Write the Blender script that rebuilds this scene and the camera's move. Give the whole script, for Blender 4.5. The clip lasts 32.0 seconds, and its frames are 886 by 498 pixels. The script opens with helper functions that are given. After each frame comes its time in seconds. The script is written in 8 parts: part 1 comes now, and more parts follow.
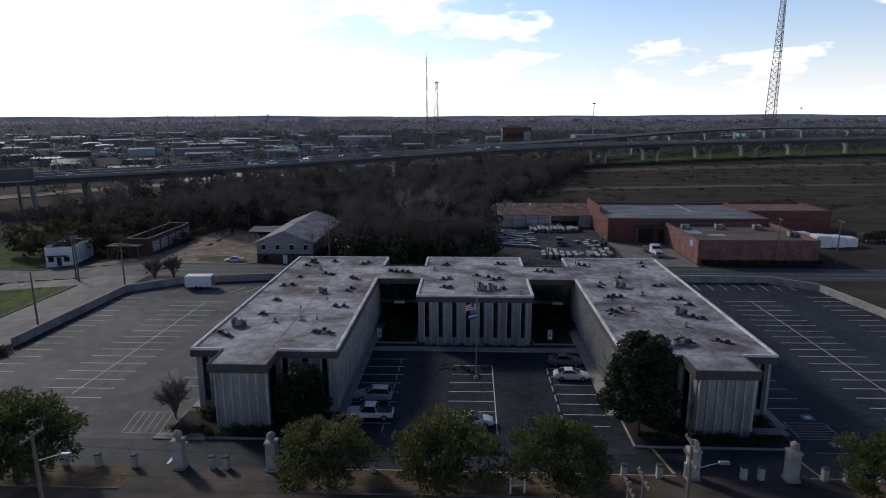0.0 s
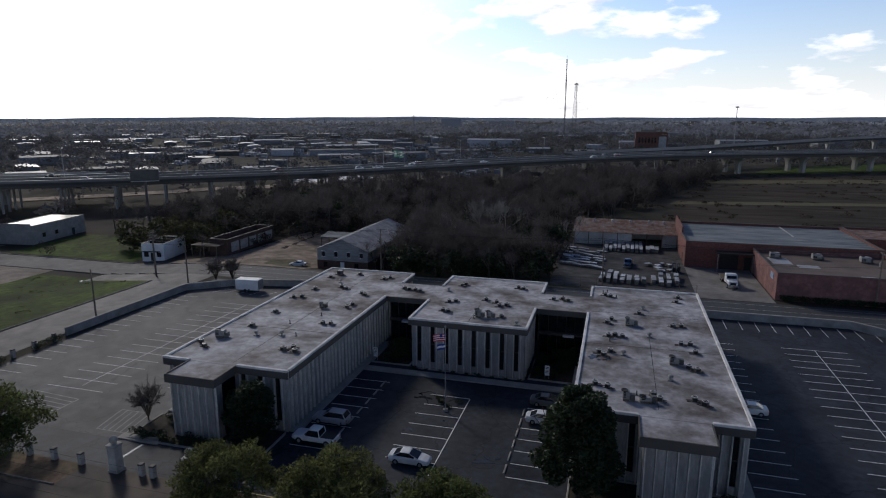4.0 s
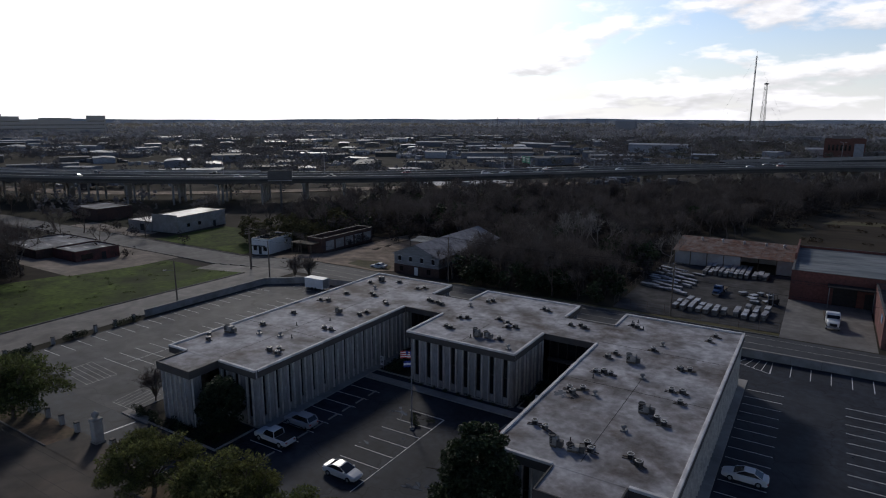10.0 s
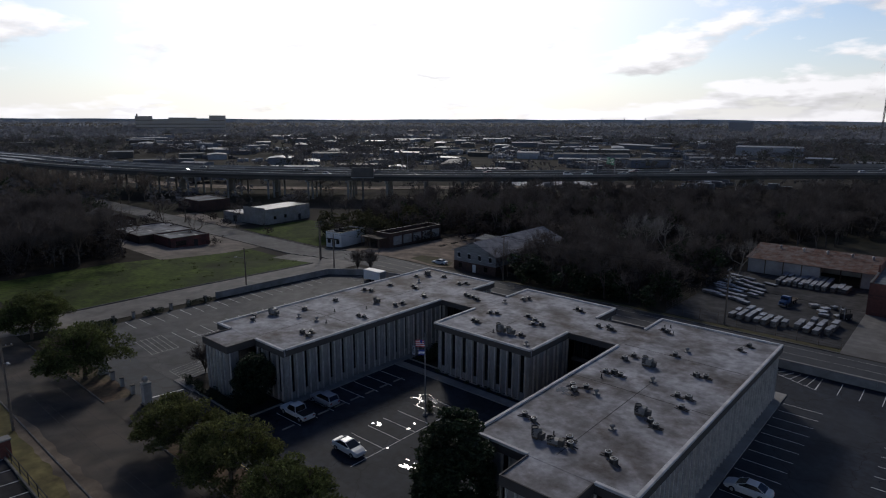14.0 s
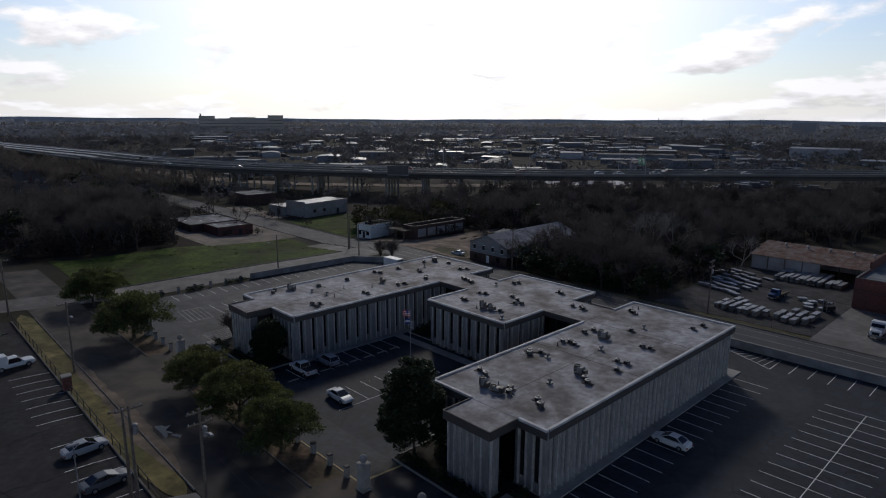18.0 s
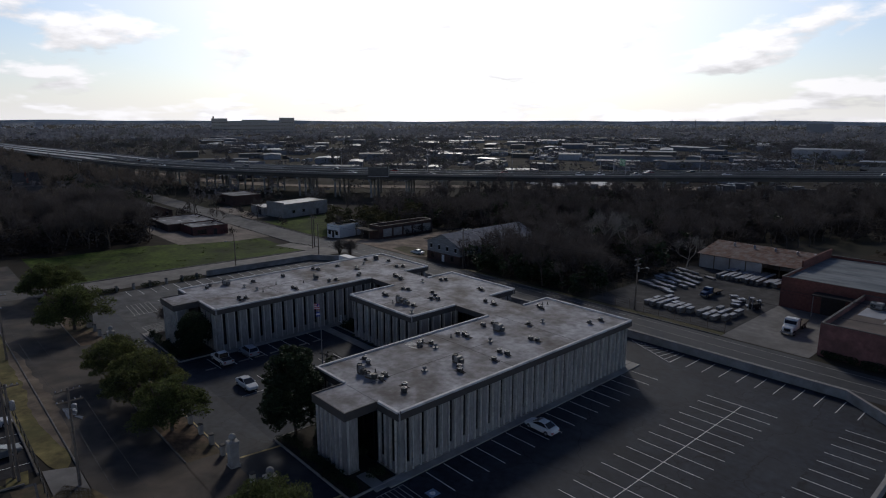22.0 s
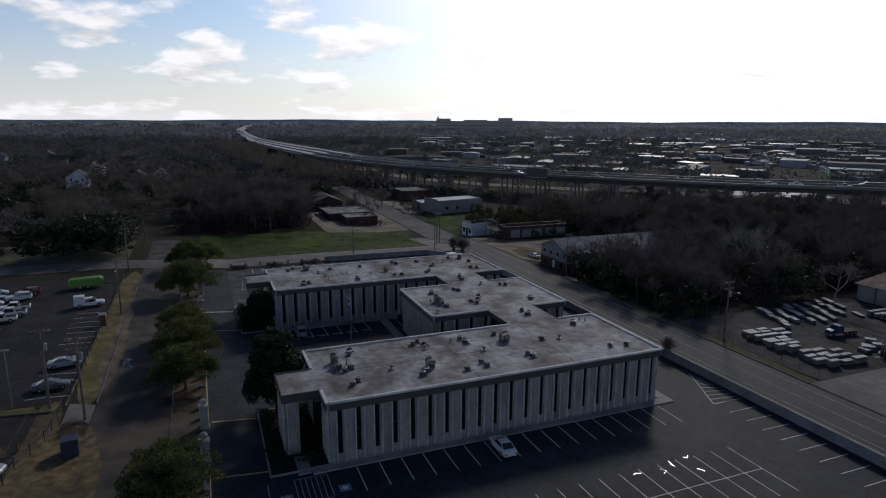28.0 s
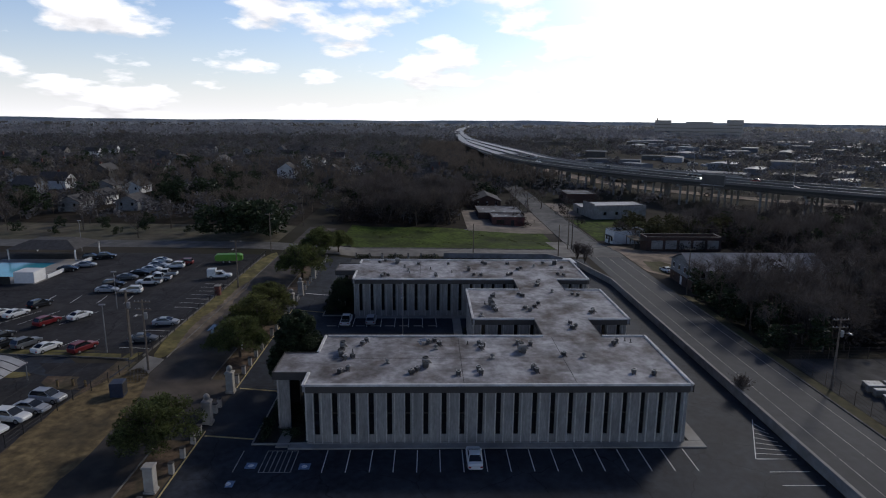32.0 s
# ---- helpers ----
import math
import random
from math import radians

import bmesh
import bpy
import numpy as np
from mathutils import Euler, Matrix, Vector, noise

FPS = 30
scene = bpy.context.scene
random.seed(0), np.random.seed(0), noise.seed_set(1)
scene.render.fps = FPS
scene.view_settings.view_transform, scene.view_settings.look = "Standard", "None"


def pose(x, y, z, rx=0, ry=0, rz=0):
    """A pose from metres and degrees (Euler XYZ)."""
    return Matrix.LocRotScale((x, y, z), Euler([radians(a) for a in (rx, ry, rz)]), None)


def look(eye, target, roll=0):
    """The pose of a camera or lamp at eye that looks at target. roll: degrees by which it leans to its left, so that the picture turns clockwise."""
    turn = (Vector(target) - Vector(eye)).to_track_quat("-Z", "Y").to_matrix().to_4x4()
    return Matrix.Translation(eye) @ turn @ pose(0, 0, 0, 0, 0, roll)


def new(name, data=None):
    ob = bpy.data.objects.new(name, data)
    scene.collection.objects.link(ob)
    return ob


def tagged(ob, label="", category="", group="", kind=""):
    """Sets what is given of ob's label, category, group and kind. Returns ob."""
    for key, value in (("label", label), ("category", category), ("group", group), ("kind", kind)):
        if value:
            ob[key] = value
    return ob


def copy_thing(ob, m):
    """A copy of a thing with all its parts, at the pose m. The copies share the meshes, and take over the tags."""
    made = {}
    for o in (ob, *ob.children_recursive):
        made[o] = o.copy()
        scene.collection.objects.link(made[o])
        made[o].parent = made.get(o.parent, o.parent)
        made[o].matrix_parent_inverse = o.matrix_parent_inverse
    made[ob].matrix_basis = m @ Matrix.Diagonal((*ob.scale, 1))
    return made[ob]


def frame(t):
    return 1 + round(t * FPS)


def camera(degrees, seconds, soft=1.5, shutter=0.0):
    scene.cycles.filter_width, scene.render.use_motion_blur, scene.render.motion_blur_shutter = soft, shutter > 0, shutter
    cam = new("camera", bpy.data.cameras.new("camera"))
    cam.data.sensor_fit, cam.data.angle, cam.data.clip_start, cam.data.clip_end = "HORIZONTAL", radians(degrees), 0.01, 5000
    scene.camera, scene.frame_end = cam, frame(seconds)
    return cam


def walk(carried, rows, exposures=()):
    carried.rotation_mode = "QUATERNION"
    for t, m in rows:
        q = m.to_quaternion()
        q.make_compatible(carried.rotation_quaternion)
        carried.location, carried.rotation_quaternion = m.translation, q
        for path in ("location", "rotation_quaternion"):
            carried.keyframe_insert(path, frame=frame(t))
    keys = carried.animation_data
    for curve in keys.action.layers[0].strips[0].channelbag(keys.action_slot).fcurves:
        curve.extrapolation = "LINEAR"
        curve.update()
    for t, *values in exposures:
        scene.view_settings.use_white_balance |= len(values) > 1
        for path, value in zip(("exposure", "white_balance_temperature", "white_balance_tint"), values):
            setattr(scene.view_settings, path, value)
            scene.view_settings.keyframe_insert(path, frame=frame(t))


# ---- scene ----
cam = camera(71.6, 32.0, 1.1)
METRES, EYE, TILT, LEAN, TURN = 141.6, 32.4, 0.0, 0.0, 2.4
ROWS = [
    (0.0, 0.0, 0.0, 0.0, -0.04, -12.34, 0.17),
    (0.5, 0.0439, 0.0045, 0.0003, 1.74, -12.28, 0.18),
    (1.0, 0.0565, 0.0078, 0.002, 3.47, -12.28, 0.15),
    (1.5, 0.0702, 0.013, 0.0056, 6.44, -12.26, 0.08),
    (2.0, 0.0849, 0.0177, 0.0093, 7.86, -12.26, 0.07),
    (2.5, 0.1001, 0.0218, 0.0124, 8.69, -12.25, 0.1),
    (3.0, 0.1142, 0.0264, 0.0147, 10.05, -12.26, 0.1),
    (3.5, 0.127, 0.032, 0.0164, 11.61, -12.25, 0.09),
    (4.0, 0.1391, 0.0375, 0.0177, 13.36, -12.23, 0.02),
    (4.5, 0.1506, 0.0436, 0.0186, 15.59, -12.23, 0.05),
    (6.5, 0.1999, 0.0684, 0.0262, 20.12, -12.24, 0.03),
    (7.0, 0.213, 0.0746, 0.027, 21.06, -12.19, 0.13),
    (7.5, 0.2264, 0.08, 0.0282, 21.86, -12.17, 0.01),
    (8.0, 0.2394, 0.0856, 0.0289, 22.98, -12.18, 0.0),
    (8.5, 0.2524, 0.0917, 0.029, 24.57, -12.12, 0.06),
    (9.0, 0.2642, 0.0972, 0.0292, 26.16, -12.11, -0.04),
    (9.5, 0.2757, 0.1025, 0.0286, 27.83, -12.09, -0.05),
    (10.0, 0.2864, 0.1075, 0.0286, 29.53, -12.08, -0.06),
    (10.5, 0.2963, 0.1121, 0.0283, 31.28, -12.07, -0.07),
    (11.0, 0.3042, 0.1159, 0.0279, 32.71, -12.05, -0.07),
    (11.5, 0.3116, 0.1197, 0.0276, 34.28, -12.06, -0.08),
    (12.0, 0.3194, 0.123, 0.0275, 35.55, -12.06, -0.11),
    (12.5, 0.3277, 0.1259, 0.0277, 36.39, -12.07, -0.12),
    (13.0, 0.3362, 0.1279, 0.0277, 37.18, -12.06, -0.13),
    (13.5, 0.3453, 0.1291, 0.0279, 37.95, -12.05, -0.14),
    (14.0, 0.3552, 0.1299, 0.0279, 38.99, -12.06, -0.18),
    (14.5, 0.3656, 0.1302, 0.0282, 39.85, -12.06, -0.18),
    (16.5, 0.4167, 0.1206, 0.0291, 43.17, -12.07, -0.25),
    (17.0, 0.431, 0.1162, 0.0297, 43.63, -12.08, -0.27),
    (17.5, 0.4463, 0.1113, 0.03, 43.85, -12.08, -0.27),
    (18.0, 0.4613, 0.1074, 0.0303, 43.99, -12.09, -0.27),
    (18.5, 0.4768, 0.1058, 0.0304, 43.92, -12.05, -0.27),
    (19.0, 0.4917, 0.1076, 0.0307, 43.65, -12.03, -0.24),
    (19.5, 0.5067, 0.1129, 0.0316, 43.47, -12.03, -0.21),
    (20.0, 0.5211, 0.1206, 0.0324, 43.35, -12.0, -0.19),
    (20.5, 0.5342, 0.1302, 0.0329, 43.3, -11.98, -0.15),
    (21.0, 0.5457, 0.141, 0.0332, 43.52, -11.98, -0.13),
    (21.5, 0.556, 0.1521, 0.033, 44.37, -11.96, -0.1),
    (22.0, 0.5654, 0.1638, 0.0326, 45.46, -11.94, -0.08),
    (22.5, 0.5732, 0.1755, 0.0322, 47.81, -11.92, -0.11),
    (23.0, 0.5812, 0.1879, 0.0321, 49.5, -11.96, -0.13),
    (23.5, 0.5888, 0.2014, 0.032, 50.87, -11.94, -0.08),
    (24.0, 0.5974, 0.2152, 0.032, 52.03, -11.94, -0.08),
    (24.5, 0.6064, 0.2287, 0.0325, 53.39, -11.95, -0.11),
    (25.0, 0.616, 0.2429, 0.0322, 55.16, -11.93, -0.14),
    (25.5, 0.6255, 0.2578, 0.0323, 56.8, -11.94, -0.14),
    (27.5, 0.6655, 0.318, 0.0331, 63.72, -11.94, -0.2),
    (28.0, 0.6736, 0.3364, 0.0327, 66.13, -11.96, -0.22),
    (28.5, 0.6806, 0.3543, 0.0322, 68.8, -11.96, -0.27),
    (29.0, 0.6867, 0.3729, 0.0317, 72.04, -11.97, -0.33),
    (29.5, 0.6922, 0.3926, 0.0313, 74.95, -11.97, -0.34),
    (30.0, 0.6971, 0.4136, 0.0312, 77.62, -11.97, -0.37),
    (30.5, 0.7016, 0.4359, 0.0313, 80.13, -11.98, -0.41),
    (31.0, 0.7056, 0.4594, 0.0313, 82.12, -11.98, -0.43),
    (31.5, 0.7082, 0.4842, 0.0315, 84.18, -11.98, -0.45),
    (32.0, 0.71, 0.5101, 0.0315, 86.3, -11.96, -0.47),
]
EXPOSURES = [(0.0, -0.04), (4.5, -0.18), (9.0, -0.42), (14.0, -0.68), (22.0, -0.7), (25.0, -0.68), (28.5, -0.6), (32.0, -0.26)]
walk(cam, [(t, pose(0, 0, EYE, TILT, LEAN, TURN) @ pose(METRES * x, METRES * y, METRES * z, 90 + pitch, roll, yaw)) for t, x, y, z, yaw, pitch, roll in ROWS], EXPOSURES)

# ---- sky, sun ----
SUN_YAW, SUN_EL = 47.5, 29.0
SUN_DIR = Vector((-math.sin(radians(SUN_YAW)) * math.cos(radians(SUN_EL)), math.cos(radians(SUN_YAW)) * math.cos(radians(SUN_EL)), math.sin(radians(SUN_EL))))
world = bpy.data.worlds.new("sky")
scene.world = world
world.use_nodes = True
WN, WL = world.node_tree.nodes, world.node_tree.links
WN.clear()


def wmath(op, a, b=None, c=None, clamp=False):
    n = WN.new("ShaderNodeMath")
    n.operation, n.use_clamp = op, clamp
    for i, v in enumerate((a, b, c)):
        if v is None:
            continue
        if isinstance(v, (int, float)):
            n.inputs[i].default_value = v
        else:
            WL.new(v, n.inputs[i])
    return n.outputs[0]


def wmix(f, a, b):
    n = WN.new("ShaderNodeMix")
    n.data_type = "RGBA"
    for s, v in ((n.inputs[0], f), (n.inputs[6], a), (n.inputs[7], b)):
        if isinstance(v, (int, float, tuple)):
            s.default_value = v
        else:
            WL.new(v, s)
    return n.outputs[2]


sky = WN.new("ShaderNodeTexSky")
sky.sky_type, sky.sun_disc = "NISHITA", False
sky.sun_elevation, sky.sun_rotation = radians(SUN_EL), radians(-SUN_YAW)
sky.air_density, sky.dust_density, sky.ozone_density = 1.0, 1.5, 1.0
tc = WN.new("ShaderNodeTexCoord")
sep = WN.new("ShaderNodeSeparateXYZ")
WL.new(tc.outputs["Generated"], sep.inputs[0])
dot = WN.new("ShaderNodeVectorMath")
dot.operation = "DOT_PRODUCT"
WL.new(tc.outputs["Generated"], dot.inputs[0])
dot.inputs[1].default_value = SUN_DIR
toward = wmath("MAXIMUM", dot.outputs["Value"], 0.0)
glow = wmath("POWER", toward, 9.0)
# a layer of broken fair-weather cloud, lit from above
den = wmath("ADD", wmath("MAXIMUM", sep.outputs[2], 0.0), 0.24)


def cloud_noise(d):
    com = WN.new("ShaderNodeCombineXYZ")
    WL.new(wmath("DIVIDE", sep.outputs[0], d), com.inputs[0])
    WL.new(wmath("DIVIDE", sep.outputs[1], d), com.inputs[1])
    com.inputs[2].default_value = 3.7
    nz = WN.new("ShaderNodeTexNoise")
    nz.inputs["Scale"].default_value, nz.inputs["Detail"].default_value, nz.inputs["Roughness"].default_value = 2.1, 9.0, 0.54
    WL.new(com.outputs[0], nz.inputs["Vector"])
    return nz.outputs[0]


here, above = cloud_noise(den), cloud_noise(wmath("ADD", den, 0.016))
level = wmath("ADD", 0.495, wmath("MULTIPLY", wmath("MAXIMUM", sep.outputs[2], 0.0), 0.25))
cover = wmath("MULTIPLY", wmath("SUBTRACT", here, level), 13.0, clamp=True)
lit = wmath("ADD", 0.62, wmath("MULTIPLY", wmath("SUBTRACT", here, above), 6.0), clamp=True)
veil = wmath("MULTIPLY", glow, 2.0, clamp=True)
horizon = wmath("POWER", wmath("SUBTRACT", 1.0, wmath("MAXIMUM", sep.outputs[2], 0.0)), 11.0)
SKY_GAIN = 0.115
tint = WN.new("ShaderNodeMix")
tint.data_type, tint.blend_type = "RGBA", "MULTIPLY"
tint.inputs[0].default_value = 1.0
WL.new(sky.outputs[0], tint.inputs[6])
tint.inputs[7].default_value = (0.78, 1.0, 1.36, 1)
g = WN.new("ShaderNodeVectorMath")
g.operation = "SCALE"
WL.new(tint.outputs[2], g.inputs[0])
g.inputs[3].default_value = SKY_GAIN


def grey(level, kr, kg, kb):
    n = WN.new("ShaderNodeCombineColor")
    for i, k in enumerate((kr, kg, kb)):
        WL.new(wmath("MULTIPLY", level, k), n.inputs[i])
    return n.outputs[0]


haze = grey(wmath("ADD", 1.3, wmath("MULTIPLY", glow, 0.9)), 1.0, 0.99, 1.02)
white = grey(wmath("MULTIPLY", wmath("ADD", 1.2, wmath("MULTIPLY", glow, 1.1)), wmath("ADD", 0.72, wmath("MULTIPLY", lit, 0.42))), 1.0, 0.99, 1.03)
c1 = wmix(wmath("MAXIMUM", veil, wmath("MULTIPLY", horizon, 0.85), clamp=True), g.outputs[0], haze)
c2 = wmix(wmath("MULTIPLY", cover, 0.95), c1, white)
# clearer, deeper sky towards the zenith
rise = wmath("MULTIPLY", wmath("SUBTRACT", sep.outputs[2], 0.2), 4.0, clamp=True)
fade = WN.new("ShaderNodeCombineXYZ")
for i, k in enumerate((0.83, 0.79, 0.71)):
    WL.new(wmath("SUBTRACT", 1.0, wmath("MULTIPLY", rise, k)), fade.inputs[i])
deep = WN.new("ShaderNodeVectorMath")
deep.operation = "MULTIPLY"
WL.new(c2, deep.inputs[0])
WL.new(fade.outputs[0], deep.inputs[1])
bg = WN.new("ShaderNodeBackground")
WL.new(deep.outputs[0], bg.inputs[0])
bg.inputs[1].default_value = 1.08
wo = WN.new("ShaderNodeOutputWorld")
WL.new(bg.outputs[0], wo.inputs[0])

sun = new("sun", bpy.data.lights.new("sun", "SUN"))
sun.data.energy, sun.data.angle, sun.data.color = 1.75, radians(8.0), (1.0, 0.945, 0.875)
sun.matrix_world = look((0, 0, 300), Vector((0, 0, 300)) - SUN_DIR)

# ---- materials ----


def mat(name, base, var=0.25, scale=1.0, rough=0.85, metal=0.0, bump=0.0, bscale=None, dirt=None, dscale=0.08, damt=0.5, rand=0.0, spec=0.3, island=False, thin=0.0, stretch=None, cracks=0.0, dscale2=0.0):
    """A worn surface: base colour broken up by fine grain and by broad stains in the colour dirt."""
    m = bpy.data.materials.new(name)
    m.use_nodes = True
    N, L = m.node_tree.nodes, m.node_tree.links
    p = N["Principled BSDF"]
    p.inputs["Roughness"].default_value, p.inputs["Metallic"].default_value = rough, metal
    p.inputs["Specular IOR Level"].default_value = spec
    tx = N.new("ShaderNodeTexCoord")
    geo = N.new("ShaderNodeNewGeometry")
    vec = geo.outputs["Position"] if not rand else tx.outputs["Object"]
    if stretch:
        mp = N.new("ShaderNodeMapping")
        mp.inputs["Scale"].default_value = stretch
        L.new(vec, mp.inputs["Vector"])
        vec = mp.outputs[0]
    n1 = N.new("ShaderNodeTexNoise")
    n1.inputs["Scale"].default_value, n1.inputs["Detail"].default_value = scale, 4.0
    L.new(vec, n1.inputs["Vector"])
    r = N.new("ShaderNodeMapRange")
    r.inputs["From Min"].default_value, r.inputs["From Max"].default_value = 0.3, 0.7
    r.inputs["To Min"].default_value, r.inputs["To Max"].default_value = 1.0 - var, 1.0 + var
    L.new(n1.outputs[0], r.inputs["Value"])
    mul = N.new("ShaderNodeVectorMath")
    mul.operation = "SCALE"
    mul.inputs[0].default_value = base[:3]
    L.new(r.outputs[0], mul.inputs[3])
    col = mul.outputs[0]
    if dirt:
        n2 = N.new("ShaderNodeTexNoise")
        n2.inputs["Scale"].default_value, n2.inputs["Detail"].default_value, n2.inputs["Roughness"].default_value = dscale, 6.0, 0.62
        L.new(vec, n2.inputs["Vector"])
        r2 = N.new("ShaderNodeMapRange")
        r2.inputs["From Min"].default_value, r2.inputs["From Max"].default_value = 0.42, 0.66
        r2.inputs["To Max"].default_value = damt
        L.new(n2.outputs[0], r2.inputs["Value"])
        mx = N.new("ShaderNodeMix")
        mx.data_type = "RGBA"
        L.new(r2.outputs[0], mx.inputs[0])
        L.new(col, mx.inputs[6])
        mx.inputs[7].default_value = (*dirt[:3], 1)
        col = mx.outputs[2]
    if dscale2:
        n5 = N.new("ShaderNodeTexNoise")
        n5.inputs["Scale"].default_value, n5.inputs["Detail"].default_value, n5.inputs["Distortion"].default_value = dscale2, 5.0, 0.6
        L.new(vec, n5.inputs["Vector"])
        r5 = N.new("ShaderNodeMapRange")
        r5.inputs["From Min"].default_value, r5.inputs["From Max"].default_value = 0.35, 0.65
        r5.inputs["To Min"].default_value, r5.inputs["To Max"].default_value = 0.72, 1.22
        L.new(n5.outputs[0], r5.inputs["Value"])
        m5 = N.new("ShaderNodeVectorMath")
        m5.operation = "SCALE"
        L.new(col, m5.inputs[0])
        L.new(r5.outputs[0], m5.inputs[3])
        col = m5.outputs[0]
    if cracks:
        vo = N.new("ShaderNodeTexVoronoi")
        vo.feature = "DISTANCE_TO_EDGE"
        vo.inputs["Scale"].default_value = cracks
        n6 = N.new("ShaderNodeTexNoise")
        n6.inputs["Scale"].default_value, n6.inputs["Detail"].default_value = 0.5, 4.0
        L.new(vec, n6.inputs["Vector"])
        wob = N.new("ShaderNodeVectorMath")
        wob.operation = "MULTIPLY_ADD"
        L.new(n6.outputs[1], wob.inputs[0])
        wob.inputs[1].default_value = (2.5, 2.5, 0)
        L.new(vec, wob.inputs[2])
        L.new(wob.outputs[0], vo.inputs["Vector"])
        r6 = N.new("ShaderNodeMapRange")
        r6.inputs["From Max"].default_value = 0.009
        r6.inputs["To Min"].default_value, r6.inputs["To Max"].default_value = 0.35, 1.0
        L.new(vo.outputs["Distance"], r6.inputs["Value"])
        m6 = N.new("ShaderNodeVectorMath")
        m6.operation = "SCALE"
        L.new(col, m6.inputs[0])
        L.new(r6.outputs[0], m6.inputs[3])
        col = m6.outputs[0]
    if rand or island:
        oi = N.new("ShaderNodeObjectInfo")
        r3 = N.new("ShaderNodeMapRange")
        amount = rand or island
        r3.inputs["To Min"].default_value, r3.inputs["To Max"].default_value = 1.0 - amount, 1.0 + amount
        L.new(geo.outputs["Random Per Island"] if island else oi.outputs["Random"], r3.inputs["Value"])
        m3 = N.new("ShaderNodeVectorMath")
        m3.operation = "SCALE"
        L.new(col, m3.inputs[0])
        L.new(r3.outputs[0], m3.inputs[3])
        col = m3.outputs[0]
    L.new(col, p.inputs["Base Color"])
    if thin:
        tr, ms = N.new("ShaderNodeBsdfTranslucent"), N.new("ShaderNodeMixShader")
        ms.inputs[0].default_value = thin
        L.new(col, tr.inputs[0])
        L.new(p.outputs[0], ms.inputs[1])
        L.new(tr.outputs[0], ms.inputs[2])
        L.new(ms.outputs[0], N["Material Output"].inputs[0])
    if bump:
        b = N.new("ShaderNodeBump")
        b.inputs["Strength"].default_value, b.inputs["Distance"].default_value = bump, 0.02
        n4 = N.new("ShaderNodeTexNoise")
        n4.inputs["Scale"].default_value, n4.inputs["Detail"].default_value = bscale or scale * 4, 3.0
        L.new(vec, n4.inputs["Vector"])
        L.new(n4.outputs[0], b.inputs["Height"])
        L.new(b.outputs[0], p.inputs["Normal"])
    return m


M = {}
M["asphalt"] = mat("asphalt", (0.023, 0.0275, 0.038), 0.4, 1.2, 0.75, spec=0.22, dscale2=0.22, cracks=0.11, dirt=(0.043, 0.047, 0.055), dscale=0.06, damt=0.7, bump=0.3, bscale=12)
M["asphalt_s"] = mat("asphalt_brown", (0.033, 0.0315, 0.0335), 0.3, 1.5, 0.85, spec=0.15, dscale2=0.3, cracks=0.07, dirt=(0.05, 0.046, 0.046), dscale=0.06, damt=0.7, bump=0.3, bscale=12)
M["asphalt_w"] = mat("asphalt_worn", (0.068, 0.069, 0.071), 0.4, 0.6, 0.75, spec=0.22, dscale2=0.25, cracks=0.16, dirt=(0.13, 0.127, 0.12), dscale=0.07, damt=0.85, bump=0.3, bscale=12)
M["apron"] = mat("stained_apron", (0.21, 0.2, 0.185), 0.2, 0.7, 0.9, dirt=(0.12, 0.11, 0.1), dscale=0.14, damt=0.8)
M["yard"] = mat("yard_concrete", (0.072, 0.07, 0.07), 0.3, 0.6, 0.9, spec=0.15, dscale2=0.25, dirt=(0.042, 0.04, 0.038), dscale=0.12, damt=0.8)
M["road"] = mat("road_asphalt", (0.06, 0.062, 0.067), 0.2, 0.8, 0.8, dirt=(0.042, 0.043, 0.047), dscale=0.12, damt=0.6)
M["road_pale"] = mat("worn_road", (0.125, 0.119, 0.112), 0.2, 0.6, 0.85, dirt=(0.08, 0.077, 0.074), dscale=0.1, damt=0.7, dscale2=0.2)
M["street"] = mat("street_asphalt", (0.04, 0.036, 0.034), 0.3, 0.5, 0.85, dirt=(0.11, 0.085, 0.064), dscale=0.075, damt=0.85, dscale2=0.3)
M["concrete"] = mat("concrete", (0.34, 0.32, 0.29), 0.15, 0.8, 0.85, dirt=(0.20, 0.185, 0.165), dscale=0.15, damt=0.6)
M["conc_road"] = mat("concrete_road", (0.21, 0.192, 0.17), 0.18, 0.5, 0.85, dirt=(0.14, 0.126, 0.11), dscale=0.1, damt=0.8, dscale2=0.2)
M["kerb"] = mat("dirty_kerb_concrete", (0.19, 0.175, 0.155), 0.25, 1.2, 0.9, dirt=(0.09, 0.08, 0.068), dscale=0.4, damt=0.8)
M["panel"] = mat("wall_panel_aggregate", (0.332, 0.320, 0.304), 0.22, 5.0, 0.9, dirt=(0.17, 0.165, 0.162), dscale=0.7, damt=0.7, bump=0.4, bscale=40, stretch=(1, 1, 0.25))
M["fascia"] = mat("fascia_metal", (0.075, 0.068, 0.064), 0.15, 0.8, 0.7, dirt=(0.062, 0.057, 0.054), dscale=0.4, damt=0.5)
M["coping"] = mat("coping_white", (0.68, 0.66, 0.64), 0.15, 1.0, 0.7, dirt=(0.36, 0.34, 0.33), dscale=0.4, damt=0.7)
M["roof"] = mat("roof_membrane", (0.375, 0.366, 0.375), 0.28, 1.3, 0.8, dirt=(0.08, 0.06, 0.049), dscale=0.17, damt=0.95, dscale2=0.33)
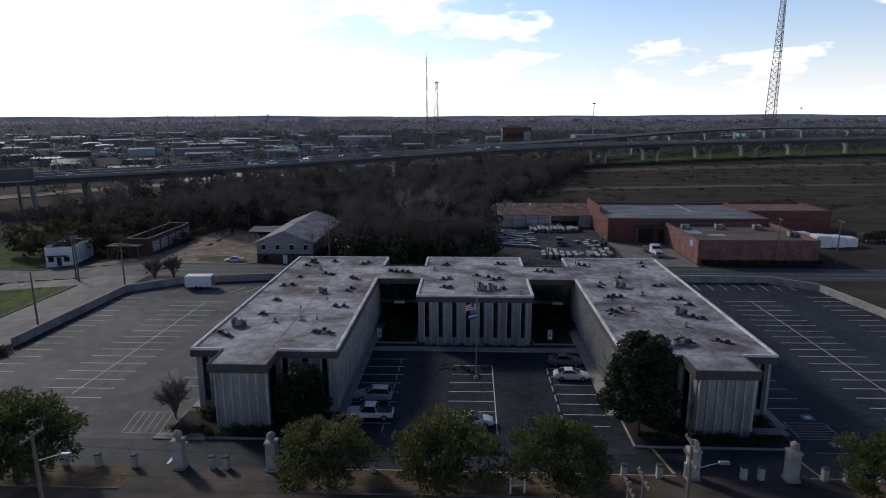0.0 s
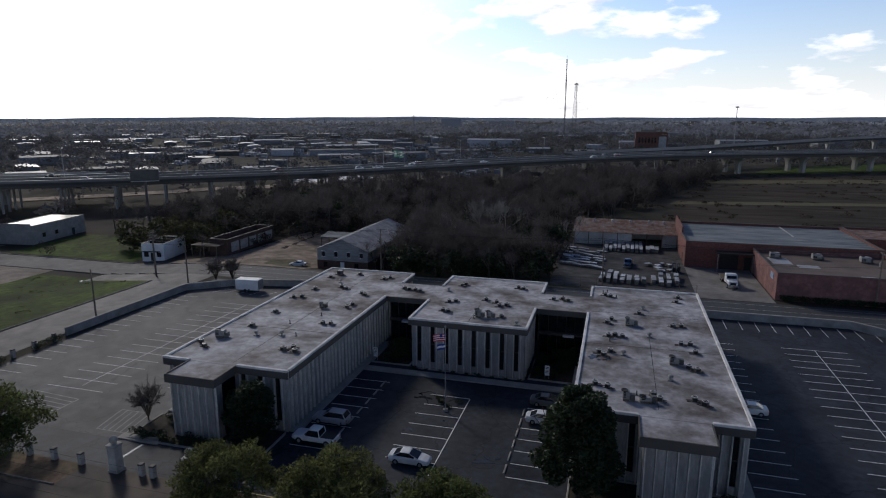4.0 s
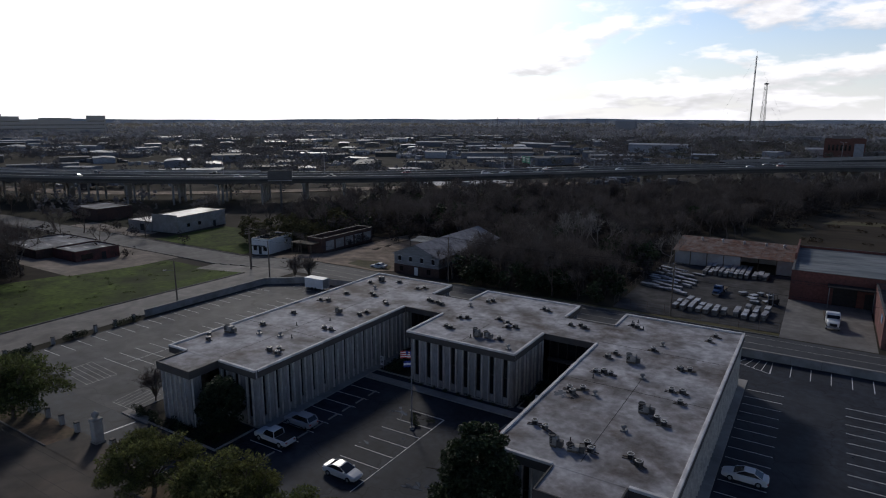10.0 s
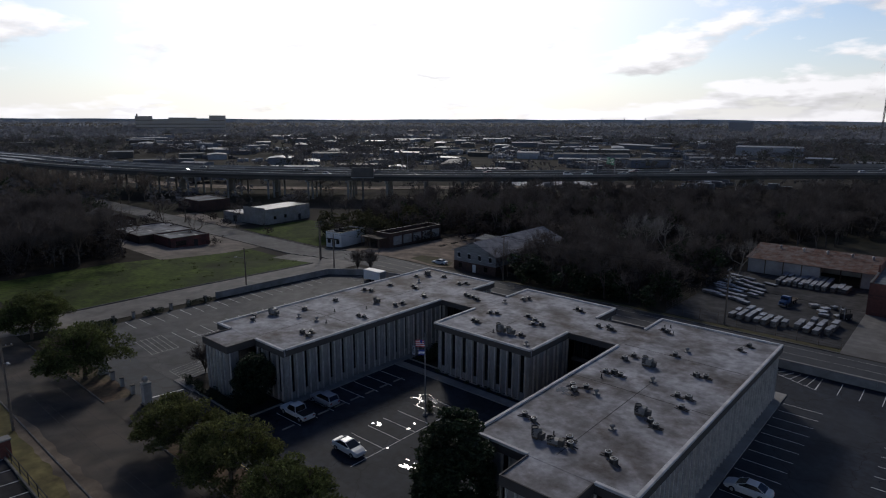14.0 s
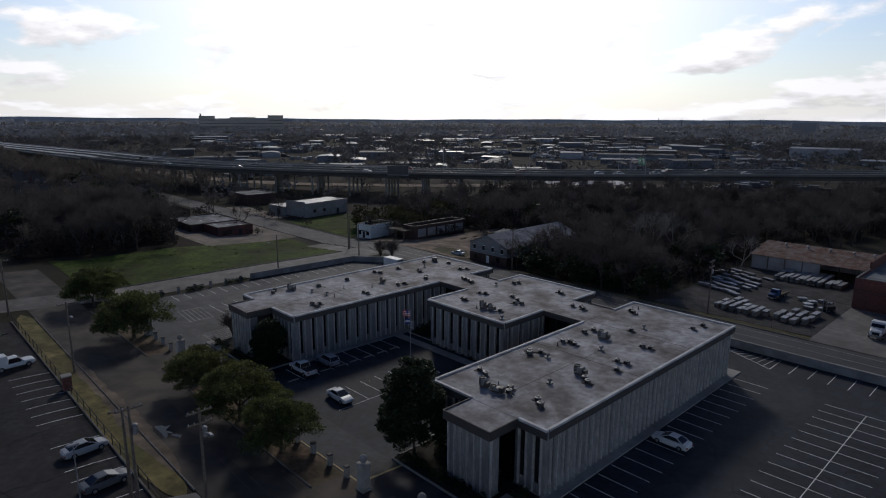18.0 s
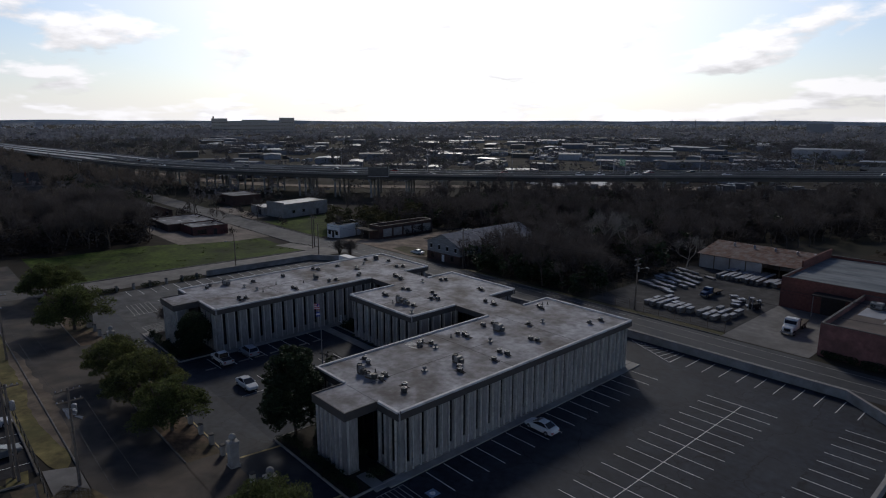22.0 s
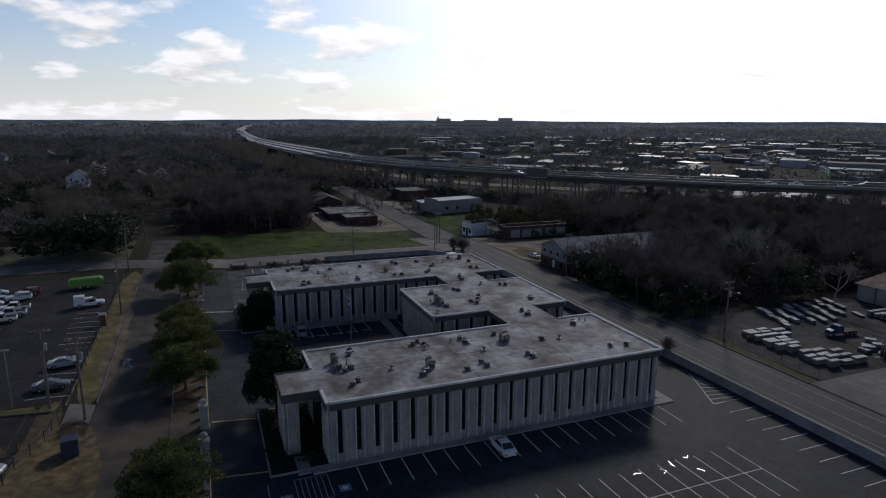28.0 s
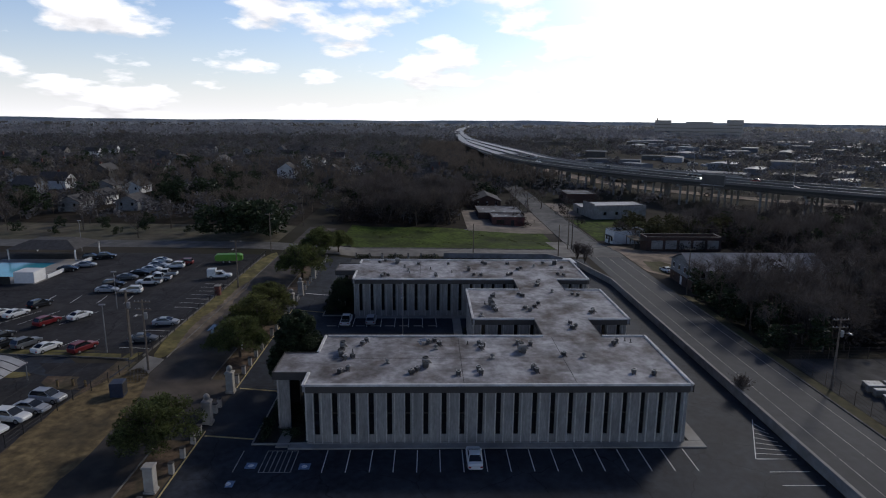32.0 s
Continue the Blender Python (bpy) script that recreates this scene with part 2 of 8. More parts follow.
M["glass"] = mat("dark_window_glass", (0.012, 0.013, 0.015), 0.1, 1.0, 0.12, spec=0.5)
M["dark"] = mat("dark_recess", (0.03, 0.028, 0.027), 0.2, 2.0, 0.8)
M["grass"] = mat("mown_grass", (0.068, 0.1, 0.016), 0.45, 0.9, 0.95, spec=0.1, dirt=(0.036, 0.043, 0.017), dscale=0.07, damt=0.9, dscale2=0.18)
M["grass_dry"] = mat("dry_winter_grass", (0.09, 0.072, 0.034), 0.4, 0.9, 0.95, dirt=(0.085, 0.09, 0.03), dscale=0.12, damt=0.7)
M["verge_y"] = mat("yellowed_verge_grass", (0.175, 0.142, 0.054), 0.4, 0.9, 0.95, dirt=(0.085, 0.083, 0.03), dscale=0.14, damt=0.85, dscale2=0.3)
M["leaffall"] = mat("fallen_leaf_verge", (0.12, 0.08, 0.052), 0.45, 1.6, 0.95, dirt=(0.06, 0.056, 0.028), dscale=0.16, damt=0.8, dscale2=0.4)
M["land"] = mat("winter_ground", (0.06, 0.052, 0.043), 0.4, 0.05, 0.95, spec=0.05, dirt=(0.036, 0.036, 0.022), dscale=0.012, damt=0.9)
M["dirt"] = mat("bare_dirt", (0.30, 0.225, 0.165), 0.25, 0.5, 0.95, dirt=(0.15, 0.115, 0.08), dscale=0.14, damt=0.9, dscale2=0.25)
M["dirt_road"] = mat("packed_earth", (0.215, 0.165, 0.118), 0.3, 0.5, 0.95, dirt=(0.08, 0.064, 0.05), dscale=0.16, damt=0.85, dscale2=0.3)
M["ochre"] = mat("ochre_dry_grass", (0.165, 0.118, 0.056), 0.45, 1.2, 0.95, dirt=(0.066, 0.052, 0.03), dscale=0.11, damt=0.9, dscale2=0.5)
M["court"] = mat("sandy_court", (0.27, 0.222, 0.18), 0.25, 0.5, 0.95, dirt=(0.12, 0.1, 0.075), dscale=0.1, damt=0.8)
M["field"] = mat("rough_field_grass", (0.046, 0.038, 0.029), 0.4, 0.3, 0.95, spec=0.05, dirt=(0.075, 0.06, 0.042), dscale=0.06, damt=0.7, stretch=(0.22, 1, 1), dscale2=0.08)
M["paint_old"] = mat("line_paint_worn", (0.38, 0.37, 0.34), 0.4, 1.0, 0.8)
M["paint"] = mat("line_paint_white", (0.80, 0.79, 0.76), 0.25, 3.0, 0.8)
M["paint_y"] = mat("line_paint_yellow", (0.45, 0.36, 0.17), 0.25, 3.0, 0.8)
M["paint_b"] = mat("line_paint_blue", (0.20, 0.28, 0.40), 0.3, 3.0, 0.8)
M["brick_red"] = mat("red_brick", (0.165, 0.066, 0.054), 0.28, 2.0, 0.9, dirt=(0.085, 0.045, 0.04), dscale=0.2, damt=0.6)
M["rust"] = mat("rusty_sheet", (0.13, 0.062, 0.042), 0.45, 1.2, 0.85, dirt=(0.24, 0.2, 0.18), dscale=0.5, damt=0.8)
M["galv"] = mat("galvanised_sheet", (0.42, 0.42, 0.42), 0.15, 0.5, 0.5, metal=0.3, dirt=(0.25, 0.2, 0.17), dscale=0.2, damt=0.6)
M["bark"] = mat("bark", (0.10, 0.078, 0.06), 0.3, 3.0, 0.95)
M["twig"] = mat("bare_twigs", (0.122, 0.106, 0.098), 0.25, 0.3, 0.95, spec=0.05, island=0.3, thin=0.25)
M["twig_w"] = mat("brown_bare_twigs", (0.165, 0.138, 0.115), 0.25, 0.3, 0.95, spec=0.05, island=0.3, thin=0.3)
M["twig_pale"] = mat("pale_bare_twigs", (0.25, 0.225, 0.2), 0.2, 0.3, 0.95)
M["leaf"] = mat("evergreen_leaves", (0.088, 0.104, 0.037), 0.35, 0.6, 0.7, island=0.5, spec=0.2, thin=0.45)
M["leaf_y"] = mat("olive_yellow_leaves", (0.112, 0.12, 0.043), 0.35, 0.6, 0.7, island=0.5, spec=0.2, thin=0.45)
M["leaf_d"] = mat("dark_glossy_leaves", (0.03, 0.044, 0.02), 0.35, 0.6, 0.6, island=0.45, spec=0.25, thin=0.25)
# far crowns carry painted haze: base colours grow paler with distance
M["far"] = mat("hazed_winter_crowns", (0.135, 0.128, 0.13), 0.25, 0.02, 0.95, spec=0.05, island=0.1, thin=0.25)
M["far_h"] = mat("hazed_horizon_crowns", (0.33, 0.345, 0.375), 0.15, 0.01, 0.95, island=0.1, thin=0.5)
M["far_m"] = mat("hazed_distant_crowns", (0.25, 0.25, 0.268), 0.2, 0.015, 0.95, spec=0.05, island=0.1, thin=0.35)
M["far_g"] = mat("hazed_evergreen_crowns", (0.085, 0.09, 0.078), 0.2, 0.02, 0.95, spec=0.05, island=0.2, thin=0.35)
M["far_mg"] = mat("hazed_distant_evergreens", (0.155, 0.162, 0.165), 0.2, 0.015, 0.95, spec=0.05, island=0.1, thin=0.35)
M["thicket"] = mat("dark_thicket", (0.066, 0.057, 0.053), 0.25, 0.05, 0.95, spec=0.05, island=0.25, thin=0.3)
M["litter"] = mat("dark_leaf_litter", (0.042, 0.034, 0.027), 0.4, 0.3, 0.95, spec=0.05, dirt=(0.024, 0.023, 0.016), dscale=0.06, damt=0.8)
M["wood_pole"] = mat("wooden_pole", (0.16, 0.13, 0.105), 0.25, 2.0, 0.9)
M["steel"] = mat("grey_steel", (0.30, 0.30, 0.31), 0.12, 1.0, 0.5, metal=0.5)
M["white"] = mat("white_paint", (0.76, 0.75, 0.73), 0.06, 2.0, 0.5, dirt=(0.6, 0.57, 0.53), dscale=0.6, damt=0.4)


class G:
    """Collects vertices and faces of one mesh."""

    def __init__(self):
        self.v, self.f = [], []

    def poly(self, pts, faces):
        o = len(self.v)
        self.v += [tuple(p) for p in pts]
        self.f += [tuple(o + i for i in f) for f in faces]
        return self

    def box(self, x0, x1, y0, y1, z0, z1, b=0.0):
        if b <= 0:
            return self.poly([(x0, y0, z0), (x1, y0, z0), (x1, y1, z0), (x0, y1, z0), (x0, y0, z1), (x1, y0, z1), (x1, y1, z1), (x0, y1, z1)],
                             [(3, 2, 1, 0), (4, 5, 6, 7), (0, 1, 5, 4), (1, 2, 6, 5), (2, 3, 7, 6), (3, 0, 4, 7)])
        pts = []
        for z, i in ((z0, 0), (z1 - b, 0), (z1, b)):
            for x, y in ((x0 + b, y0), (x1 - b, y0), (x1, y0 + b), (x1, y1 - b), (x1 - b, y1), (x0 + b, y1), (x0, y1 - b), (x0, y0 + b)):
                cx, cy = (x0 + x1) / 2, (y0 + y1) / 2
                pts.append((x + (i if x < cx else -i), y + (i if y < cy else -i), z))
        fs = [tuple(range(7, -1, -1)), tuple(range(16, 24))]
        for k in (0, 8):
            fs += [(k + i, k + (i + 1) % 8, k + 8 + (i + 1) % 8, k + 8 + i) for i in range(8)]
        return self.poly(pts, fs)

    def prism(self, pts, z0, z1):
        n = len(pts)
        return self.poly([(x, y, z0) for x, y in pts] + [(x, y, z1) for x, y in pts],
                         [tuple(range(n - 1, -1, -1)), tuple(range(n, 2 * n))] + [(i, (i + 1) % n, n + (i + 1) % n, n + i) for i in range(n)])

    def extr_x(self, prof, x0, x1):
        """A profile of (y, z) drawn out along x."""
        n = len(prof)
        return self.poly([(x0, y, z) for y, z in prof] + [(x1, y, z) for y, z in prof],
                         [tuple(range(n)), tuple(range(2 * n - 1, n - 1, -1))] + [(n + i, n + (i + 1) % n, (i + 1) % n, i) for i in range(n)])

    def tube(self, a, b, r0, r1, n=6, caps=True):
        a, b = Vector(a), Vector(b)
        d = (b - a)
        q = d.to_track_quat("Z", "Y") if d.length > 1e-6 else Euler((0, 0, 0)).to_quaternion()
        ring = [q @ Vector((math.cos(2 * math.pi * i / n), math.sin(2 * math.pi * i / n), 0)) for i in range(n)]
        fs = [(i, (i + 1) % n, n + (i + 1) % n, n + i) for i in range(n)]
        if caps:
            fs += [tuple(range(n - 1, -1, -1)), tuple(range(n, 2 * n))]
        return self.poly([a + v * r0 for v in ring] + [b + v * r1 for v in ring], fs)

    def lathe(self, prof, x=0, y=0, n=12):
        """A profile of (radius, z) turned round an upright axis."""
        k = len(prof)
        pts = [(x + r * math.cos(2 * math.pi * i / n), y + r * math.sin(2 * math.pi * i / n), z) for r, z in prof for i in range(n)]
        fs = [(j * n + i, j * n + (i + 1) % n, (j + 1) * n + (i + 1) % n, (j + 1) * n + i) for j in range(k - 1) for i in range(n)]
        fs += [tuple(range(n - 1, -1, -1)), tuple(range((k - 1) * n, k * n))]
        return self.poly(pts, fs)

    def mesh(self, name, material, smooth=False):
        me = bpy.data.meshes.new(name)
        me.from_pydata(self.v, [], self.f)
        me.materials.append(material)
        if smooth:
            me.polygons.foreach_set("use_smooth", [True] * len(me.polygons))
        me.update()
        return me


def cable(points, r, n=4):
    """One continuous round wire through the points."""
    g, P = G(), [Vector(p) for p in points]
    V, k = [], len(P)
    for i, p in enumerate(P):
        d = (P[min(i + 1, k - 1)] - P[max(i - 1, 0)]).normalized()
        q = d.to_track_quat("Z", "Y")
        V += [p + q @ Vector((r * math.cos(2 * math.pi * j / n), r * math.sin(2 * math.pi * j / n), 0)) for j in range(n)]
    return g.poly(V, [(i * n + j, i * n + (j + 1) % n, (i + 1) * n + (j + 1) % n, (i + 1) * n + j) for i in range(k - 1) for j in range(n)])


def part(name, geom, material, parent=None, label="", at=None, smooth=False):
    """One mesh object, a part of parent where that is given."""
    ob = new(name, geom if isinstance(geom, bpy.types.Mesh) else geom.mesh(name, material, smooth))
    if parent is not None:
        ob.parent = parent
    if at is not None:
        ob.matrix_basis = at if isinstance(at, Matrix) else Matrix.Translation(at)
    if label:
        ob["label"] = label
    return ob


def thing(name, m=None, label="", category="", group="", kind=""):
    ob = new(name)
    ob.empty_display_size = 0.3
    if m is not None:
        ob.matrix_basis = m if isinstance(m, Matrix) else Matrix.Translation(m)
    return tagged(ob, label, category, group, kind)


SLOPE_Y, SLOPE_Z = (-60, 0, 31, 42, 50, 56), (2.5, 2.2, 1.9, 1.2, 0.7, 0.0)


def ramp01(v, a, b):
    return min(1.0, max(0.0, (v - a) / (b - a)))


def gz(x, y):
    """Height of the land: level round the building, rising to the street in front and beyond, lower by the old house and in the north-west."""
    z = float(np.interp(y, SLOPE_Y, SLOPE_Z))
    z -= 1.2 * ramp01(y, 131, 137) * ramp01(x, -66, -54) * ramp01(-x, -4, 4)
    return z - 1.8 * ramp01(-x, 72, 96) * ramp01(y, 78, 108) * ramp01(-y, -260, -200)


RIM = 4700.0
GX = [-RIM, -2000, -800, -300, -240] + list(range(-204, 141, 6)) + [200, 300, 800, 2000, RIM]
GY = [-RIM, -2000, -800, -300, -60, 0, 31, 42, 50, 56] + list(range(60, 132, 6)) + [131] + list(range(134, 180, 3)) + list(range(182, 266, 6)) + [300, 800, 2000, RIM]


def sheet(name, x0, x1, y0, y1, dz, material, label="", category="ground", kind="structure", parent=None):
    """A level or gently sloping piece of ground that follows the land."""
    xs = sorted({x0, x1} | {x for x in GX if x0 < x < x1}) if x0 < -66 else [x0, x1]
    ys = sorted({y0, y1} | {y for y in (GY if x0 < -54 else SLOPE_Y) if y0 < y < y1})
    dz += 0.04 if x0 < -66 else 0.0
    g, n = G(), len(xs)
    g.poly([(x, y, gz(x, y) + dz) for y in ys for x in xs], [(j * n + i, j * n + i + 1, (j + 1) * n + i + 1, (j + 1) * n + i) for j in range(len(ys) - 1) for i in range(n - 1)])
    ob = part(name, g, material, parent)
    return tagged(ob, label, category, "", kind) if label else ob


def poly_sheet(name, pts, dz, material, label="", category="ground", kind="structure", cuts=0):
    g = G()
    g.poly([(x, y, gz(x, y) + dz) for x, y in pts], [tuple(range(len(pts)))])
    ob = part(name, g, material)
    if cuts:
        bm = bmesh.new()
        bm.from_mesh(ob.data)
        bmesh.ops.triangulate(bm, faces=bm.faces[:])
        bmesh.ops.subdivide_edges(bm, edges=bm.edges[:], cuts=cuts, use_grid_fill=True)
        for v in bm.verts:
            v.co.z = gz(v.co.x, v.co.y) + dz
        bm.to_mesh(ob.data)
        bm.free()
    return tagged(ob, label, category, "", kind)


def ribbon(path, width, z=0.0):
    """Left and right edges of a strip along a path of (x, y)."""
    out = []
    for i, p in enumerate(path):
        a, b = Vector(path[max(i - 1, 0)][:2]), Vector(path[min(i + 1, len(path) - 1)][:2])
        d = (b - a).normalized()
        n = Vector((-d.y, d.x))
        out.append((Vector(p[:2]) + n * width / 2, Vector(p[:2]) - n * width / 2))
    return out


def spline(pts, steps=8):
    """Smooth points through a few corner points (Catmull-Rom)."""
    P = [Vector(p) for p in pts]
    P = [2 * P[0] - P[1]] + P + [2 * P[-1] - P[-2]]
    out = []
    for i in range(1, len(P) - 2):
        for k in range(steps):
            t = k / steps
            a, b, c, d = P[i - 1:i + 3]
            out.append(0.5 * ((2 * b) + (c - a) * t + (2 * a - 5 * b + 4 * c - d) * t * t + (3 * b - a - 3 * c + d) * t ** 3))
    return out + [P[-2]]
M["clear"] = mat("pale_dry_clearing", (0.1, 0.084, 0.056), 0.35, 0.3, 0.95, dirt=(0.06, 0.06, 0.032), dscale=0.05, damt=0.85, dscale2=0.2)
# ---- land, roads and paved ground ----
g, xs, ys = G(), GX, GY
g.poly([(x, y, gz(x, y) - 0.03) for y in ys for x in xs], [(j * len(xs) + i, j * len(xs) + i + 1, (j + 1) * len(xs) + i + 1, (j + 1) * len(xs) + i) for j in range(len(ys) - 1) for i in range(len(xs) - 1)])
tagged(part("ground", g, M["land"]), "brown winter land with patches of dull grass", "ground", "", "structure")
sheet("pavement_lot", -64, 67, 50, 118.2, 0.0, M["asphalt"], "dark grey asphalt parking lot round the office building", "parking lot")
sheet("pavement_west_lot", -63.6, -30, 56, 113, 0.01, M["asphalt_w"], "worn pale asphalt of the west parking lot", "parking lot")
sheet("road_west", -77, -66.5, 46, 121, 0.0, M["conc_road"], "pale concrete side road", "road")
sheet("road_north", -66, 420, 120.3, 130.6, 0.015, M["road"], "grey asphalt two-lane road", "road")
sheet("road_north_west", -330, -66, 120.3, 130.6, 0.02, M["road_pale"], "pale worn concrete road running on westward", "road")
sheet("road_mouth", -96, -66, 114, 120.3, 0.012, M["conc_road"], "pale concrete mouth of the side road", "road")
sheet("hall_court", -190, -150, 131, 139.5, 0.012, M["court"], "pale sandy forecourt beside the white hall", "yard")
sheet("road_south_west", -76.5, -67, -200, 46, 0.012, M["road_pale"], "worn grey side road past the far lot", "road")
sheet("street_south", -104, 240, 37.3, 46, 0.0, M["street"], "dark patched asphalt street with dirt along its edges", "street")
sheet("verge_north", -62, 66, 46, 50, 0.03, M["leaffall"], "strip of dry leaf-strewn grass along the street", "verge")
sheet("street_east", 13, 90, 38.2, 45.9, 0.012, M["dirt_road"], "street end silted over with brown earth", "street")
sheet("lawn_west", -116, -78, 50, 116, 0.01, M["grass"], "mown green vacant lot", "lawn")
sheet("pavement_south_lot", -60, 9, -60, 33.9, 0.01, M["asphalt_s"], "dark asphalt parking lot across the street", "parking lot")
sheet("pavement_south_lot_east", 13, 80, -60, 31.2, 0.01, M["asphalt_s"], "dark asphalt parking lot across the street", "parking lot")
sheet("clearing_west", -104, -76.5, -60, 33, 0.01, M["clear"], "open clearing of pale dry grass and soil", "clearing")
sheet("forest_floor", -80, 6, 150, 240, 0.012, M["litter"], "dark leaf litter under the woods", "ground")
sheet("yard", 7, 37, 133, 178, 0.02, M["yard"], "stained concrete storage yard", "yard")
sheet("yard_apron", 36, 50, 131, 158, 0.024, M["apron"], "pale concrete apron of the loading bay", "apron")
poly_sheet("dirt_drive", [(-88, 131), (-50, 131), (-49, 140), (-52, 150), (-58, 166), (-63, 176), (-69, 178), (-72, 168), (-73.5, 152), (-75, 141), (-87, 134)], 0.07, M["dirt"], "bare sandy dirt yard beside the old house", "yard", cuts=9)
poly_sheet("dirt_drive_grass", [(-62, 134), (-52.5, 133.4), (-51, 137), (-53, 141), (-58, 142), (-62.5, 139)], 0.1, M["grass_dry"], "worn grass island round the old car", "grass", cuts=5)
lines_n = thing("trim_road_lines", (0, 0, 0), "white edge lines and a worn middle line of the road", "road marking", "", "structure")
for y, m in ((122.4, "paint_old"), (128.9, "paint_old"), (125.6, "paint_old")):
    for k in range(12):
        part("stroke", G().poly([(-66 + 17 * k, y, 0.03), (-66 + 17 * k + 16.6, y, 0.03), (-66 + 17 * k + 16.6, y + 0.11, 0.03), (-66 + 17 * k, y + 0.11, 0.03)], [(0, 1, 2, 3)]), M[m], lines_n)
sheet("verge_road", -30, 36, 130.7, 133.4, 0.02, M["grass_dry"], "narrow dry verge along the road", "verge")
rk = thing("trim_road_kerbs", (0, 0, 0), "pale concrete kerbs of the side road", "kerb", "", "structure")
for x, y0, y1 in ((-77.6, 50, 114), (-66.3, 80, 108)):
    for k in range(int((y1 - y0) / 4)):
        part("kerb_stone", G().box(x, x + 0.35, y0 + 4 * k, y0 + 4 * k + 3.96, gz(x, y0 + 4 * k + 2) - 0.3, gz(x, y0 + 4 * k + 2) + 0.2, 0.03), M["kerb"], rk)
for k in range(20):
    x = -158 + 4 * k
    part("kerb_stone", G().box(x, x + 3.96, 119.9, 120.3, gz(x + 2, 120) - 0.3, gz(x + 2, 120) + 0.2, 0.03), M["kerb"], rk)
    part("kerb_stone", G().box(x, x + 3.96, 130.6, 131.0, gz(x + 2, 131) - 0.3, gz(x + 2, 131) + 0.2, 0.03), M["kerb"], rk)
for k in range(16):
    part("kerb_stone", G().box(-28 + 4 * k, -28 + 4 * k + 3.96, 130.7, 131.0, -0.1, 0.15, 0.03), M["kerb"], rk)



def ragged(x0, x1, y0, y1, seed, amp):
    """A long patch with an uneven edge, as points round it."""
    rs, out = random.Random(seed), []
    n = 34
    for k in range(n):
        t = k / (n - 1)
        w = min(1.0, 7 * t * (1 - t)) ** 0.5 * (y1 - y0) / 2
        out.append((x0 + (x1 - x0) * t, (y0 + y1) / 2 - w + amp * (0.6 * math.sin(t * 9 + seed) + rs.uniform(-0.5, 0.5)) * math.sin(math.pi * t)))
    for k in range(n):
        t = 1 - k / (n - 1)
        w = min(1.0, 7 * t * (1 - t)) ** 0.5 * (y1 - y0) / 2 + 0.05
        out.append((x0 + (x1 - x0) * t + 0.3, (y0 + y1) / 2 + w + amp * (0.6 * math.sin(t * 7 + 2 * seed) + rs.uniform(-0.5, 0.5)) * math.sin(math.pi * t)))
    return out


poly_sheet("verge_south", ragged(-64, 11, 33.75, 38.0, 17, 0.4), 0.03, M["verge_y"], "strip of dry yellowed grass beside the street", "verge")
poly_sheet("verge_ochre", ragged(13.5, 90, 31.4, 39.6, 3, 0.55), 0.045, M["ochre"], "broad strip of ochre dry grass and fallen leaves", "verge")
poly_sheet("street_dirt", ragged(2, 22, 38.3, 43.0, 6, 0.9), 0.03, M["dirt_road"], "brown earth washed over the street", "dirt")
poly_sheet("verge_bare", ragged(-34, 6, 36.2, 38.3, 11, 0.5), 0.05, M["dirt_road"], "bare trodden earth at the verge's edge", "dirt")
poly_sheet("street_litter", ragged(-20, 12, 38.2, 39.8, 8, 0.5), 0.024, M["leaffall"], "fallen leaves drifted along the street's edge", "leaves")
for k, (x, y, r) in enumerate(((-0.0, 39.5, 1.2), (-7.6, 39.9, 0.8), (-23.9, 39.2, 0.5), (6.2, 39.7, 0.6))):
    rs = random.Random(90 + k)
    poly_sheet("street_patch", [(x + r * (1 + rs.uniform(-0.35, 0.35)) * math.cos(2 * math.pi * i / 18), y + 0.6 * r * (1 + rs.uniform(-0.35, 0.35)) * math.sin(2 * math.pi * i / 18)) for i in range(18)], 0.028, M["apron"], "pale worn patch in the street", "patch")
# ---- the office building: two long wings, a middle block and two glazed links ----
ROOF, SOFFIT, INSET = 7.5, 6.5, 0.5
office = thing("office_building", (0, 0, 0), "low U-shaped office building of ribbed grey-tan concrete panels with slit windows", "building")

# pale fins, lightened further to paint in the light-and-shade relief against the panels
M["fin"] = mat("pale_lit_concrete_fin", (0.561, 0.535, 0.491), 0.15, 4.0, 0.9, dirt=(0.27, 0.257, 0.245), dscale=0.8, damt=0.6)
# shared pieces, standing along x with the face towards -y
fin_me = G().box(-0.055, 0.055, -0.34, 0.02, 0.22, SOFFIT, 0.015).mesh("fin", M["fin"])
panel_me = {}
window_me, frame_me, sill_me = None, None, None


def pieces(width_window=0.58):
    w = width_window / 2
    glass = G().box(-w, w, 0.085, 0.11, 1.15, SOFFIT).mesh("pane", M["glass"])
    fr = G()
    for x in (-w - 0.03, w - 0.03):
        fr.box(x, x + 0.06, 0.03, 0.085, 1.15, SOFFIT)
    fr.box(-w + 0.03, w - 0.03, 0.03, 0.085, 3.72, 3.86)
    return glass, fr.mesh("window_frame", M["frame"]), G().box(-w - 0.16, w + 0.16, -0.05, 0.09, 0.24, 1.15, 0.02).mesh("spandrel", M["panel"])


M["frame"] = mat("bronze_window_frame", (0.05, 0.042, 0.035), 0.1, 2.0, 0.5, metal=0.4)
GLASS, FRAME, SPANDREL = pieces()


def wall_panel(w):
    k = round(w, 2)
    if k not in panel_me:
        g = G()
        g.box(-w / 2, w / 2, -0.1, 0.09, 0.24, SOFFIT, 0.02)
        panel_me[k] = g.mesh("wall_panel", M["panel"])
    return panel_me[k]


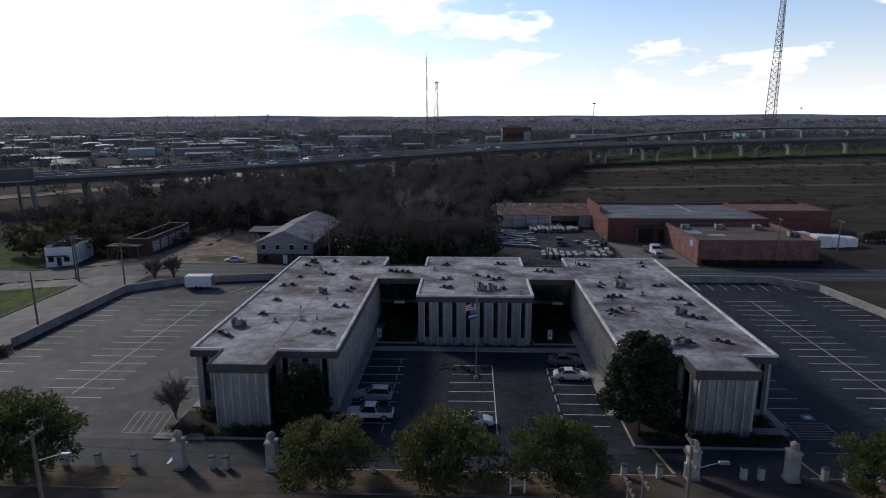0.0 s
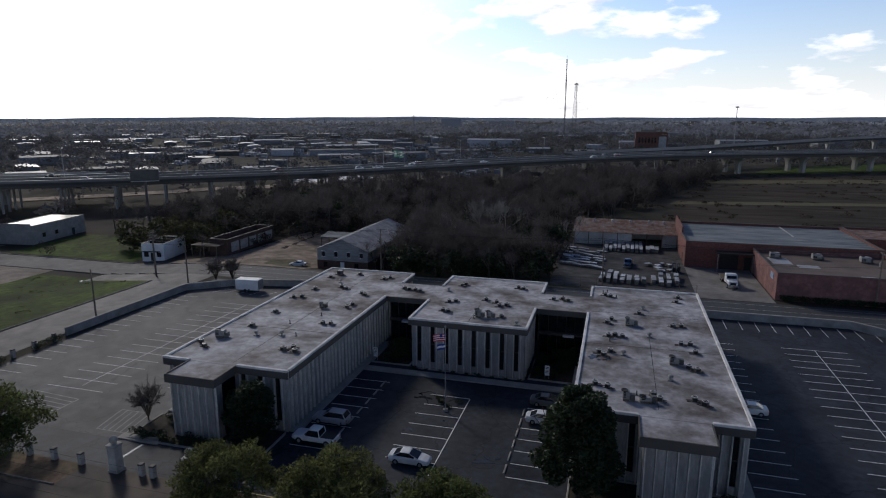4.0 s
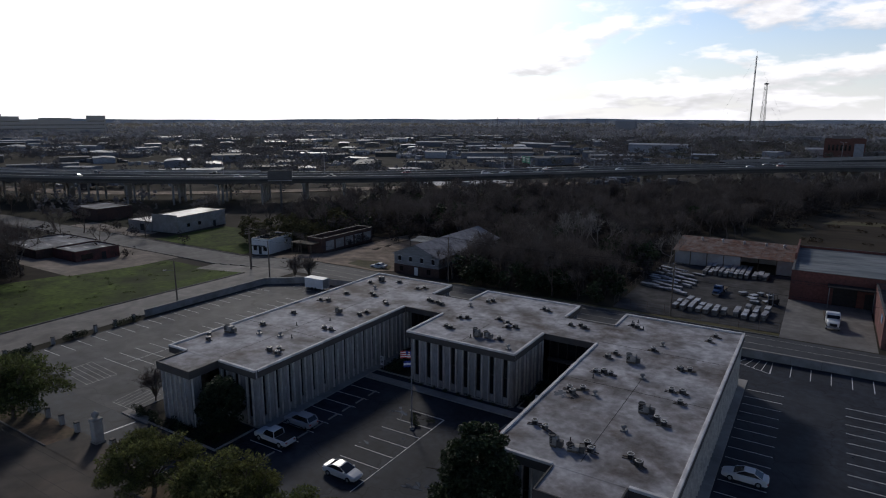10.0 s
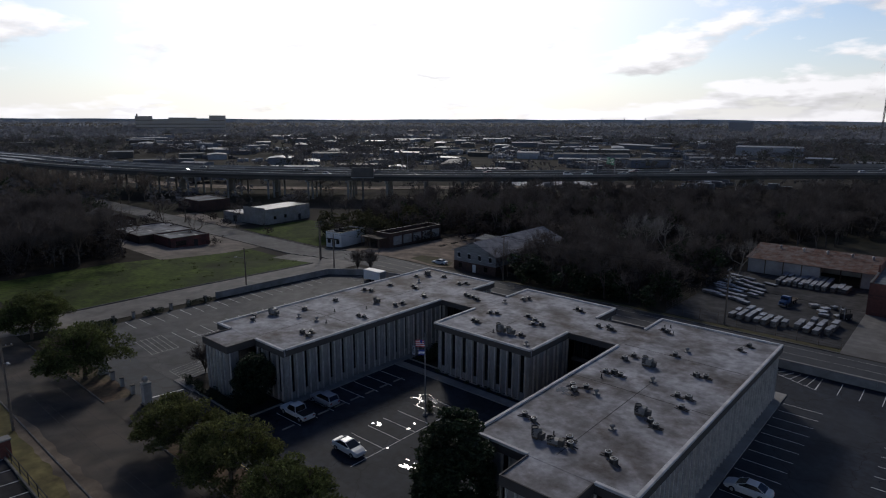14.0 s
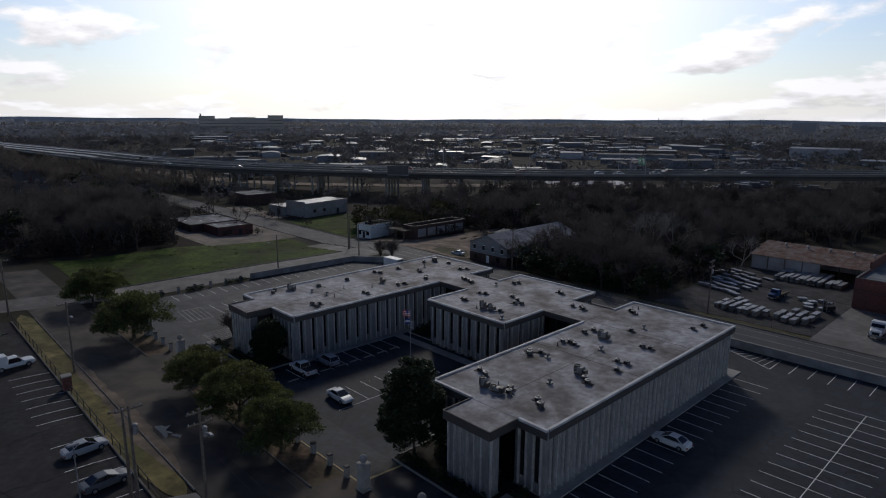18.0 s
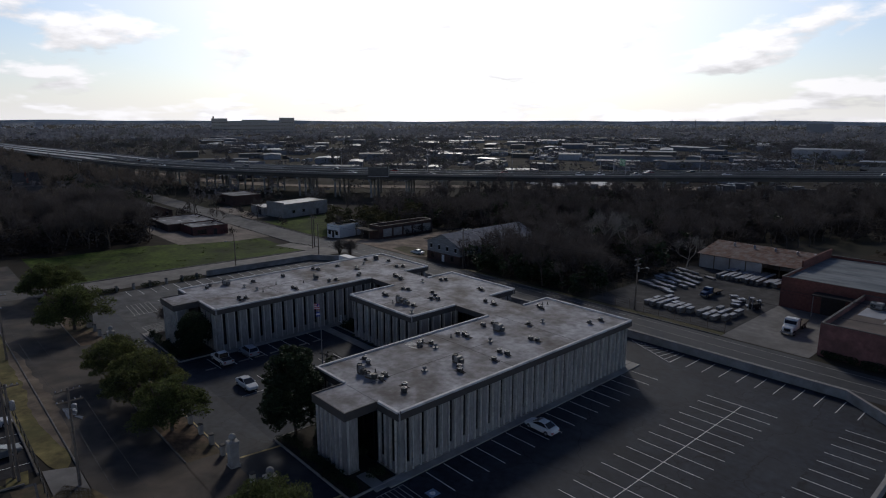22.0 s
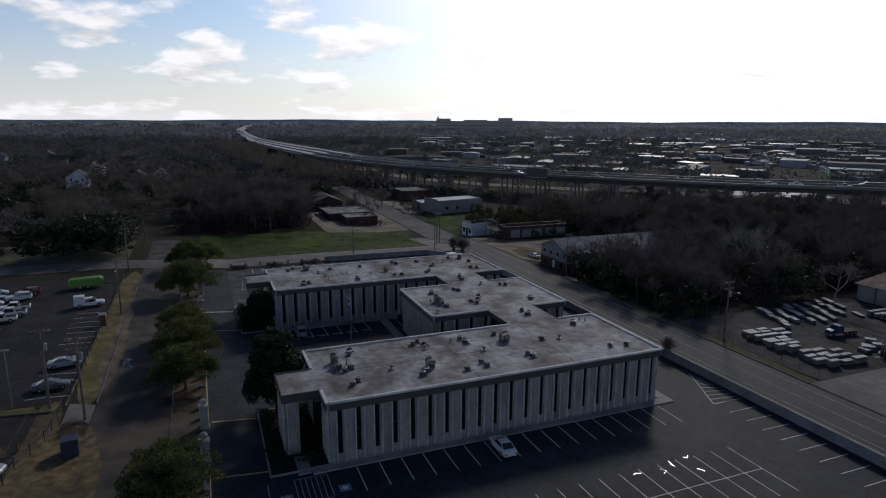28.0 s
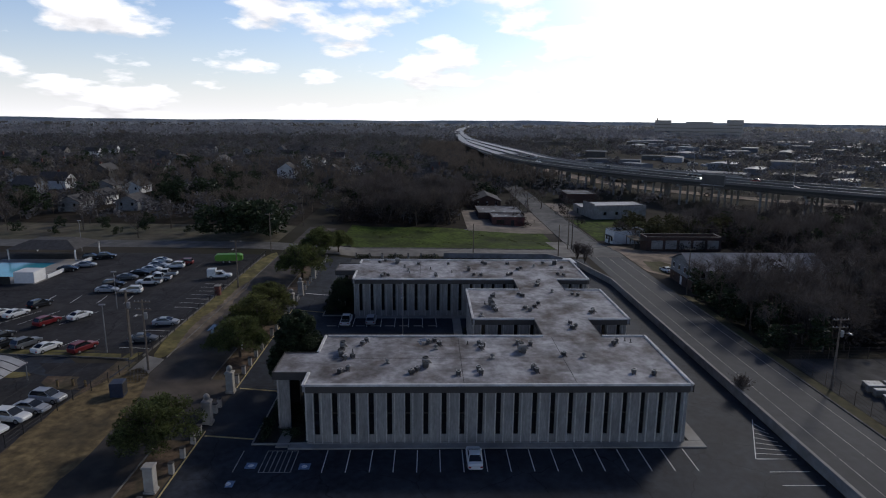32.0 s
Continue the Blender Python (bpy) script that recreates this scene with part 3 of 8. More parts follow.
def facade(a, b, bays, windows=True, name="wall"):
    """A wall from a to b (its outside to the right of that way), split in bays with a slit window each."""
    a, b = Vector((*a, 0)), Vector((*b, 0))
    length = (b - a).length
    d = (b - a) / length
    m = Matrix.Translation(a) @ Matrix.Rotation(math.atan2(d.y, d.x), 4, "Z")
    wall = part(name, G().box(0, length, 0.1, 0.35, 0, ROOF - 0.3), M["dark"], office, at=m)
    part("plinth", G().box(0, length, -0.22, 0.1, 0, 0.22), M["concrete"], wall)
    pitch = length / bays
    has = windows if callable(windows) else (lambda i: windows)
    for i in range(bays):
        c = (i + 0.5) * pitch
        if has(i):
            part("pane", GLASS, None, wall, at=(c, 0, 0))
            part("window_frame", FRAME, None, wall, at=(c, 0, 0))
            part("spandrel", SPANDREL, None, wall, at=(c, 0, 0))
            # a narrow strip beside the window, a fin on either side, one wide panel
            c0, c1 = c - 0.3, c + 0.3
            part("wall_panel", wall_panel(0.3), None, wall, at=(c1 + 0.15, 0, 0))
            part("wall_panel", wall_panel(pitch - 0.9), None, wall, at=(c1 + 0.3 + (pitch - 0.9) / 2 if i < bays - 1 else c1 + 0.3 + (pitch / 2 - 0.6) / 2, 0, 0)) if i < bays - 1 else part("wall_panel", wall_panel(pitch / 2 - 0.6), None, wall, at=(c1 + 0.3 + (pitch / 2 - 0.6) / 2, 0, 0))
            if i == 0:
                part("wall_panel", wall_panel(pitch / 2 - 0.3), None, wall, at=((pitch / 2 - 0.3) / 2, 0, 0))
            for x in (c0 - 0.055, c1 + 0.3):
                part("fin", fin_me, None, wall, at=(x, 0, 0))
        else:
            part("wall_panel", wall_panel(pitch - 0.02), None, wall, at=(c, 0, 0))
            part("fin", fin_me, None, wall, at=(c - pitch / 2 + 0.08, 0, 0))
    return wall


def roof_block(x0, x1, y0, y1, rims):
    """Roof slab with a fascia band and a white coping along the named edges (s, n, w, e)."""
    r = part("roof", G().box(x0 + 0.1, x1 - 0.1, y0 + 0.1, y1 - 0.1, SOFFIT + 0.1, ROOF - 0.14), M["roof"], office, "weathered grey membrane roof with dark water stains")
    for e, (bx0, bx1, by0, by1) in rims.items():
        w = 0.34
        fa, co = {"s": ((bx0, bx1, y0, y0 + 0.1), (bx0, bx1, y0 - 0.02, y0 + w)), "n": ((bx0, bx1, y1 - 0.1, y1), (bx0, bx1, y1 - w, y1 + 0.02)),
                  "w": ((x0, x0 + 0.1, by0, by1), (x0 - 0.02, x0 + w, by0, by1)), "e": ((x1 - 0.1, x1, by0, by1), (x1 - w, x1 + 0.02, by0, by1))}[e[0]]
        part("fascia", G().box(*fa, SOFFIT, ROOF - 0.06), M["fascia"], r)
        part("coping", G().box(co[0] + 0.003, co[1] - 0.003, co[2] + 0.003, co[3] - 0.003, ROOF - 0.2, ROOF + 0.05, 0.03), M["coping"], r, "white metal coping")
    return r


WX0, WX1, EX0, EX1, CX0, CX1 = -30.4, -14.1, 16.5, 32.8, -7.3, 9.3
Y0, Y1, CY0 = 62.15, 106.8, 83.0
LY0, LY1 = 92.4, 100.6
AW0, AW1, AE0, AE1, AY = -26.8, -20.55, 22.7, 29.2, 58.0
roof_block(WX0, WX1, Y0, Y1, {"s1": (WX0, AW0, 0, 0), "s2": (AW1, WX1, 0, 0), "n": (WX0, WX1, 0, 0), "w": (0, 0, Y0 + 0.42, Y1 - 0.42), "e1": (0, 0, Y0 + 0.42, LY0), "e2": (0, 0, LY1, Y1 - 0.42)})
roof_block(EX0, EX1, Y0, Y1, {"s1": (EX0, AE0, 0, 0), "s2": (AE1, EX1, 0, 0), "n": (EX0, EX1, 0, 0), "e": (0, 0, Y0 + 0.42, Y1 - 0.42), "w1": (0, 0, Y0 + 0.42, LY0), "w2": (0, 0, LY1, Y1 - 0.42)})
roof_block(CX0, CX1, CY0, Y1 + 0.2, {"s": (CX0, CX1, 0, 0), "n": (CX0, CX1, 0, 0), "w1": (0, 0, CY0 + 0.42, LY0), "w2": (0, 0, LY1, Y1 - 0.22), "e1": (0, 0, CY0 + 0.42, LY0), "e2": (0, 0, LY1, Y1 - 0.22)})
for x0, x1 in ((AW0, AW1), (AE0, AE1)):
    r = part("porch_roof", G().box(x0 + 0.1, x1 - 0.1, AY + 0.1, Y0 + 0.1, SOFFIT + 0.1, ROOF - 0.16), M["roof"], office)
    part("fascia", G().box(x0, x1, AY, AY + 0.12, SOFFIT, ROOF - 0.02), M["fascia"], r)
    for xa, xb in ((x0, x0 + 0.12), (x1 - 0.12, x1)):
        part("fascia", G().box(xa, xb, AY + 0.12, Y0 - 0.02, SOFFIT, ROOF - 0.02), M["fascia"], r)
for x0, x1 in ((WX1, CX0), (CX1, EX0)):
    r = part("link_roof", G().box(x0 - 0.1, x1 + 0.1, LY0 + 0.1, LY1 - 0.1, SOFFIT + 0.1, ROOF - 0.12), M["roof"], office)
    for ya, yb in ((LY0, LY0 + 0.1), (LY1 - 0.1, LY1)):
        part("fascia", G().box(x0 + 0.02, x1 - 0.02, ya, yb, SOFFIT + 0.05, ROOF - 0.1), M["fascia"], r)
    # two glazed storeys set back under the roof, with a floor band between
    for y, s in ((LY0 + 1.2, 1), (LY1 - 1.2, -1)):
        w = part("link_wall", G().box(x0 + 0.3, x1 - 0.3, min(y, y + s * 0.15), max(y, y + s * 0.15), 0, SOFFIT + 0.2), M["glass"], office, "dark glazed link between the blocks")
        part("floor_band", G().box(x0 + 0.25, x1 - 0.25, min(y, y - s * 0.5), max(y, y - s * 0.5), 3.3, 3.75), M["fascia"], w)
        n = 5
        for i in range(n + 1):
            x = x0 + 0.4 + (x1 - x0 - 0.8) * i / n
            part("mullion", G().box(x - 0.04, x + 0.04, min(y, y - s * 0.08), max(y, y - s * 0.08), 0, SOFFIT), M["frame"], w)

i = INSET
facade((EX1 - i, Y0 + i), (EX1 - i, Y1 - i), 21)
facade((EX0 + i, Y1 - i), (EX0 + i, Y0 + i), 21)
facade((WX1 - i, Y0 + i), (WX1 - i, Y1 - i), 21)
facade((WX0 + i, Y1 - i), (WX0 + i, Y0 + i), 21)
for x0, x1 in ((WX0, WX1), (EX0, EX1)):
    facade((x1 - i, Y1 - i), (x0 + i, Y1 - i), 8)
for x0, xa, xb, x1 in ((WX0, AW0, AW1, WX1), (EX0, AE0, AE1, EX1)):
    facade((x0 + i, Y0 + i), (xa + 0.6, Y0 + i), 2 if xa - x0 < 5 else 3)
    facade((xb - 0.6, Y0 + i), (x1 - i, Y0 + i), 2 if x1 - xb < 5 else 3)
    facade((xa + i, AY + i), (xb - i, AY + i), 6, False)
    facade((xb - i, AY + i), (xb - i, AY + i + 1.4), 1, False)
    facade((xa + i, AY + i + 1.4), (xa + i, AY + i), 1, False)
facade((CX0 + i, CY0 + i), (CX1 - i, CY0 + i), 8)
facade((CX1 - i, CY0 + i), (CX1 - i, LY0 + 1), 4)
facade((CX1 - i, LY1 - 1), (CX1 - i, Y1 - 0.3), 3)
facade((CX0 + i, LY0 + 1), (CX0 + i, CY0 + i), 4)
facade((CX0 + i, Y1 - 0.3), (CX0 + i, LY1 - 1), 3)
facade((CX1 - i, Y1 - 0.3), (CX0 + i, Y1 - 0.3), 8)
for x0, x1 in ((AW0, AW1), (AE0, AE1)):
    part("entrance", G().box(x0 + 0.9, x1 - 0.9, Y0 + 0.1, Y0 + 0.3, 0.1, SOFFIT), M["glass"], office, "dark glazed entrance under the porch")
# seams of the roof sheets
for x, y0, y1 in ((-21.5, 63, 104), (24.6, 64, 84), (1.0, 84, 92)):
    part("roof_seam", G().box(x - 0.03, x + 0.03, y0, y1, ROOF - 0.142, ROOF - 0.128), M["dark"], office)
for x0, x1, y in ((-30, -14.6, 74.8), (17, 32.3, 80.5), (17, 32.3, 93.5)):
    part("roof_seam", G().box(x0, x1, y - 0.03, y + 0.03, ROOF - 0.142, ROOF - 0.127), M["dark"], office)

# ---- things on the roofs ----
M["unit"] = mat("weathered_unit_casing", (0.13, 0.125, 0.12), 0.25, 3.0, 0.6, metal=0.3, dirt=(0.06, 0.055, 0.05), dscale=1.2, damt=0.6, rand=0.35)
M["unit_pale"] = mat("pale_unit_casing", (0.27, 0.262, 0.25), 0.2, 3.0, 0.6, metal=0.2, dirt=(0.17, 0.155, 0.14), dscale=1.0, damt=0.6, rand=0.15)
M["black"] = mat("black_grille", (0.018, 0.018, 0.019), 0.2, 4.0, 0.6)
M["timber"] = mat("old_sleeper_timber", (0.12, 0.095, 0.07), 0.3, 4.0, 0.9)
RT = ROOF - 0.14


M["guard"] = mat("pale_fan_guard", (0.5, 0.49, 0.47), 0.2, 3.0, 0.5, metal=0.2)


def condenser(m, square=False):
    """A fan-topped condenser on two timber sleepers."""
    u = thing("condenser_unit", m, "dark weathered fan-topped condenser unit on timber sleepers", "air conditioner", "condensers on the roof")
    for y in (-0.3, 0.22):
        part("sleeper", G().box(-1.05, 1.05, y, y + 0.1, 0, 0.12), M["timber"], u)
    if square:
        part("casing", G().box(-0.42, 0.42, -0.42, 0.42, 0.12, 0.88, 0.05), M["unit"], u)
    else:
        part("casing", G().lathe([(0.4, 0.12), (0.4, 0.7), (0.46, 0.72), (0.46, 0.8), (0.34, 0.86)], n=12), M["unit"], u)
    part("fan_grille", G().lathe([(0.34, 0.86), (0.34, 0.915), (0.08, 0.94)], n=12), M["black"], u)
    g = G()
    for k in range(8):
        a = math.pi * k / 8
        g.tube((-0.34 * math.cos(a), -0.34 * math.sin(a), 0.93), (0.34 * math.cos(a), 0.34 * math.sin(a), 0.93), 0.01, 0.01, 3)
    g.lathe([(0.455, 0.8), (0.475, 0.88), (0.37, 0.9), (0.35, 0.87)], n=12)
    part("guard", g, M["guard"], u)
    part("coil_face", G().box(-0.3, 0.3, -0.455, -0.43, 0.2, 0.74), M["black"], u)
    part("pipe", G().tube((0.4, 0.2, 0.2), (0.95, 0.35, 0.03), 0.03, 0.03, 5), M["black"], u)
    return u


def package_unit(m, w, d, h, label):
    u = thing("rooftop_unit", m, label, "air conditioner", "package units on the roof")
    part("kerb", G().box(-w / 2 + 0.06, w / 2 - 0.06, -d / 2 + 0.06, d / 2 - 0.06, 0, 0.25), M["timber"], u)
    part("casing", G().box(-w / 2, w / 2, -d / 2, d / 2, 0.25, 0.25 + h, 0.04), M["unit_pale"], u)
    part("fan_ring", G().lathe([(0.36, 0.25 + h), (0.36, 0.36 + h), (0.3, 0.37 + h), (0.28, 0.28 + h)], -w / 4, 0, 12), M["unit"], u)
    part("hood", G().extr_x([(d / 2, 0.45), (d / 2 + 0.35, 0.45), (d / 2, 0.2 + h)], 0.05, w / 2 - 0.1), M["unit_pale"], u)
    for k in range(4):
        part("louvre", G().box(-w / 2 + 0.1, -0.05, -d / 2 - 0.02, -d / 2 + 0.005, 0.4 + k * 0.16, 0.5 + k * 0.16), M["black"], u)
    part("duct", G().box(w / 2, w / 2 + 0.5, -0.3, 0.3, 0.12, 0.7, 0.03), M["unit"], u)
    return u


cond0 = condenser(pose(-27.4, 100.4, RT, 0, 0, 10))
cond0.scale = (0.68, 0.68, 0.6)
cond1 = condenser(pose(-26.7, 102.7, RT, 0, 0, -20), True)
rng = random.Random(5)
WEST = [(-23.2, 103.4), (-18.0, 101.6), (-17.2, 102.6), (-26.5, 92.8), (-22.9, 95.1), (-21.7, 94.3), (-18.1, 92.5), (-17.3, 91.7), (-27.6, 87.8), (-26.4, 88.2), (-17.2, 86.6), (-17.4, 85.2), (-26.4, 80.5), (-17.6, 77.8), (-16.5, 77.9), (-26.3, 74.4), (-29.0, 67.4), (-27.7, 66.3), (-17.9, 67.9), (-17.0, 68.7), (-16.2, 67.6)]
LINKS = [(-12.6, 96.9), (-11.7, 96.6), (-10.6, 96.5), (-9.7, 96.1), (11.3, 97.4), (12.6, 97.9), (13.4, 97.2)]
MID = [(-3.6, 102.1), (-4.0, 101.2), (-2.9, 92.4), (-3.8, 92.0), (-3.5, 87.6), (-2.7, 87.3), (1.4, 94.4), (3.2, 93.5), (4.9, 92.5), (5.1, 102.4), (6.0, 101.9), (5.1, 87.0), (3.9, 91.9)]
EAST = [(18.8, 102.0), (19.6, 101.4), (29.2, 101.0), (29.6, 103.3), (19.4, 88.5), (19.9, 90.1), (23.6, 93.8), (27.8, 89.2), (28.8, 89.4), (19.6, 83.2), (20.4, 83.7), (21.3, 83.4), (28.2, 82.5), (29.3, 82.7), (29.6, 80.0), (18.6, 77.3), (19.2, 76.5), (19.9, 77.9), (28.4, 75.1), (29.2, 74.4), (18.5, 68.1), (19.8, 67.7), (24.2, 66.9), (24.8, 66.0), (28.1, 66.8), (29.0, 66.0)]
for k, (x, y) in enumerate(WEST + LINKS + MID + EAST):
    q = copy_thing(cond1 if k % 3 == 0 else cond0, pose(x, y, RT if abs(x - 1) < 9 or abs(x - 1) > 14.5 else RT + 0.02, 0, 0, rng.uniform(-25, 25)))
    q.scale = (0.68, 0.68, 0.6)
for x, y, w, d, h, a in ((-28.0, 69.9, 1.9, 1.3, 0.9, 8), (-21.1, 84.4, 1.0, 0.8, 0.6, 0), (1.9, 86.5, 1.3, 1.1, 1.1, 0), (3.4, 86.7, 1.1, 0.9, 0.8, 0), (22.2, 88.6, 1.8, 1.5, 1.0, 5), (26.9, 76.1, 1.7, 1.3, 0.9, 0), (21.6, 65.3, 1.1, 1.1, 1.0, 0), (23.4, 65.3, 1.7, 1.0, 0.45, 12)):
    package_unit(pose(x, y, RT, 0, 0, a), w * 0.62, d * 0.66, h * 0.75, "pale metal package unit with louvres and a duct" if w > 1.2 else "small pale metal unit on a kerb")
vent0 = thing("roof_vent", pose(-23.9, 71.6, RT), "small pale domed roof vent", "vent", "roof vents")
part("base", G().box(-0.3, 0.3, -0.3, 0.3, 0, 0.12), M["unit_pale"], vent0)
part("stack", G().lathe([(0.14, 0.1), (0.14, 0.4)], n=10), M["unit_pale"], vent0)
part("cowl", G().lathe([(0.28, 0.38), (0.3, 0.46), (0.2, 0.6), (0.05, 0.65)], n=12), M["unit_pale"], vent0)
for x, y in ((-20.8, 72.5), (21.4, 77.4), (24.6, 84.5), (7.6, 84.6), (24.2, 96.2), (26.2, 71.4), (-5.5, 98.0), (-24.5, 98.0)):
    copy_thing(vent0, pose(x, y, RT))
pipe0 = thing("vent_pipe", pose(-19.5, 81, RT), "thin dark plumbing vent pipe on the roof", "pipe", "vent pipes")
part("flashing", G().lathe([(0.2, 0), (0.07, 0.1)], n=8), M["fascia"], pipe0)
part("stack", G().lathe([(0.06, 0.05), (0.06, 0.5)], n=8), M["black"], pipe0)
for k in range(9):
    x = rng.choice((rng.uniform(-29, -15.5), rng.uniform(18, 31.5), rng.uniform(18, 31.5), rng.uniform(-6, 8)))
    y = rng.uniform(64.5, 104) if abs(x - 1) > 10 else rng.uniform(85, 104)
    copy_thing(pipe0, pose(x, y, RT))
# ---- parking lots: painted lines, kerbs, walks ----
lot_paint = G()
pale_paint = G()


def line(g, x0, y0, x1, y1, w=0.1, dz=0.03):
    d = Vector((x1 - x0, y1 - y0)).normalized()
    n = Vector((-d.y, d.x)) * w / 2
    k = 6 if min(y0, y1) < 56 else 1
    pts = []
    for i in range(k + 1):
        x, y = x0 + (x1 - x0) * i / k, y0 + (y1 - y0) * i / k
        pts += [(x + n.x, y + n.y), (x - n.x, y - n.y)]
    g.poly([(x, y, gz(x, y) + dz) for x, y in pts], [(2 * i, 2 * i + 1, 2 * i + 3, 2 * i + 2) for i in range(k)])


def lines(name, rows, material, label, parent=None):
    """Every stroke of paint a piece of its own under one set of lines."""
    top = thing(name, (0, 0, 0), label, "road marking", "", "structure")
    for r in rows:
        g = G()
        line(g, *r)
        part("stroke", g, material, top)
    return top


S = 2.53
lines("trim_lines_east", [(33.8, 65.1 + S * k, 38.3, 65.1 + S * k) for k in range(17)] + [(49.7, 52, 49.9, 106.0)] + [(45.2, 106 - S * k, 54.3, 106.1 - S * k) for k in range(21)]
      + [(36.1 + 2.52 * k, 113.1, 36.1 + 2.52 * k, 117.6) for k in range(11)] + [(61.0, 96.3 - S * k, 66, 96.3 - S * k) for k in range(-5, 16)]
      + [(26.8, 117.4, 36.0, 113.0), (36.0, 113.0, 36.1, 117.5)] + [(27.9 + 1.16 * k, 116.9 - 0.55 * k, 29.6 + 0.95 * k, 117.5) for k in range(7)], M["paint"], "white painted parking bay lines")
lines("trim_lines_west", [(-47.1, 66, -46.5, 103.1)] + [(-51.9, 103 - S * k, -42.9, 103 - S * k) for k in range(16)] + [(-63.3, 104.9 - S * k, -58.7, 104.9 - S * k) for k in range(18)]
      + [(-35.8, 104 - S * k, -31.3, 104 - S * k) for k in range(15)] + [(-58.0 + 2.7 * k, 108.6, -58.0 + 2.7 * k + 1.6, 112.3) for k in range(0, 9)], M["paint"], "worn white parking bay lines")
lines("trim_hatching_west", [(-36.8, 61.8, -32.8, 61.9), (-36.1, 57.2, -32.1, 57.2), (-36.8, 61.8, -36.1, 57.2), (-32.8, 61.9, -32.1, 57.2)] + [(-36.8 + 0.8 * k, 61.8, -36.1 + 0.8 * k, 57.3) for k in range(1, 5)]
      + [(-52.0, 63.2 - 0.85 * k, -44.2, 62.6 - 0.85 * k) for k in range(6)] + [(-52, 63.2, -51.6, 58.8), (-44.2, 62.6, -44.4, 58.2)], M["paint_old"], "worn white hatched no-parking strips")
lines("trim_lines_court", [(-13.2, 60.1 + S * k, -8.2, 60.2 + S * k) for k in range(8)] + [(10.6, 60.3 + S * k, 15.2, 60.3 + S * k) for k in range(8)]
      + [(3.15, 58.4, 3.25, 76.0), (-1.9, 76.0, 3.25, 76.0), (-1.9, 73.2, 3.2, 73.3)] + [(-2.2, 73.2 - S * k, 3.2, 73.3 - S * k) for k in range(1, 6)], M["paint"], "white painted bay lines in the front court")
lines("trim_drive_white", [(-27.9, 50.6, -28.4, 55.6, 0.3)], M["paint"], "worn white line at the drive")
lines("trim_yellow", [(18.7, 50.7, 18.3, 57.0, 0.3), (31.6, 50.5, 31.2, 57.2, 0.3), (-16.6, 51.0, -16.9, 56.6, 0.3), (-16.8, 50.25, 18.8, 50.3, 0.16), (30.5, 50.25, 62, 50.3, 0.16)], M["paint_y"], "faded yellow painted stripes at the drive")
lines("trim_hatching_access", [(33.9 + 0.0, 58.4, 38.2, 58.4), (33.9, 61.8, 38.2, 61.8), (33.9, 58.4, 33.9, 61.8), (38.2, 58.4, 38.2, 61.8)] + [(33.9, 58.4 + 0.55 * k, 38.2, 58.4 + 0.55 * k) for k in range(1, 6)] + [(33.9, 55.7, 38.2, 55.7)], M["paint_old"], "worn white hatched access aisle")
bays = thing("trim_access_bay", (0, 0, 0), "faded blue wheelchair bay markings", "road marking", "", "structure")
for x, y in ((36.9, 57.3), (37.1, 63.1), (40.3, 55.9)):
    part("blue_square", G().poly([(x - 0.6, y - 0.6, 0.034), (x + 0.6, y - 0.6, 0.034), (x + 0.6, y + 0.6, 0.034), (x - 0.6, y + 0.6, 0.034)], [(0, 1, 2, 3)]), M["paint_b"], bays)
    part("white_mark", G().lathe([(0.32, 0.038), (0.3, 0.04)], x, y, 10), M["paint"], bays)

# walks and kerbs round the building
walk_me = thing("pavement_walks", (0, 0, 0), "pale concrete walks and kerbs beside the building", "walk", "", "structure")
for x0, x1, y0, y1 in ((32.2, 33.6, 60.5, 108.6), (-14.6, -13.3, 62.6, 92), (15.4, 17.0, 62.6, 92), (-13.2, 15.3, 80.9, 82.4), (-31.2, -29.9, 63, 107), (27.5, 32.18, 107.0, 108.6), (-32.2, -26.8, 56.0, 57.2), (29.5, 33.2, 59.0, 60.4)):
    n = max(1, int((y1 - y0) / 3.0)) if y1 - y0 > x1 - x0 else max(1, int((x1 - x0) / 3.0))
    for k in range(n):
        if y1 - y0 > x1 - x0:
            part("slab", G().box(x0, x1, y0 + (y1 - y0) * k / n, y0 + (y1 - y0) * (k + 1) / n - 0.02, 0, 0.14, 0.02), M["concrete"], walk_me)
        else:
            part("slab", G().box(x0 + (x1 - x0) * k / n, x0 + (x1 - x0) * (k + 1) / n - 0.02, y0, y1, 0, 0.14, 0.02), M["concrete"], walk_me)
M["mulch"] = mat("dark_mulch_bed", (0.035, 0.028, 0.02), 0.35, 2.0, 0.95)
for x0, x1, y0, y1 in ((-31.0, -14.8, 56.5, 62.0), (16.8, 32.4, 56.3, 62.0), (-13.0, -7.6, 84.0, 92.0), (9.6, 15.3, 84.0, 92.0)):
    bed = thing("planting_bed", (0, 0, 0), "dark planting bed with a pale concrete kerb", "flower bed", "", "structure")
    part("soil", G().box(x0, x1, y0, y1, 0, 0.12), M["mulch"], bed)
    part("kerb", G().box(x0, x1, y0 - 0.2, y0, 0, 0.2, 0.03), M["concrete"], bed)
    part("kerb", G().box(x0 - 0.2, x0, y0 - 0.2, y1, 0, 0.2, 0.03), M["concrete"], bed)
    part("kerb", G().box(x1, x1 + 0.2, y0 - 0.2, y1, 0, 0.2, 0.03), M["concrete"], bed)
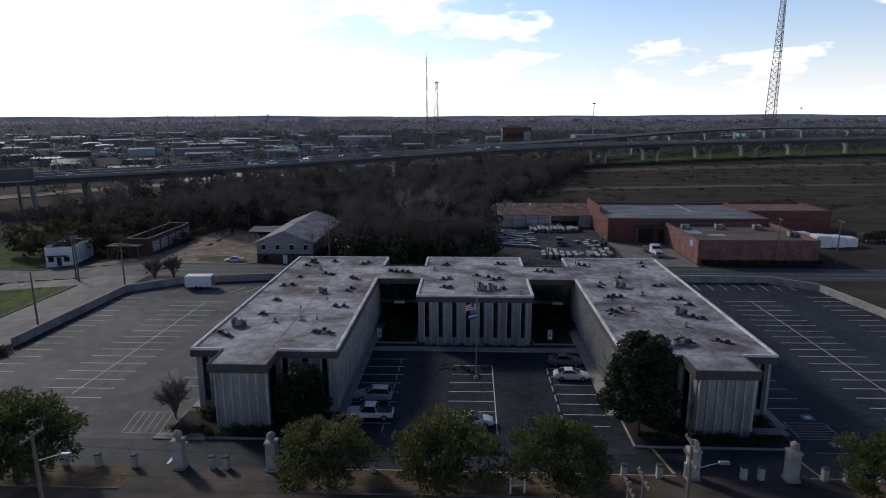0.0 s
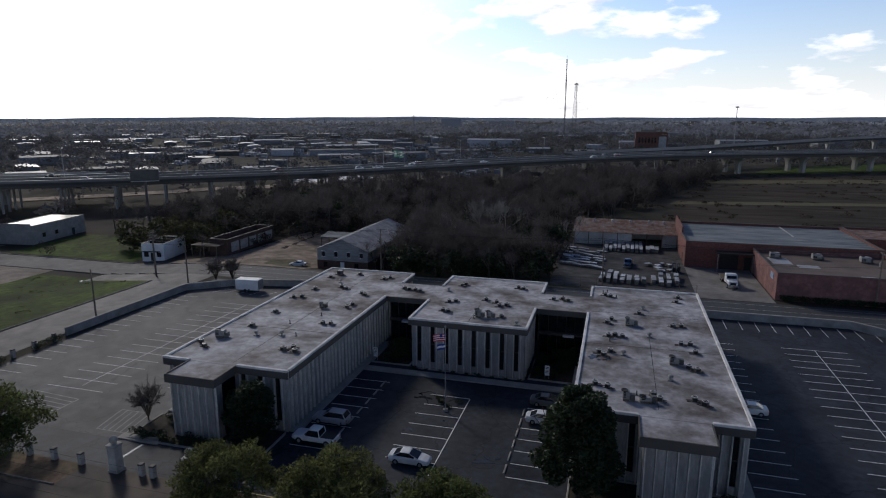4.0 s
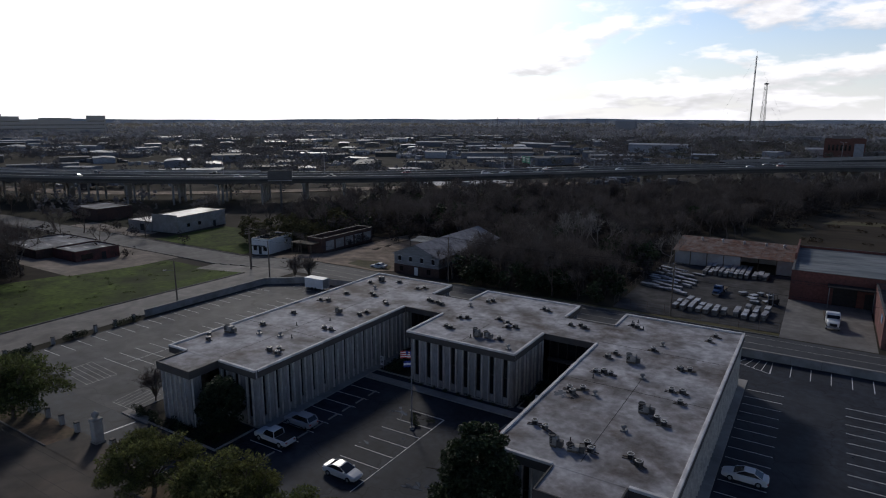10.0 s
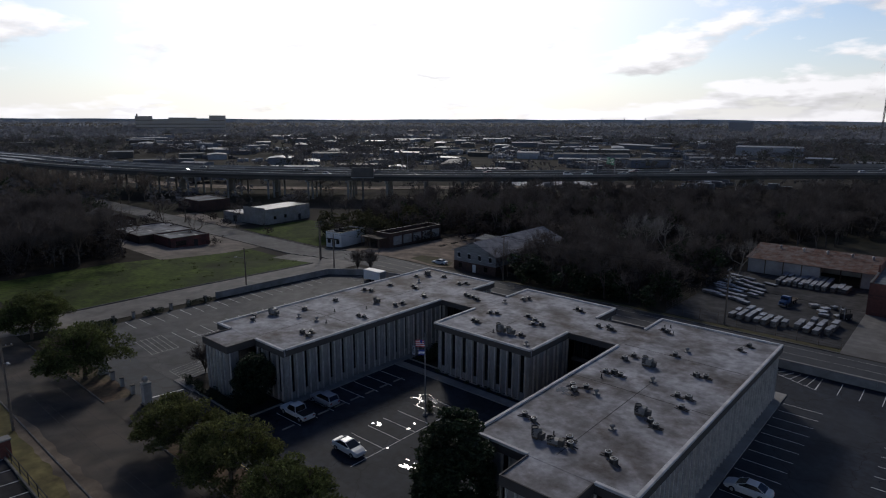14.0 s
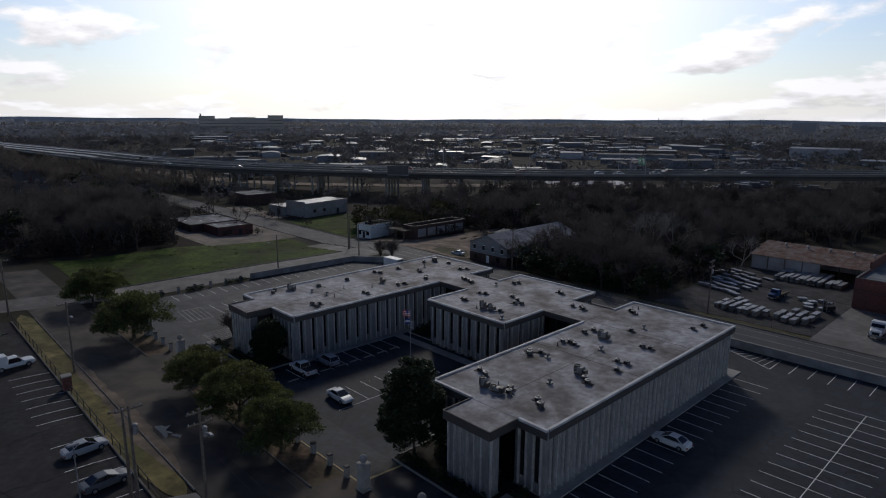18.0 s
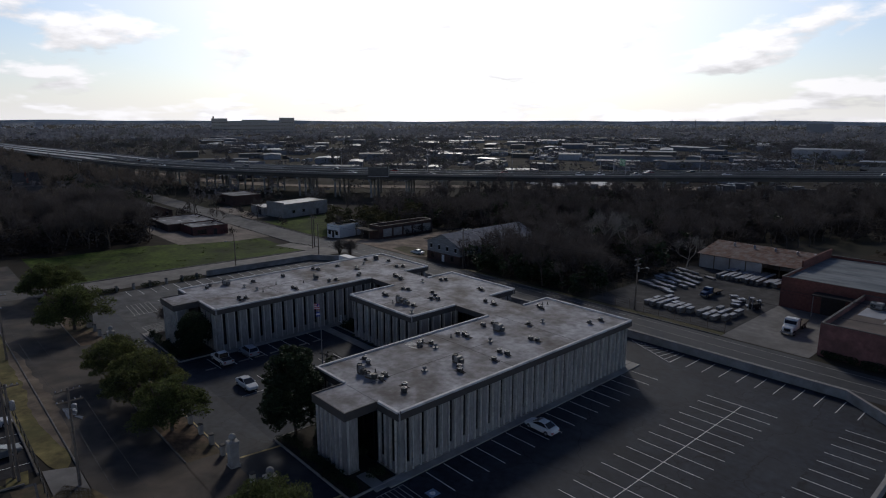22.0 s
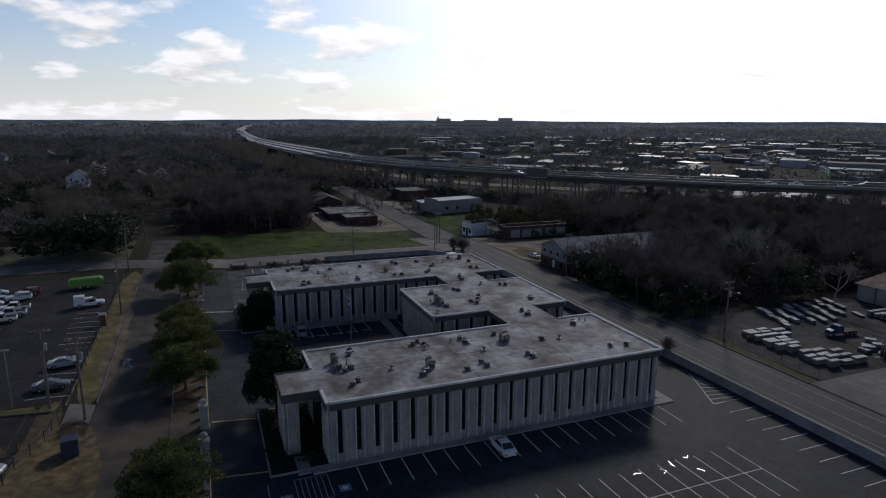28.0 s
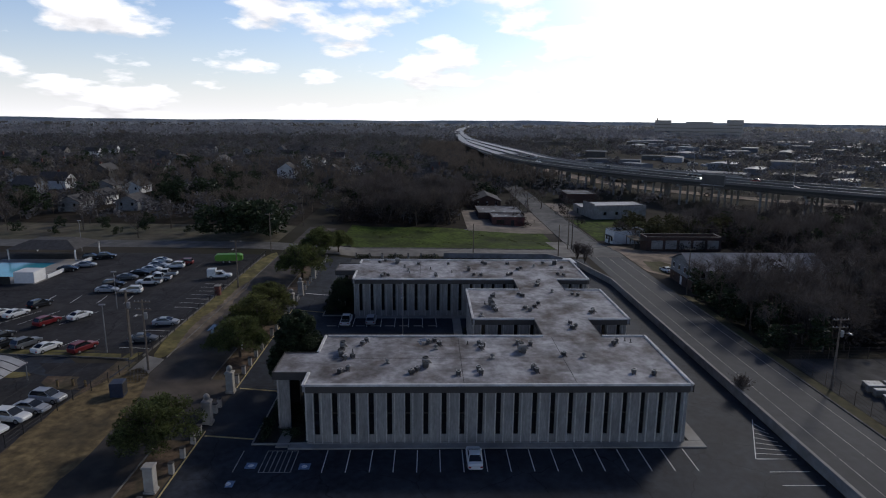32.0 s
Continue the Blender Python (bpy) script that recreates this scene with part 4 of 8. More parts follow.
# kerbs along the street
kerbs = thing("trim_kerbs", (0, 0, 0), "weathered concrete street kerbs", "kerb", "", "structure")
for x0, x1, y in ((-60, -30, 46.0), (-14.5, 16.5, 46.0), (33, 66, 46.0), (-60, 10, 37.15)):
    n = int((x1 - x0) / 3)
    for k in range(n):
        part("kerb_stone", G().box(x0 + (x1 - x0) * k / n, x0 + (x1 - x0) * (k + 1) / n - 0.02, y, y + 0.18, gz(0, y) - 0.1, gz(0, y) + 0.15, 0.03), M["kerb"], kerbs)
for x0, x1 in ((-30, -14.5), (16.5, 33)):
    sheet("drive_apron", x0, x1, 45.9, 50.2, 0.04, M["street"], "dark asphalt drive across the verge", "drive")
# boundary walls
bw = thing("wall_boundary", (0, 0, 0), "low grey concrete boundary wall", "wall", "", "structure")
def run(a, b, h, w=0.3, step=4.0, z=0.0):
    a, b = Vector((*a, 0)), Vector((*b, 0))
    n = max(1, round((b - a).length / step))
    d = (b - a) / n
    for k in range(n):
        m = Matrix.Translation(a + d * k) @ Matrix.Rotation(math.atan2(d.y, d.x), 4, "Z")
        p = part("wall_section", G().box(0, d.length - 0.03, -w / 2, w / 2, z, z + h), M["wall"], bw, at=m)
        part("cap", G().box(0, d.length - 0.03, -w / 2 - 0.06, w / 2 + 0.06, z + h, z + h + 0.1, 0.02), M["concrete"], p)
M["wall"] = mat("boundary_wall_concrete", (0.28, 0.275, 0.27), 0.14, 1.0, 0.9, dirt=(0.15, 0.142, 0.132), dscale=0.4, damt=0.75)
run((-65.2, 80.5), (-64.2, 108.5), 1.3)
run((-64.2, 108.5), (-56, 114.6), 1.3)
run((-56, 114.6), (-38, 118.4), 1.3)
run((-38, 118.4), (58.5, 118.6), 1.3)
run((58.5, 118.6), (65.5, 113.0), 1.3)
run((65.5, 113.0), (67.6, 98), 1.2)
run((67.6, 98), (67.6, 54), 1.2)

# gate pillars with stone balls, and the low posts between
def gate_pillar(m, ball=True):
    p = thing("gate_pillar", m, "square pale stone gate pillar topped with a ball" if ball else "square pale stone gate pillar with a flat cap", "pillar", "gate pillars")
    part("base", G().box(-0.58, 0.58, -0.58, 0.58, -0.3, 0.3, 0.04), M["stone"], p)
    part("shaft", G().box(-0.48, 0.48, -0.48, 0.48, 0.3, 2.75, 0.03), M["stone"], p)
    part("cap", G().box(-0.57, 0.57, -0.57, 0.57, 2.75, 2.95, 0.05), M["stone"], p)
    if ball:
        part("neck", G().lathe([(0.3, 2.94), (0.2, 3.06)], n=12), M["stone"], p)
        part("ball", G().lathe([(0.02, 2.98)] + [(0.4 * math.sin(math.pi * k / 10), 3.4 - 0.4 * math.cos(math.pi * k / 10)) for k in range(1, 10)] + [(0.02, 3.84)], n=16), M["stone"], p, smooth=True)
    return p


M["stone"] = mat("weathered_cast_stone", (0.40, 0.37, 0.33), 0.15, 4.0, 0.9, dirt=(0.22, 0.2, 0.17), dscale=1.0, damt=0.7, rand=0.1, bump=0.3, bscale=25)
gp = gate_pillar(pose(-26.3, 49.9, 0.7))
for x in (-17.7, 20.0, 28.6):
    copy_thing(gp, pose(x, 49.9, 0.7))
gp2 = gate_pillar(pose(42.6, 49.2, 0.7), False)
copy_thing(gp2, pose(-40.5, 49.9, 0.7))
post = thing("fence_post", pose(-23.3, 49.9, 0.7), "low square pale stone post with a dark cap", "post", "posts along the verge")
part("shaft", G().box(-0.24, 0.24, -0.24, 0.24, -0.2, 1.2, 0.02), M["stone"], post)
part("cap", G().box(-0.27, 0.27, -0.27, 0.27, 1.2, 1.34, 0.04), M["fascia"], post)
for x in (-22.0, 24.5, 26.0, -14.9, -11.7, -8.5, -5.3, -2.1, 1.1, 4.3, 7.5, 10.8, 14.0, 17.1, 31.5, 33.4, 36.4, 39.4, 45.5, 48.6, 51.7, 54.8, 58, 61, -30.6, -34.0, -37.2, -43.6, -46.8, -50, -53.2, -56.4, -59.5):
    copy_thing(post, pose(x, 49.9 - (0.5 if x > 43 else 0), 0.7))
wpost = [(-64.8, y) for y in (57, 60.5, 64, 67.5, 71, 74.5, 78)]
for x, y in wpost:
    copy_thing(post, pose(x, y, -0.02))

# flagpole with two flags, in a small bed in the court
pole = thing("flagpole", pose(1.1, 72.2, 0), "tall pale flagpole with two flags at its head", "flagpole")
part("footing", G().lathe([(0.35, 0), (0.3, 0.25)], n=12), M["concrete"], pole)
part("mast", G().lathe([(0.09, 0.2), (0.05, 10.6)], n=8), M["steel"], pole)
part("finial", G().lathe([(0.02, 10.58), (0.11, 10.68), (0.11, 10.76), (0.02, 10.85)], n=10), M["steel"], pole)


def flag(z, w, h, bands, parent, label):
    """A hanging flag in horizontal bands, waved along its length."""
    top = part("flag", G().tube((0, -0.07, z), (0, -0.07, z - h), 0.015, 0.015, 4), M["steel"], parent, label)
    n = len(bands)
    for k, col in enumerate(bands):
        g = G()
        pts = []
        for i in range(7):
            x = -w * i / 6
            for zz in (z - h * k / n, z - h * (k + 1) / n):
                pts.append((x, -0.07 - 0.09 * math.sin(i * 1.3), zz - 0.05 * i))
        g.poly(pts, [(2 * i, 2 * i + 1, 2 * i + 3, 2 * i + 2) for i in range(6)])
        part("band", g, M[col], top)
    return top


M["flag_r"] = mat("flag_red", (0.5, 0.04, 0.05), 0.1, 5, 0.8)
M["flag_w"] = mat("flag_white", (0.75, 0.74, 0.74), 0.1, 5, 0.8)
M["flag_b"] = mat("flag_blue", (0.04, 0.06, 0.25), 0.1, 5, 0.8)
f1 = flag(9.9, 1.45, 0.9, ["flag_r", "flag_w"] * 3 + ["flag_r"], pole, "red and white striped flag with a blue canton")
part("canton", G().poly([(-0.0, -0.088, 9.89), (-0.62, -0.19, 9.84), (-0.62, -0.19, 9.38), (-0.0, -0.088, 9.41)], [(0, 1, 2, 3)]), M["flag_b"], f1)
flag(8.7, 1.0, 0.75, ["flag_b", "flag_w", "flag_b"], pole, "blue flag with a white emblem")
stop0 = thing("wheel_stop", pose(10.3, 61.6, 0), "low pale concrete wheel stop", "wheel stop", "wheel stops in the court")
part("bar", G().box(-0.09, 0.09, -0.85, 0.85, 0, 0.14, 0.03), M["concrete"], stop0)
for k in range(1, 6):
    copy_thing(stop0, pose(10.3, 61.6 + S * k, 0))
for k in range(8):
    copy_thing(stop0, pose(-8.9, 58.9 + 2.62 * k, 0))
# bare white sign frame on the verge
sf0 = thing("empty_sign_stand", pose(4.3, 46.8, gz(4.3, 46.8), 0, 0, 14), "bare white post-and-rail sign stand on the verge", "sign stand")
for x in (-0.62, 0.62):
    part("post", G().box(x - 0.06, x + 0.06, -0.06, 0.06, -0.1, 1.9, 0.01), M["white"], sf0)
for z in (0.75, 1.55):
    part("rail", G().box(-0.56, 0.56, -0.035, 0.035, z, z + 0.1), M["white"], sf0)
# entrance signs
for x in (-11.7, 13.1):
    s = thing("sign_board", pose(x - 1.2, 84.6, 0.1), "white upright notice board by the entrance", "sign", "notice boards")
    part("board", G().box(-0.32, 0.32, -0.05, 0.05, 0.5, 1.9, 0.02), M["white"], s)
    for k in range(5):
        part("text_bar", G().box(-0.22, 0.22, -0.062, -0.05, 1.65 - 0.2 * k, 1.72 - 0.2 * k), M["dark"], s)
    for xx in (-0.25, 0.25):
        part("leg", G().box(xx - 0.03, xx + 0.03, -0.03, 0.03, 0, 0.5), M["steel"], s)
    e = thing("entrance_sign", pose(x + 0.9, 92.35, 3.3), "small white lettered strip over the entrance", "sign", "entrance signs")
    part("strip", G().box(-0.8, 0.8, -0.06, 0.7, 0.1, 0.32), M["white"], e)

# rainwater left standing in hollows of the asphalt and the roof
M["puddle"] = mat("rainwater_film", (0.02, 0.021, 0.023), 0.1, 2.0, 0.1, spec=0.5)


def puddle(x, y, z, r, seed, label="shallow rainwater puddle on the worn asphalt"):
    """A ragged film of water with a few small satellites."""
    rs = random.Random(seed)
    p = thing("puddle", (0, 0, 0), label, "puddle", "puddles")
    for j in range(1 if r < 0.4 else 3):
        q0, cx, cy = (r, x, y) if j == 0 else (r * rs.uniform(0.2, 0.45), x + r * rs.uniform(-1.7, 1.7), y + r * rs.uniform(-1.1, 1.1))
        a0, ph, pts = rs.uniform(0.45, 0.8), rs.uniform(0, 6), []
        for k in range(34):
            a = 2 * math.pi * k / 34
            q = q0 * max(0.22, 0.8 + 0.34 * math.sin(2 * a + ph) + 0.24 * math.sin(5 * a + ph * 2) + 0.16 * math.sin(9 * a + ph) + rs.uniform(-0.14, 0.14))
            pts.append((cx + q * math.cos(a), cy + q * a0 * math.sin(a), z))
        part("water", G().poly(pts, [tuple(range(34))]), M["puddle"], p)


for k, (x, y, r) in enumerate(((-1.5, 66.8, 0.5), (7.9, 62.4, 0.95), (1.6, 69.7, 0.25), (2.0, 68.3, 0.25), (6.7, 63.4, 0.2), (3.3, 63.6, 0.2), (-2.2, 74.9, 0.8), (-0.4, 75.6, 0.6), (-3.2, 75.8, 0.35))):
    puddle(x, y, 0.02, r, k + 3)
puddle(-4.0, 39.2, gz(-4.0, 39.2) + 0.06, 1.5, 77, "wide shallow puddle at the street's edge")
puddle(18.1, 76.0, 7.366, 1.0, 40, "shallow rainwater puddle on the membrane roof")
# wet cracks in the east lot
wet = thing("trim_wet_cracks", (0, 0, 0), "wet crooked cracks in the east lot's asphalt", "crack", "", "structure")
for k, (x, y, a, n) in enumerate(((44.0, 115.0, 0.3, 8), (45.2, 113.6, 2.0, 6), (46.4, 97.4, 1.4, 7), (46.0, 95.6, 0.5, 6), (45.9, 92.2, 2.2, 5), (44.8, 103.1, 0.2, 4), (47.4, 99.2, 2.6, 5), (44.9, 99.8, 1.0, 5))):
    rs, V = random.Random(60 + k), []
    for i in range(n + 1):
        w = rs.uniform(0.006, 0.04) if 0 < i < n else 0.004
        V += [(x - w * math.sin(a), y + w * math.cos(a), 0.02), (x + w * math.sin(a), y - w * math.cos(a), 0.02)]
        a += rs.uniform(-1.2, 1.2)
        x, y = x + 0.24 * math.cos(a), y + 0.24 * math.sin(a)
    part("crack", G().poly(V, [(2 * i, 2 * i + 1, 2 * i + 3, 2 * i + 2) for i in range(n)]), M["puddle"], wet)
# tar-sealed crack looping round the flagpole bed
seal = thing("trim_tar_seal", (0, 0, 0), "glossy tar-sealed crack in the court's asphalt", "crack seal", "", "structure")
M["tar"] = mat("glossy_tar", (0.018, 0.018, 0.019), 0.1, 2.0, 0.16, spec=0.5)
rs, V = random.Random(3), []
for k in range(28):
    a = 2 * math.pi * k / 28
    q = 2.1 * (1 + 0.3 * math.sin(3 * a) + rs.uniform(-0.2, 0.2))
    for w in (0.0, 0.13):
        V.append((-0.6 + (q - w) * math.cos(a), 75.2 + (q - w) * 0.75 * math.sin(a), 0.018))
part("seal", G().poly(V, [(2 * k, 2 * k + 1, (2 * k + 3) % 56, (2 * k + 2) % 56) for k in range(28)]), M["tar"], seal)
# ---- vehicles ----
M["tyre"] = mat("tyre_rubber", (0.02, 0.02, 0.021), 0.2, 5, 0.85)
M["rim"] = mat("alloy_rim", (0.42, 0.42, 0.43), 0.1, 5, 0.35, metal=0.7)
M["carglass"] = mat("car_glass", (0.015, 0.017, 0.02), 0.05, 1, 0.06, spec=0.6)
M["lamp_r"] = mat("tail_lamp_red", (0.3, 0.015, 0.012), 0.05, 5, 0.3)
M["lamp_w"] = mat("head_lamp_clear", (0.65, 0.66, 0.68), 0.05, 5, 0.2)
PAINT = {}
for name, c, r in (("white", (0.72, 0.72, 0.70), 0.3), ("silver", (0.36, 0.37, 0.39), 0.28), ("grey", (0.12, 0.125, 0.13), 0.28), ("black", (0.018, 0.019, 0.021), 0.22), ("red", (0.19, 0.018, 0.02), 0.28), ("blue", (0.03, 0.07, 0.16), 0.28), ("green", (0.11, 0.30, 0.03), 0.4)):
    PAINT[name] = mat("car_paint_" + name, c, 0.06, 1.0, r, spec=0.5)


def loft(stations, closed=True):
    """Skin over cross-sections, each a list of points."""
    g = G()
    n = len(stations[0])
    g.poly([p for s in stations for p in s], [(k * n + i, k * n + (i + 1) % n, (k + 1) * n + (i + 1) % n, (k + 1) * n + i) for k in range(len(stations) - 1) for i in range(n)]
           + [tuple(range(n - 1, -1, -1)), tuple(range((len(stations) - 1) * n, len(stations) * n))])
    return g


def ring(y, w, z0, z1, b=0.12):
    """A rounded upright section of a body at y."""
    return [(-w + b, y, z0), (w - b, y, z0), (w, y, z0 + b), (w, y, z1 - b), (w - b * 1.3, y, z1), (-w + b * 1.3, y, z1), (-w, y, z1 - b), (-w, y, z0 + b)]


def wheels(car, xs, ys, r, paint):
    for y in ys:
        for x in xs:
            s = 1 if x > 0 else -1
            w = part("tyre", G().tube((x - 0.11, y, r), (x + 0.11, y, r), r, r, 14), M["tyre"], car)
            part("rim", G().tube((x + s * 0.08, y, r), (x + s * 0.125, y, r), r * 0.62, r * 0.55, 10), M["rim"], w)


def car_body(kind):
    car = thing("car" if kind != "pickup" else "pickup_truck", pose(0, 0, -50))
    body_paint = PAINT["white"]
    if kind == "sedan":
        prof = [(-2.35, 0.72, 0.38, 0.78), (-2.2, 0.84, 0.24, 0.98), (-1.4, 0.9, 0.2, 1.02), (0.9, 0.9, 0.2, 0.98), (1.7, 0.87, 0.22, 0.86), (2.2, 0.78, 0.28, 0.72), (2.36, 0.64, 0.36, 0.6)]
        roofp = [(-1.75, 0.78, 1.0), (-0.95, 0.66, 1.43), (0.15, 0.66, 1.45), (1.15, 0.78, 0.98)]
        wy, r = (-1.4, 1.42), 0.33
    elif kind == "suv":
        prof = [(-2.3, 0.8, 0.42, 0.95), (-2.2, 0.9, 0.3, 1.08), (-1.4, 0.94, 0.26, 1.1), (0.9, 0.94, 0.26, 1.06), (1.8, 0.9, 0.28, 1.0), (2.2, 0.82, 0.32, 0.86), (2.35, 0.7, 0.42, 0.7)]
        roofp = [(-2.2, 0.82, 1.08), (-1.85, 0.7, 1.66), (0.1, 0.72, 1.7), (1.05, 0.82, 1.06)]
        wy, r = (-1.4, 1.42), 0.37
    else:
        prof = [(-2.75, 0.86, 0.5, 1.0), (-2.7, 0.94, 0.42, 1.05), (-0.75, 0.95, 0.4, 1.05), (1.1, 0.95, 0.38, 1.08), (2.3, 0.93, 0.38, 1.06), (2.65, 0.86, 0.42, 0.95), (2.75, 0.78, 0.5, 0.8)]
        roofp = [(-0.85, 0.84, 1.06), (-0.7, 0.74, 1.78), (0.55, 0.76, 1.8), (1.25, 0.84, 1.07)]
        wy, r = (-1.75, 1.75), 0.4
    part("body", loft([ring(*p) for p in prof]), body_paint, car)
    (a, aw, az), (b, bw_, bz), (c, cw, cz), (d, dw, dz) = roofp
    part("glasshouse", loft([[(-aw, a, az - 0.05), (aw, a, az - 0.05), (aw, a, az), (-aw, a, az)], [(-aw, b, az - 0.05), (aw, b, az - 0.05), (bw_, b, bz - 0.05), (-bw_, b, bz - 0.05)],
                             [(-dw, c, dz - 0.05), (dw, c, dz - 0.05), (cw, c, cz - 0.05), (-cw, c, cz - 0.05)], [(-dw, d, dz - 0.05), (dw, d, dz - 0.05), (dw, d, dz), (-dw, d, dz)]]), M["carglass"], car)
    part("roof", G().poly([(-bw_ + 0.02, b - 0.02, bz - 0.05), (bw_ - 0.02, b - 0.02, bz - 0.05), (cw - 0.02, c + 0.02, cz - 0.05), (-cw + 0.02, c + 0.02, cz - 0.05), (-bw_ + 0.1, b + 0.1, bz), (bw_ - 0.1, b + 0.1, bz), (cw - 0.1, c - 0.1, cz), (-cw + 0.1, c - 0.1, cz)],
                          [(0, 1, 5, 4), (1, 2, 6, 5), (2, 3, 7, 6), (3, 0, 4, 7), (4, 5, 6, 7)]), body_paint, car)
    for s in (-1, 1):
        mid = (b + c) / 2
        part("pillar", G().tube((s * dw, d, dz - 0.02), (s * cw, c, cz - 0.06), 0.045, 0.04, 4), body_paint, car)
        part("pillar", G().tube((s * aw, a, az - 0.02), (s * bw_, b, bz - 0.06), 0.06, 0.05, 4), body_paint, car)
        part("mirror", G().box(s * (dw + 0.1) - 0.09, s * (dw + 0.1) + 0.09, d - 0.35, d - 0.2, dz - 0.02, dz + 0.12, 0.02), body_paint, car)
        part("headlamp", G().box(s * 0.58 - 0.16, s * 0.58 + 0.16, prof[-2][0] + 0.02, prof[-2][0] + 0.1, prof[-2][3] - 0.22, prof[-2][3] - 0.08), M["lamp_w"], car)
        part("tail_lamp", G().box(s * 0.66 - 0.14, s * 0.66 + 0.14, prof[0][0] - 0.01, prof[0][0] + 0.1, prof[0][3] - 0.25, prof[0][3] - 0.06), M["lamp_r"], car)
    if kind == "pickup":
        part("load_bed", G().box(-0.8, 0.8, -2.62, -0.92, 1.02, 1.058), M["dark"], car)
    wheels(car, (-0.82 if kind != "pickup" else -0.86, 0.82 if kind != "pickup" else 0.86), wy, r, body_paint)
    return car


TEMPLATE = {k: car_body(k) for k in ("sedan", "suv", "pickup")}
WORD = {"sedan": "sedan car", "suv": "hatchback car", "pickup": "pickup truck"}


def park(kind, colour, x, y, heading, label="", z=None, place="parked in a marked bay"):
    """heading: degrees by which the nose turns left from +y."""
    c = copy_thing(TEMPLATE[kind], pose(x, y, (gz(x, y) if z is None else z) + 0.012, 0, 0, heading))
    c.scale = (0.94, 0.93, 0.94)
    tagged(c, label or f"{colour} {WORD[kind]} {place}", "truck" if kind == "pickup" else "car", "parked cars" if z is None else "cars on the highway")
    for o in c.children:
        if o.material_slots and o.data.materials[0] is PAINT["white"]:
            o.material_slots[0].link = "OBJECT"
            o.material_slots[0].material = PAINT[colour]
    return c


def flatbed(x, y, heading, cab, label):
    t = thing("flatbed_truck", pose(x, y, 0.02, 0, 0, heading), label, "truck", "flatbed trucks")
    part("chassis", G().box(-0.45, 0.45, -5.2, 2.8, 0.6, 0.9), M["black"], t)
    part("bonnet", loft([ring(1.5, 1.0, 0.7, 1.75), ring(2.9, 0.92, 0.75, 1.55), ring(3.1, 0.8, 0.8, 1.4)]), PAINT[cab], t)
    part("cab", loft([ring(-0.2, 1.1, 0.8, 2.7), ring(1.0, 1.1, 0.8, 2.7), ring(1.6, 1.05, 0.8, 1.8)]), PAINT[cab], t)
    part("windscreen", G().poly([(-0.95, 1.08, 2.55), (0.95, 1.08, 2.55), (0.95, 1.62, 1.86), (-0.95, 1.62, 1.86)], [(0, 1, 2, 3)]), M["carglass"], t)
    part("grille", G().box(-0.55, 0.55, 3.08, 3.14, 0.85, 1.35), M["black"], t)
    part("bumper", G().box(-1.1, 1.1, 3.05, 3.25, 0.5, 0.78, 0.04), M["steel"], t)
    part("load_bed", G().box(-1.22, 1.22, -5.6, -0.4, 1.0, 1.2, 0.02), M["timber"], t)
    part("headboard", G().box(-1.2, 1.2, -0.42, -0.3, 1.2, 2.6), M["black"], t)
    wheels(t, (-0.95, 0.95), (-4.2, -3.0, 2.2), 0.5, None)
    return t


park("pickup", "white", -10.6, 61.4, 90, "white pickup truck parked nose to the west wing")
park("suv", "silver", -10.9, 65.9, 90)
park("sedan", "white", 0.6, 60.3, -90, "white sedan car parked in the middle row")
park("sedan", "grey", 12.9, 77.0, -90, "dark grey sedan parked in the shade of the court")
park("sedan", "white", 13.0, 72.4, -90)
park("sedan", "white", 36.2, 81.5, 90, "white sedan car parked against the east wing")
# the lot across the street
for kind, col, x, y, hd in (
        ("sedan", "black", -40.5, -5.7, 14), ("sedan", "silver", -44.6, -3.8, 14), ("suv", "black", -52.2, -6.4, 14), ("suv", "black", -53.5, -3.5, 14), ("sedan", "white", -41.3, 12.9, 6),
        ("sedan", "silver", -45.4, 12.5, 6), ("sedan", "white", -49.7, 11.7, 6), ("suv", "white", -44.4, 16.9, -174), ("suv", "red", -47.8, 17.7, -174), ("sedan", "grey", -33.7, 10.9, 6),
        ("sedan", "black", -37.4, 12.0, 6), ("pickup", "white", -29.7, 17.3, -174), ("pickup", "white", -33.1, 18.0, -174), ("pickup", "white", -36.8, 17.8, -174), ("sedan", "silver", -23.8, 11.5, 6),
        ("suv", "black", -27.7, 11.0, 6), ("suv", "white", -23.0, 16.7, -174), ("sedan", "white", -8.0, 0.7, 70), ("sedan", "white", -8.0, 3.7, 70), ("suv", "red", -3.8, 11.6, 68),
        ("sedan", "white", -7.2, 15.2, 70), ("sedan", "black", 6.6, 11.3, 68), ("suv", "grey", 6.5, 14.6, 68), ("sedan", "white", 8.1, 18.6, 68), ("suv", "red", 8.0, 24.0, 68),
        ("sedan", "silver", -4.2, 31.4, 6), ("sedan", "grey", 3.9, 31.2, 6), ("suv", "silver", 25.1, 29.0, -11), ("sedan", "silver", 27.8, 28.6, -11), ("suv", "white", 30.2, 27.8, -11),
        ("sedan", "white", 33.0, 27.0, -11), ("sedan", "black", 3.2, 8.4, 68), ("suv", "black", -13.5, 4.5, 70)):
    park(kind, col, x, y, hd)
van = park("pickup", "white", -35.6, 30.2, 6, "white service truck with a tall box body")
part("service_box", G().box(-0.92, 0.92, -2.7, -0.8, 1.0, 2.35, 0.05), PAINT["white"], van)
mach = thing("green_trailer", pose(-50.5, 27.6, gz(0, 28.6), 0, 0, 8), "bright lime green equipment trailer at the lot's edge", "trailer")
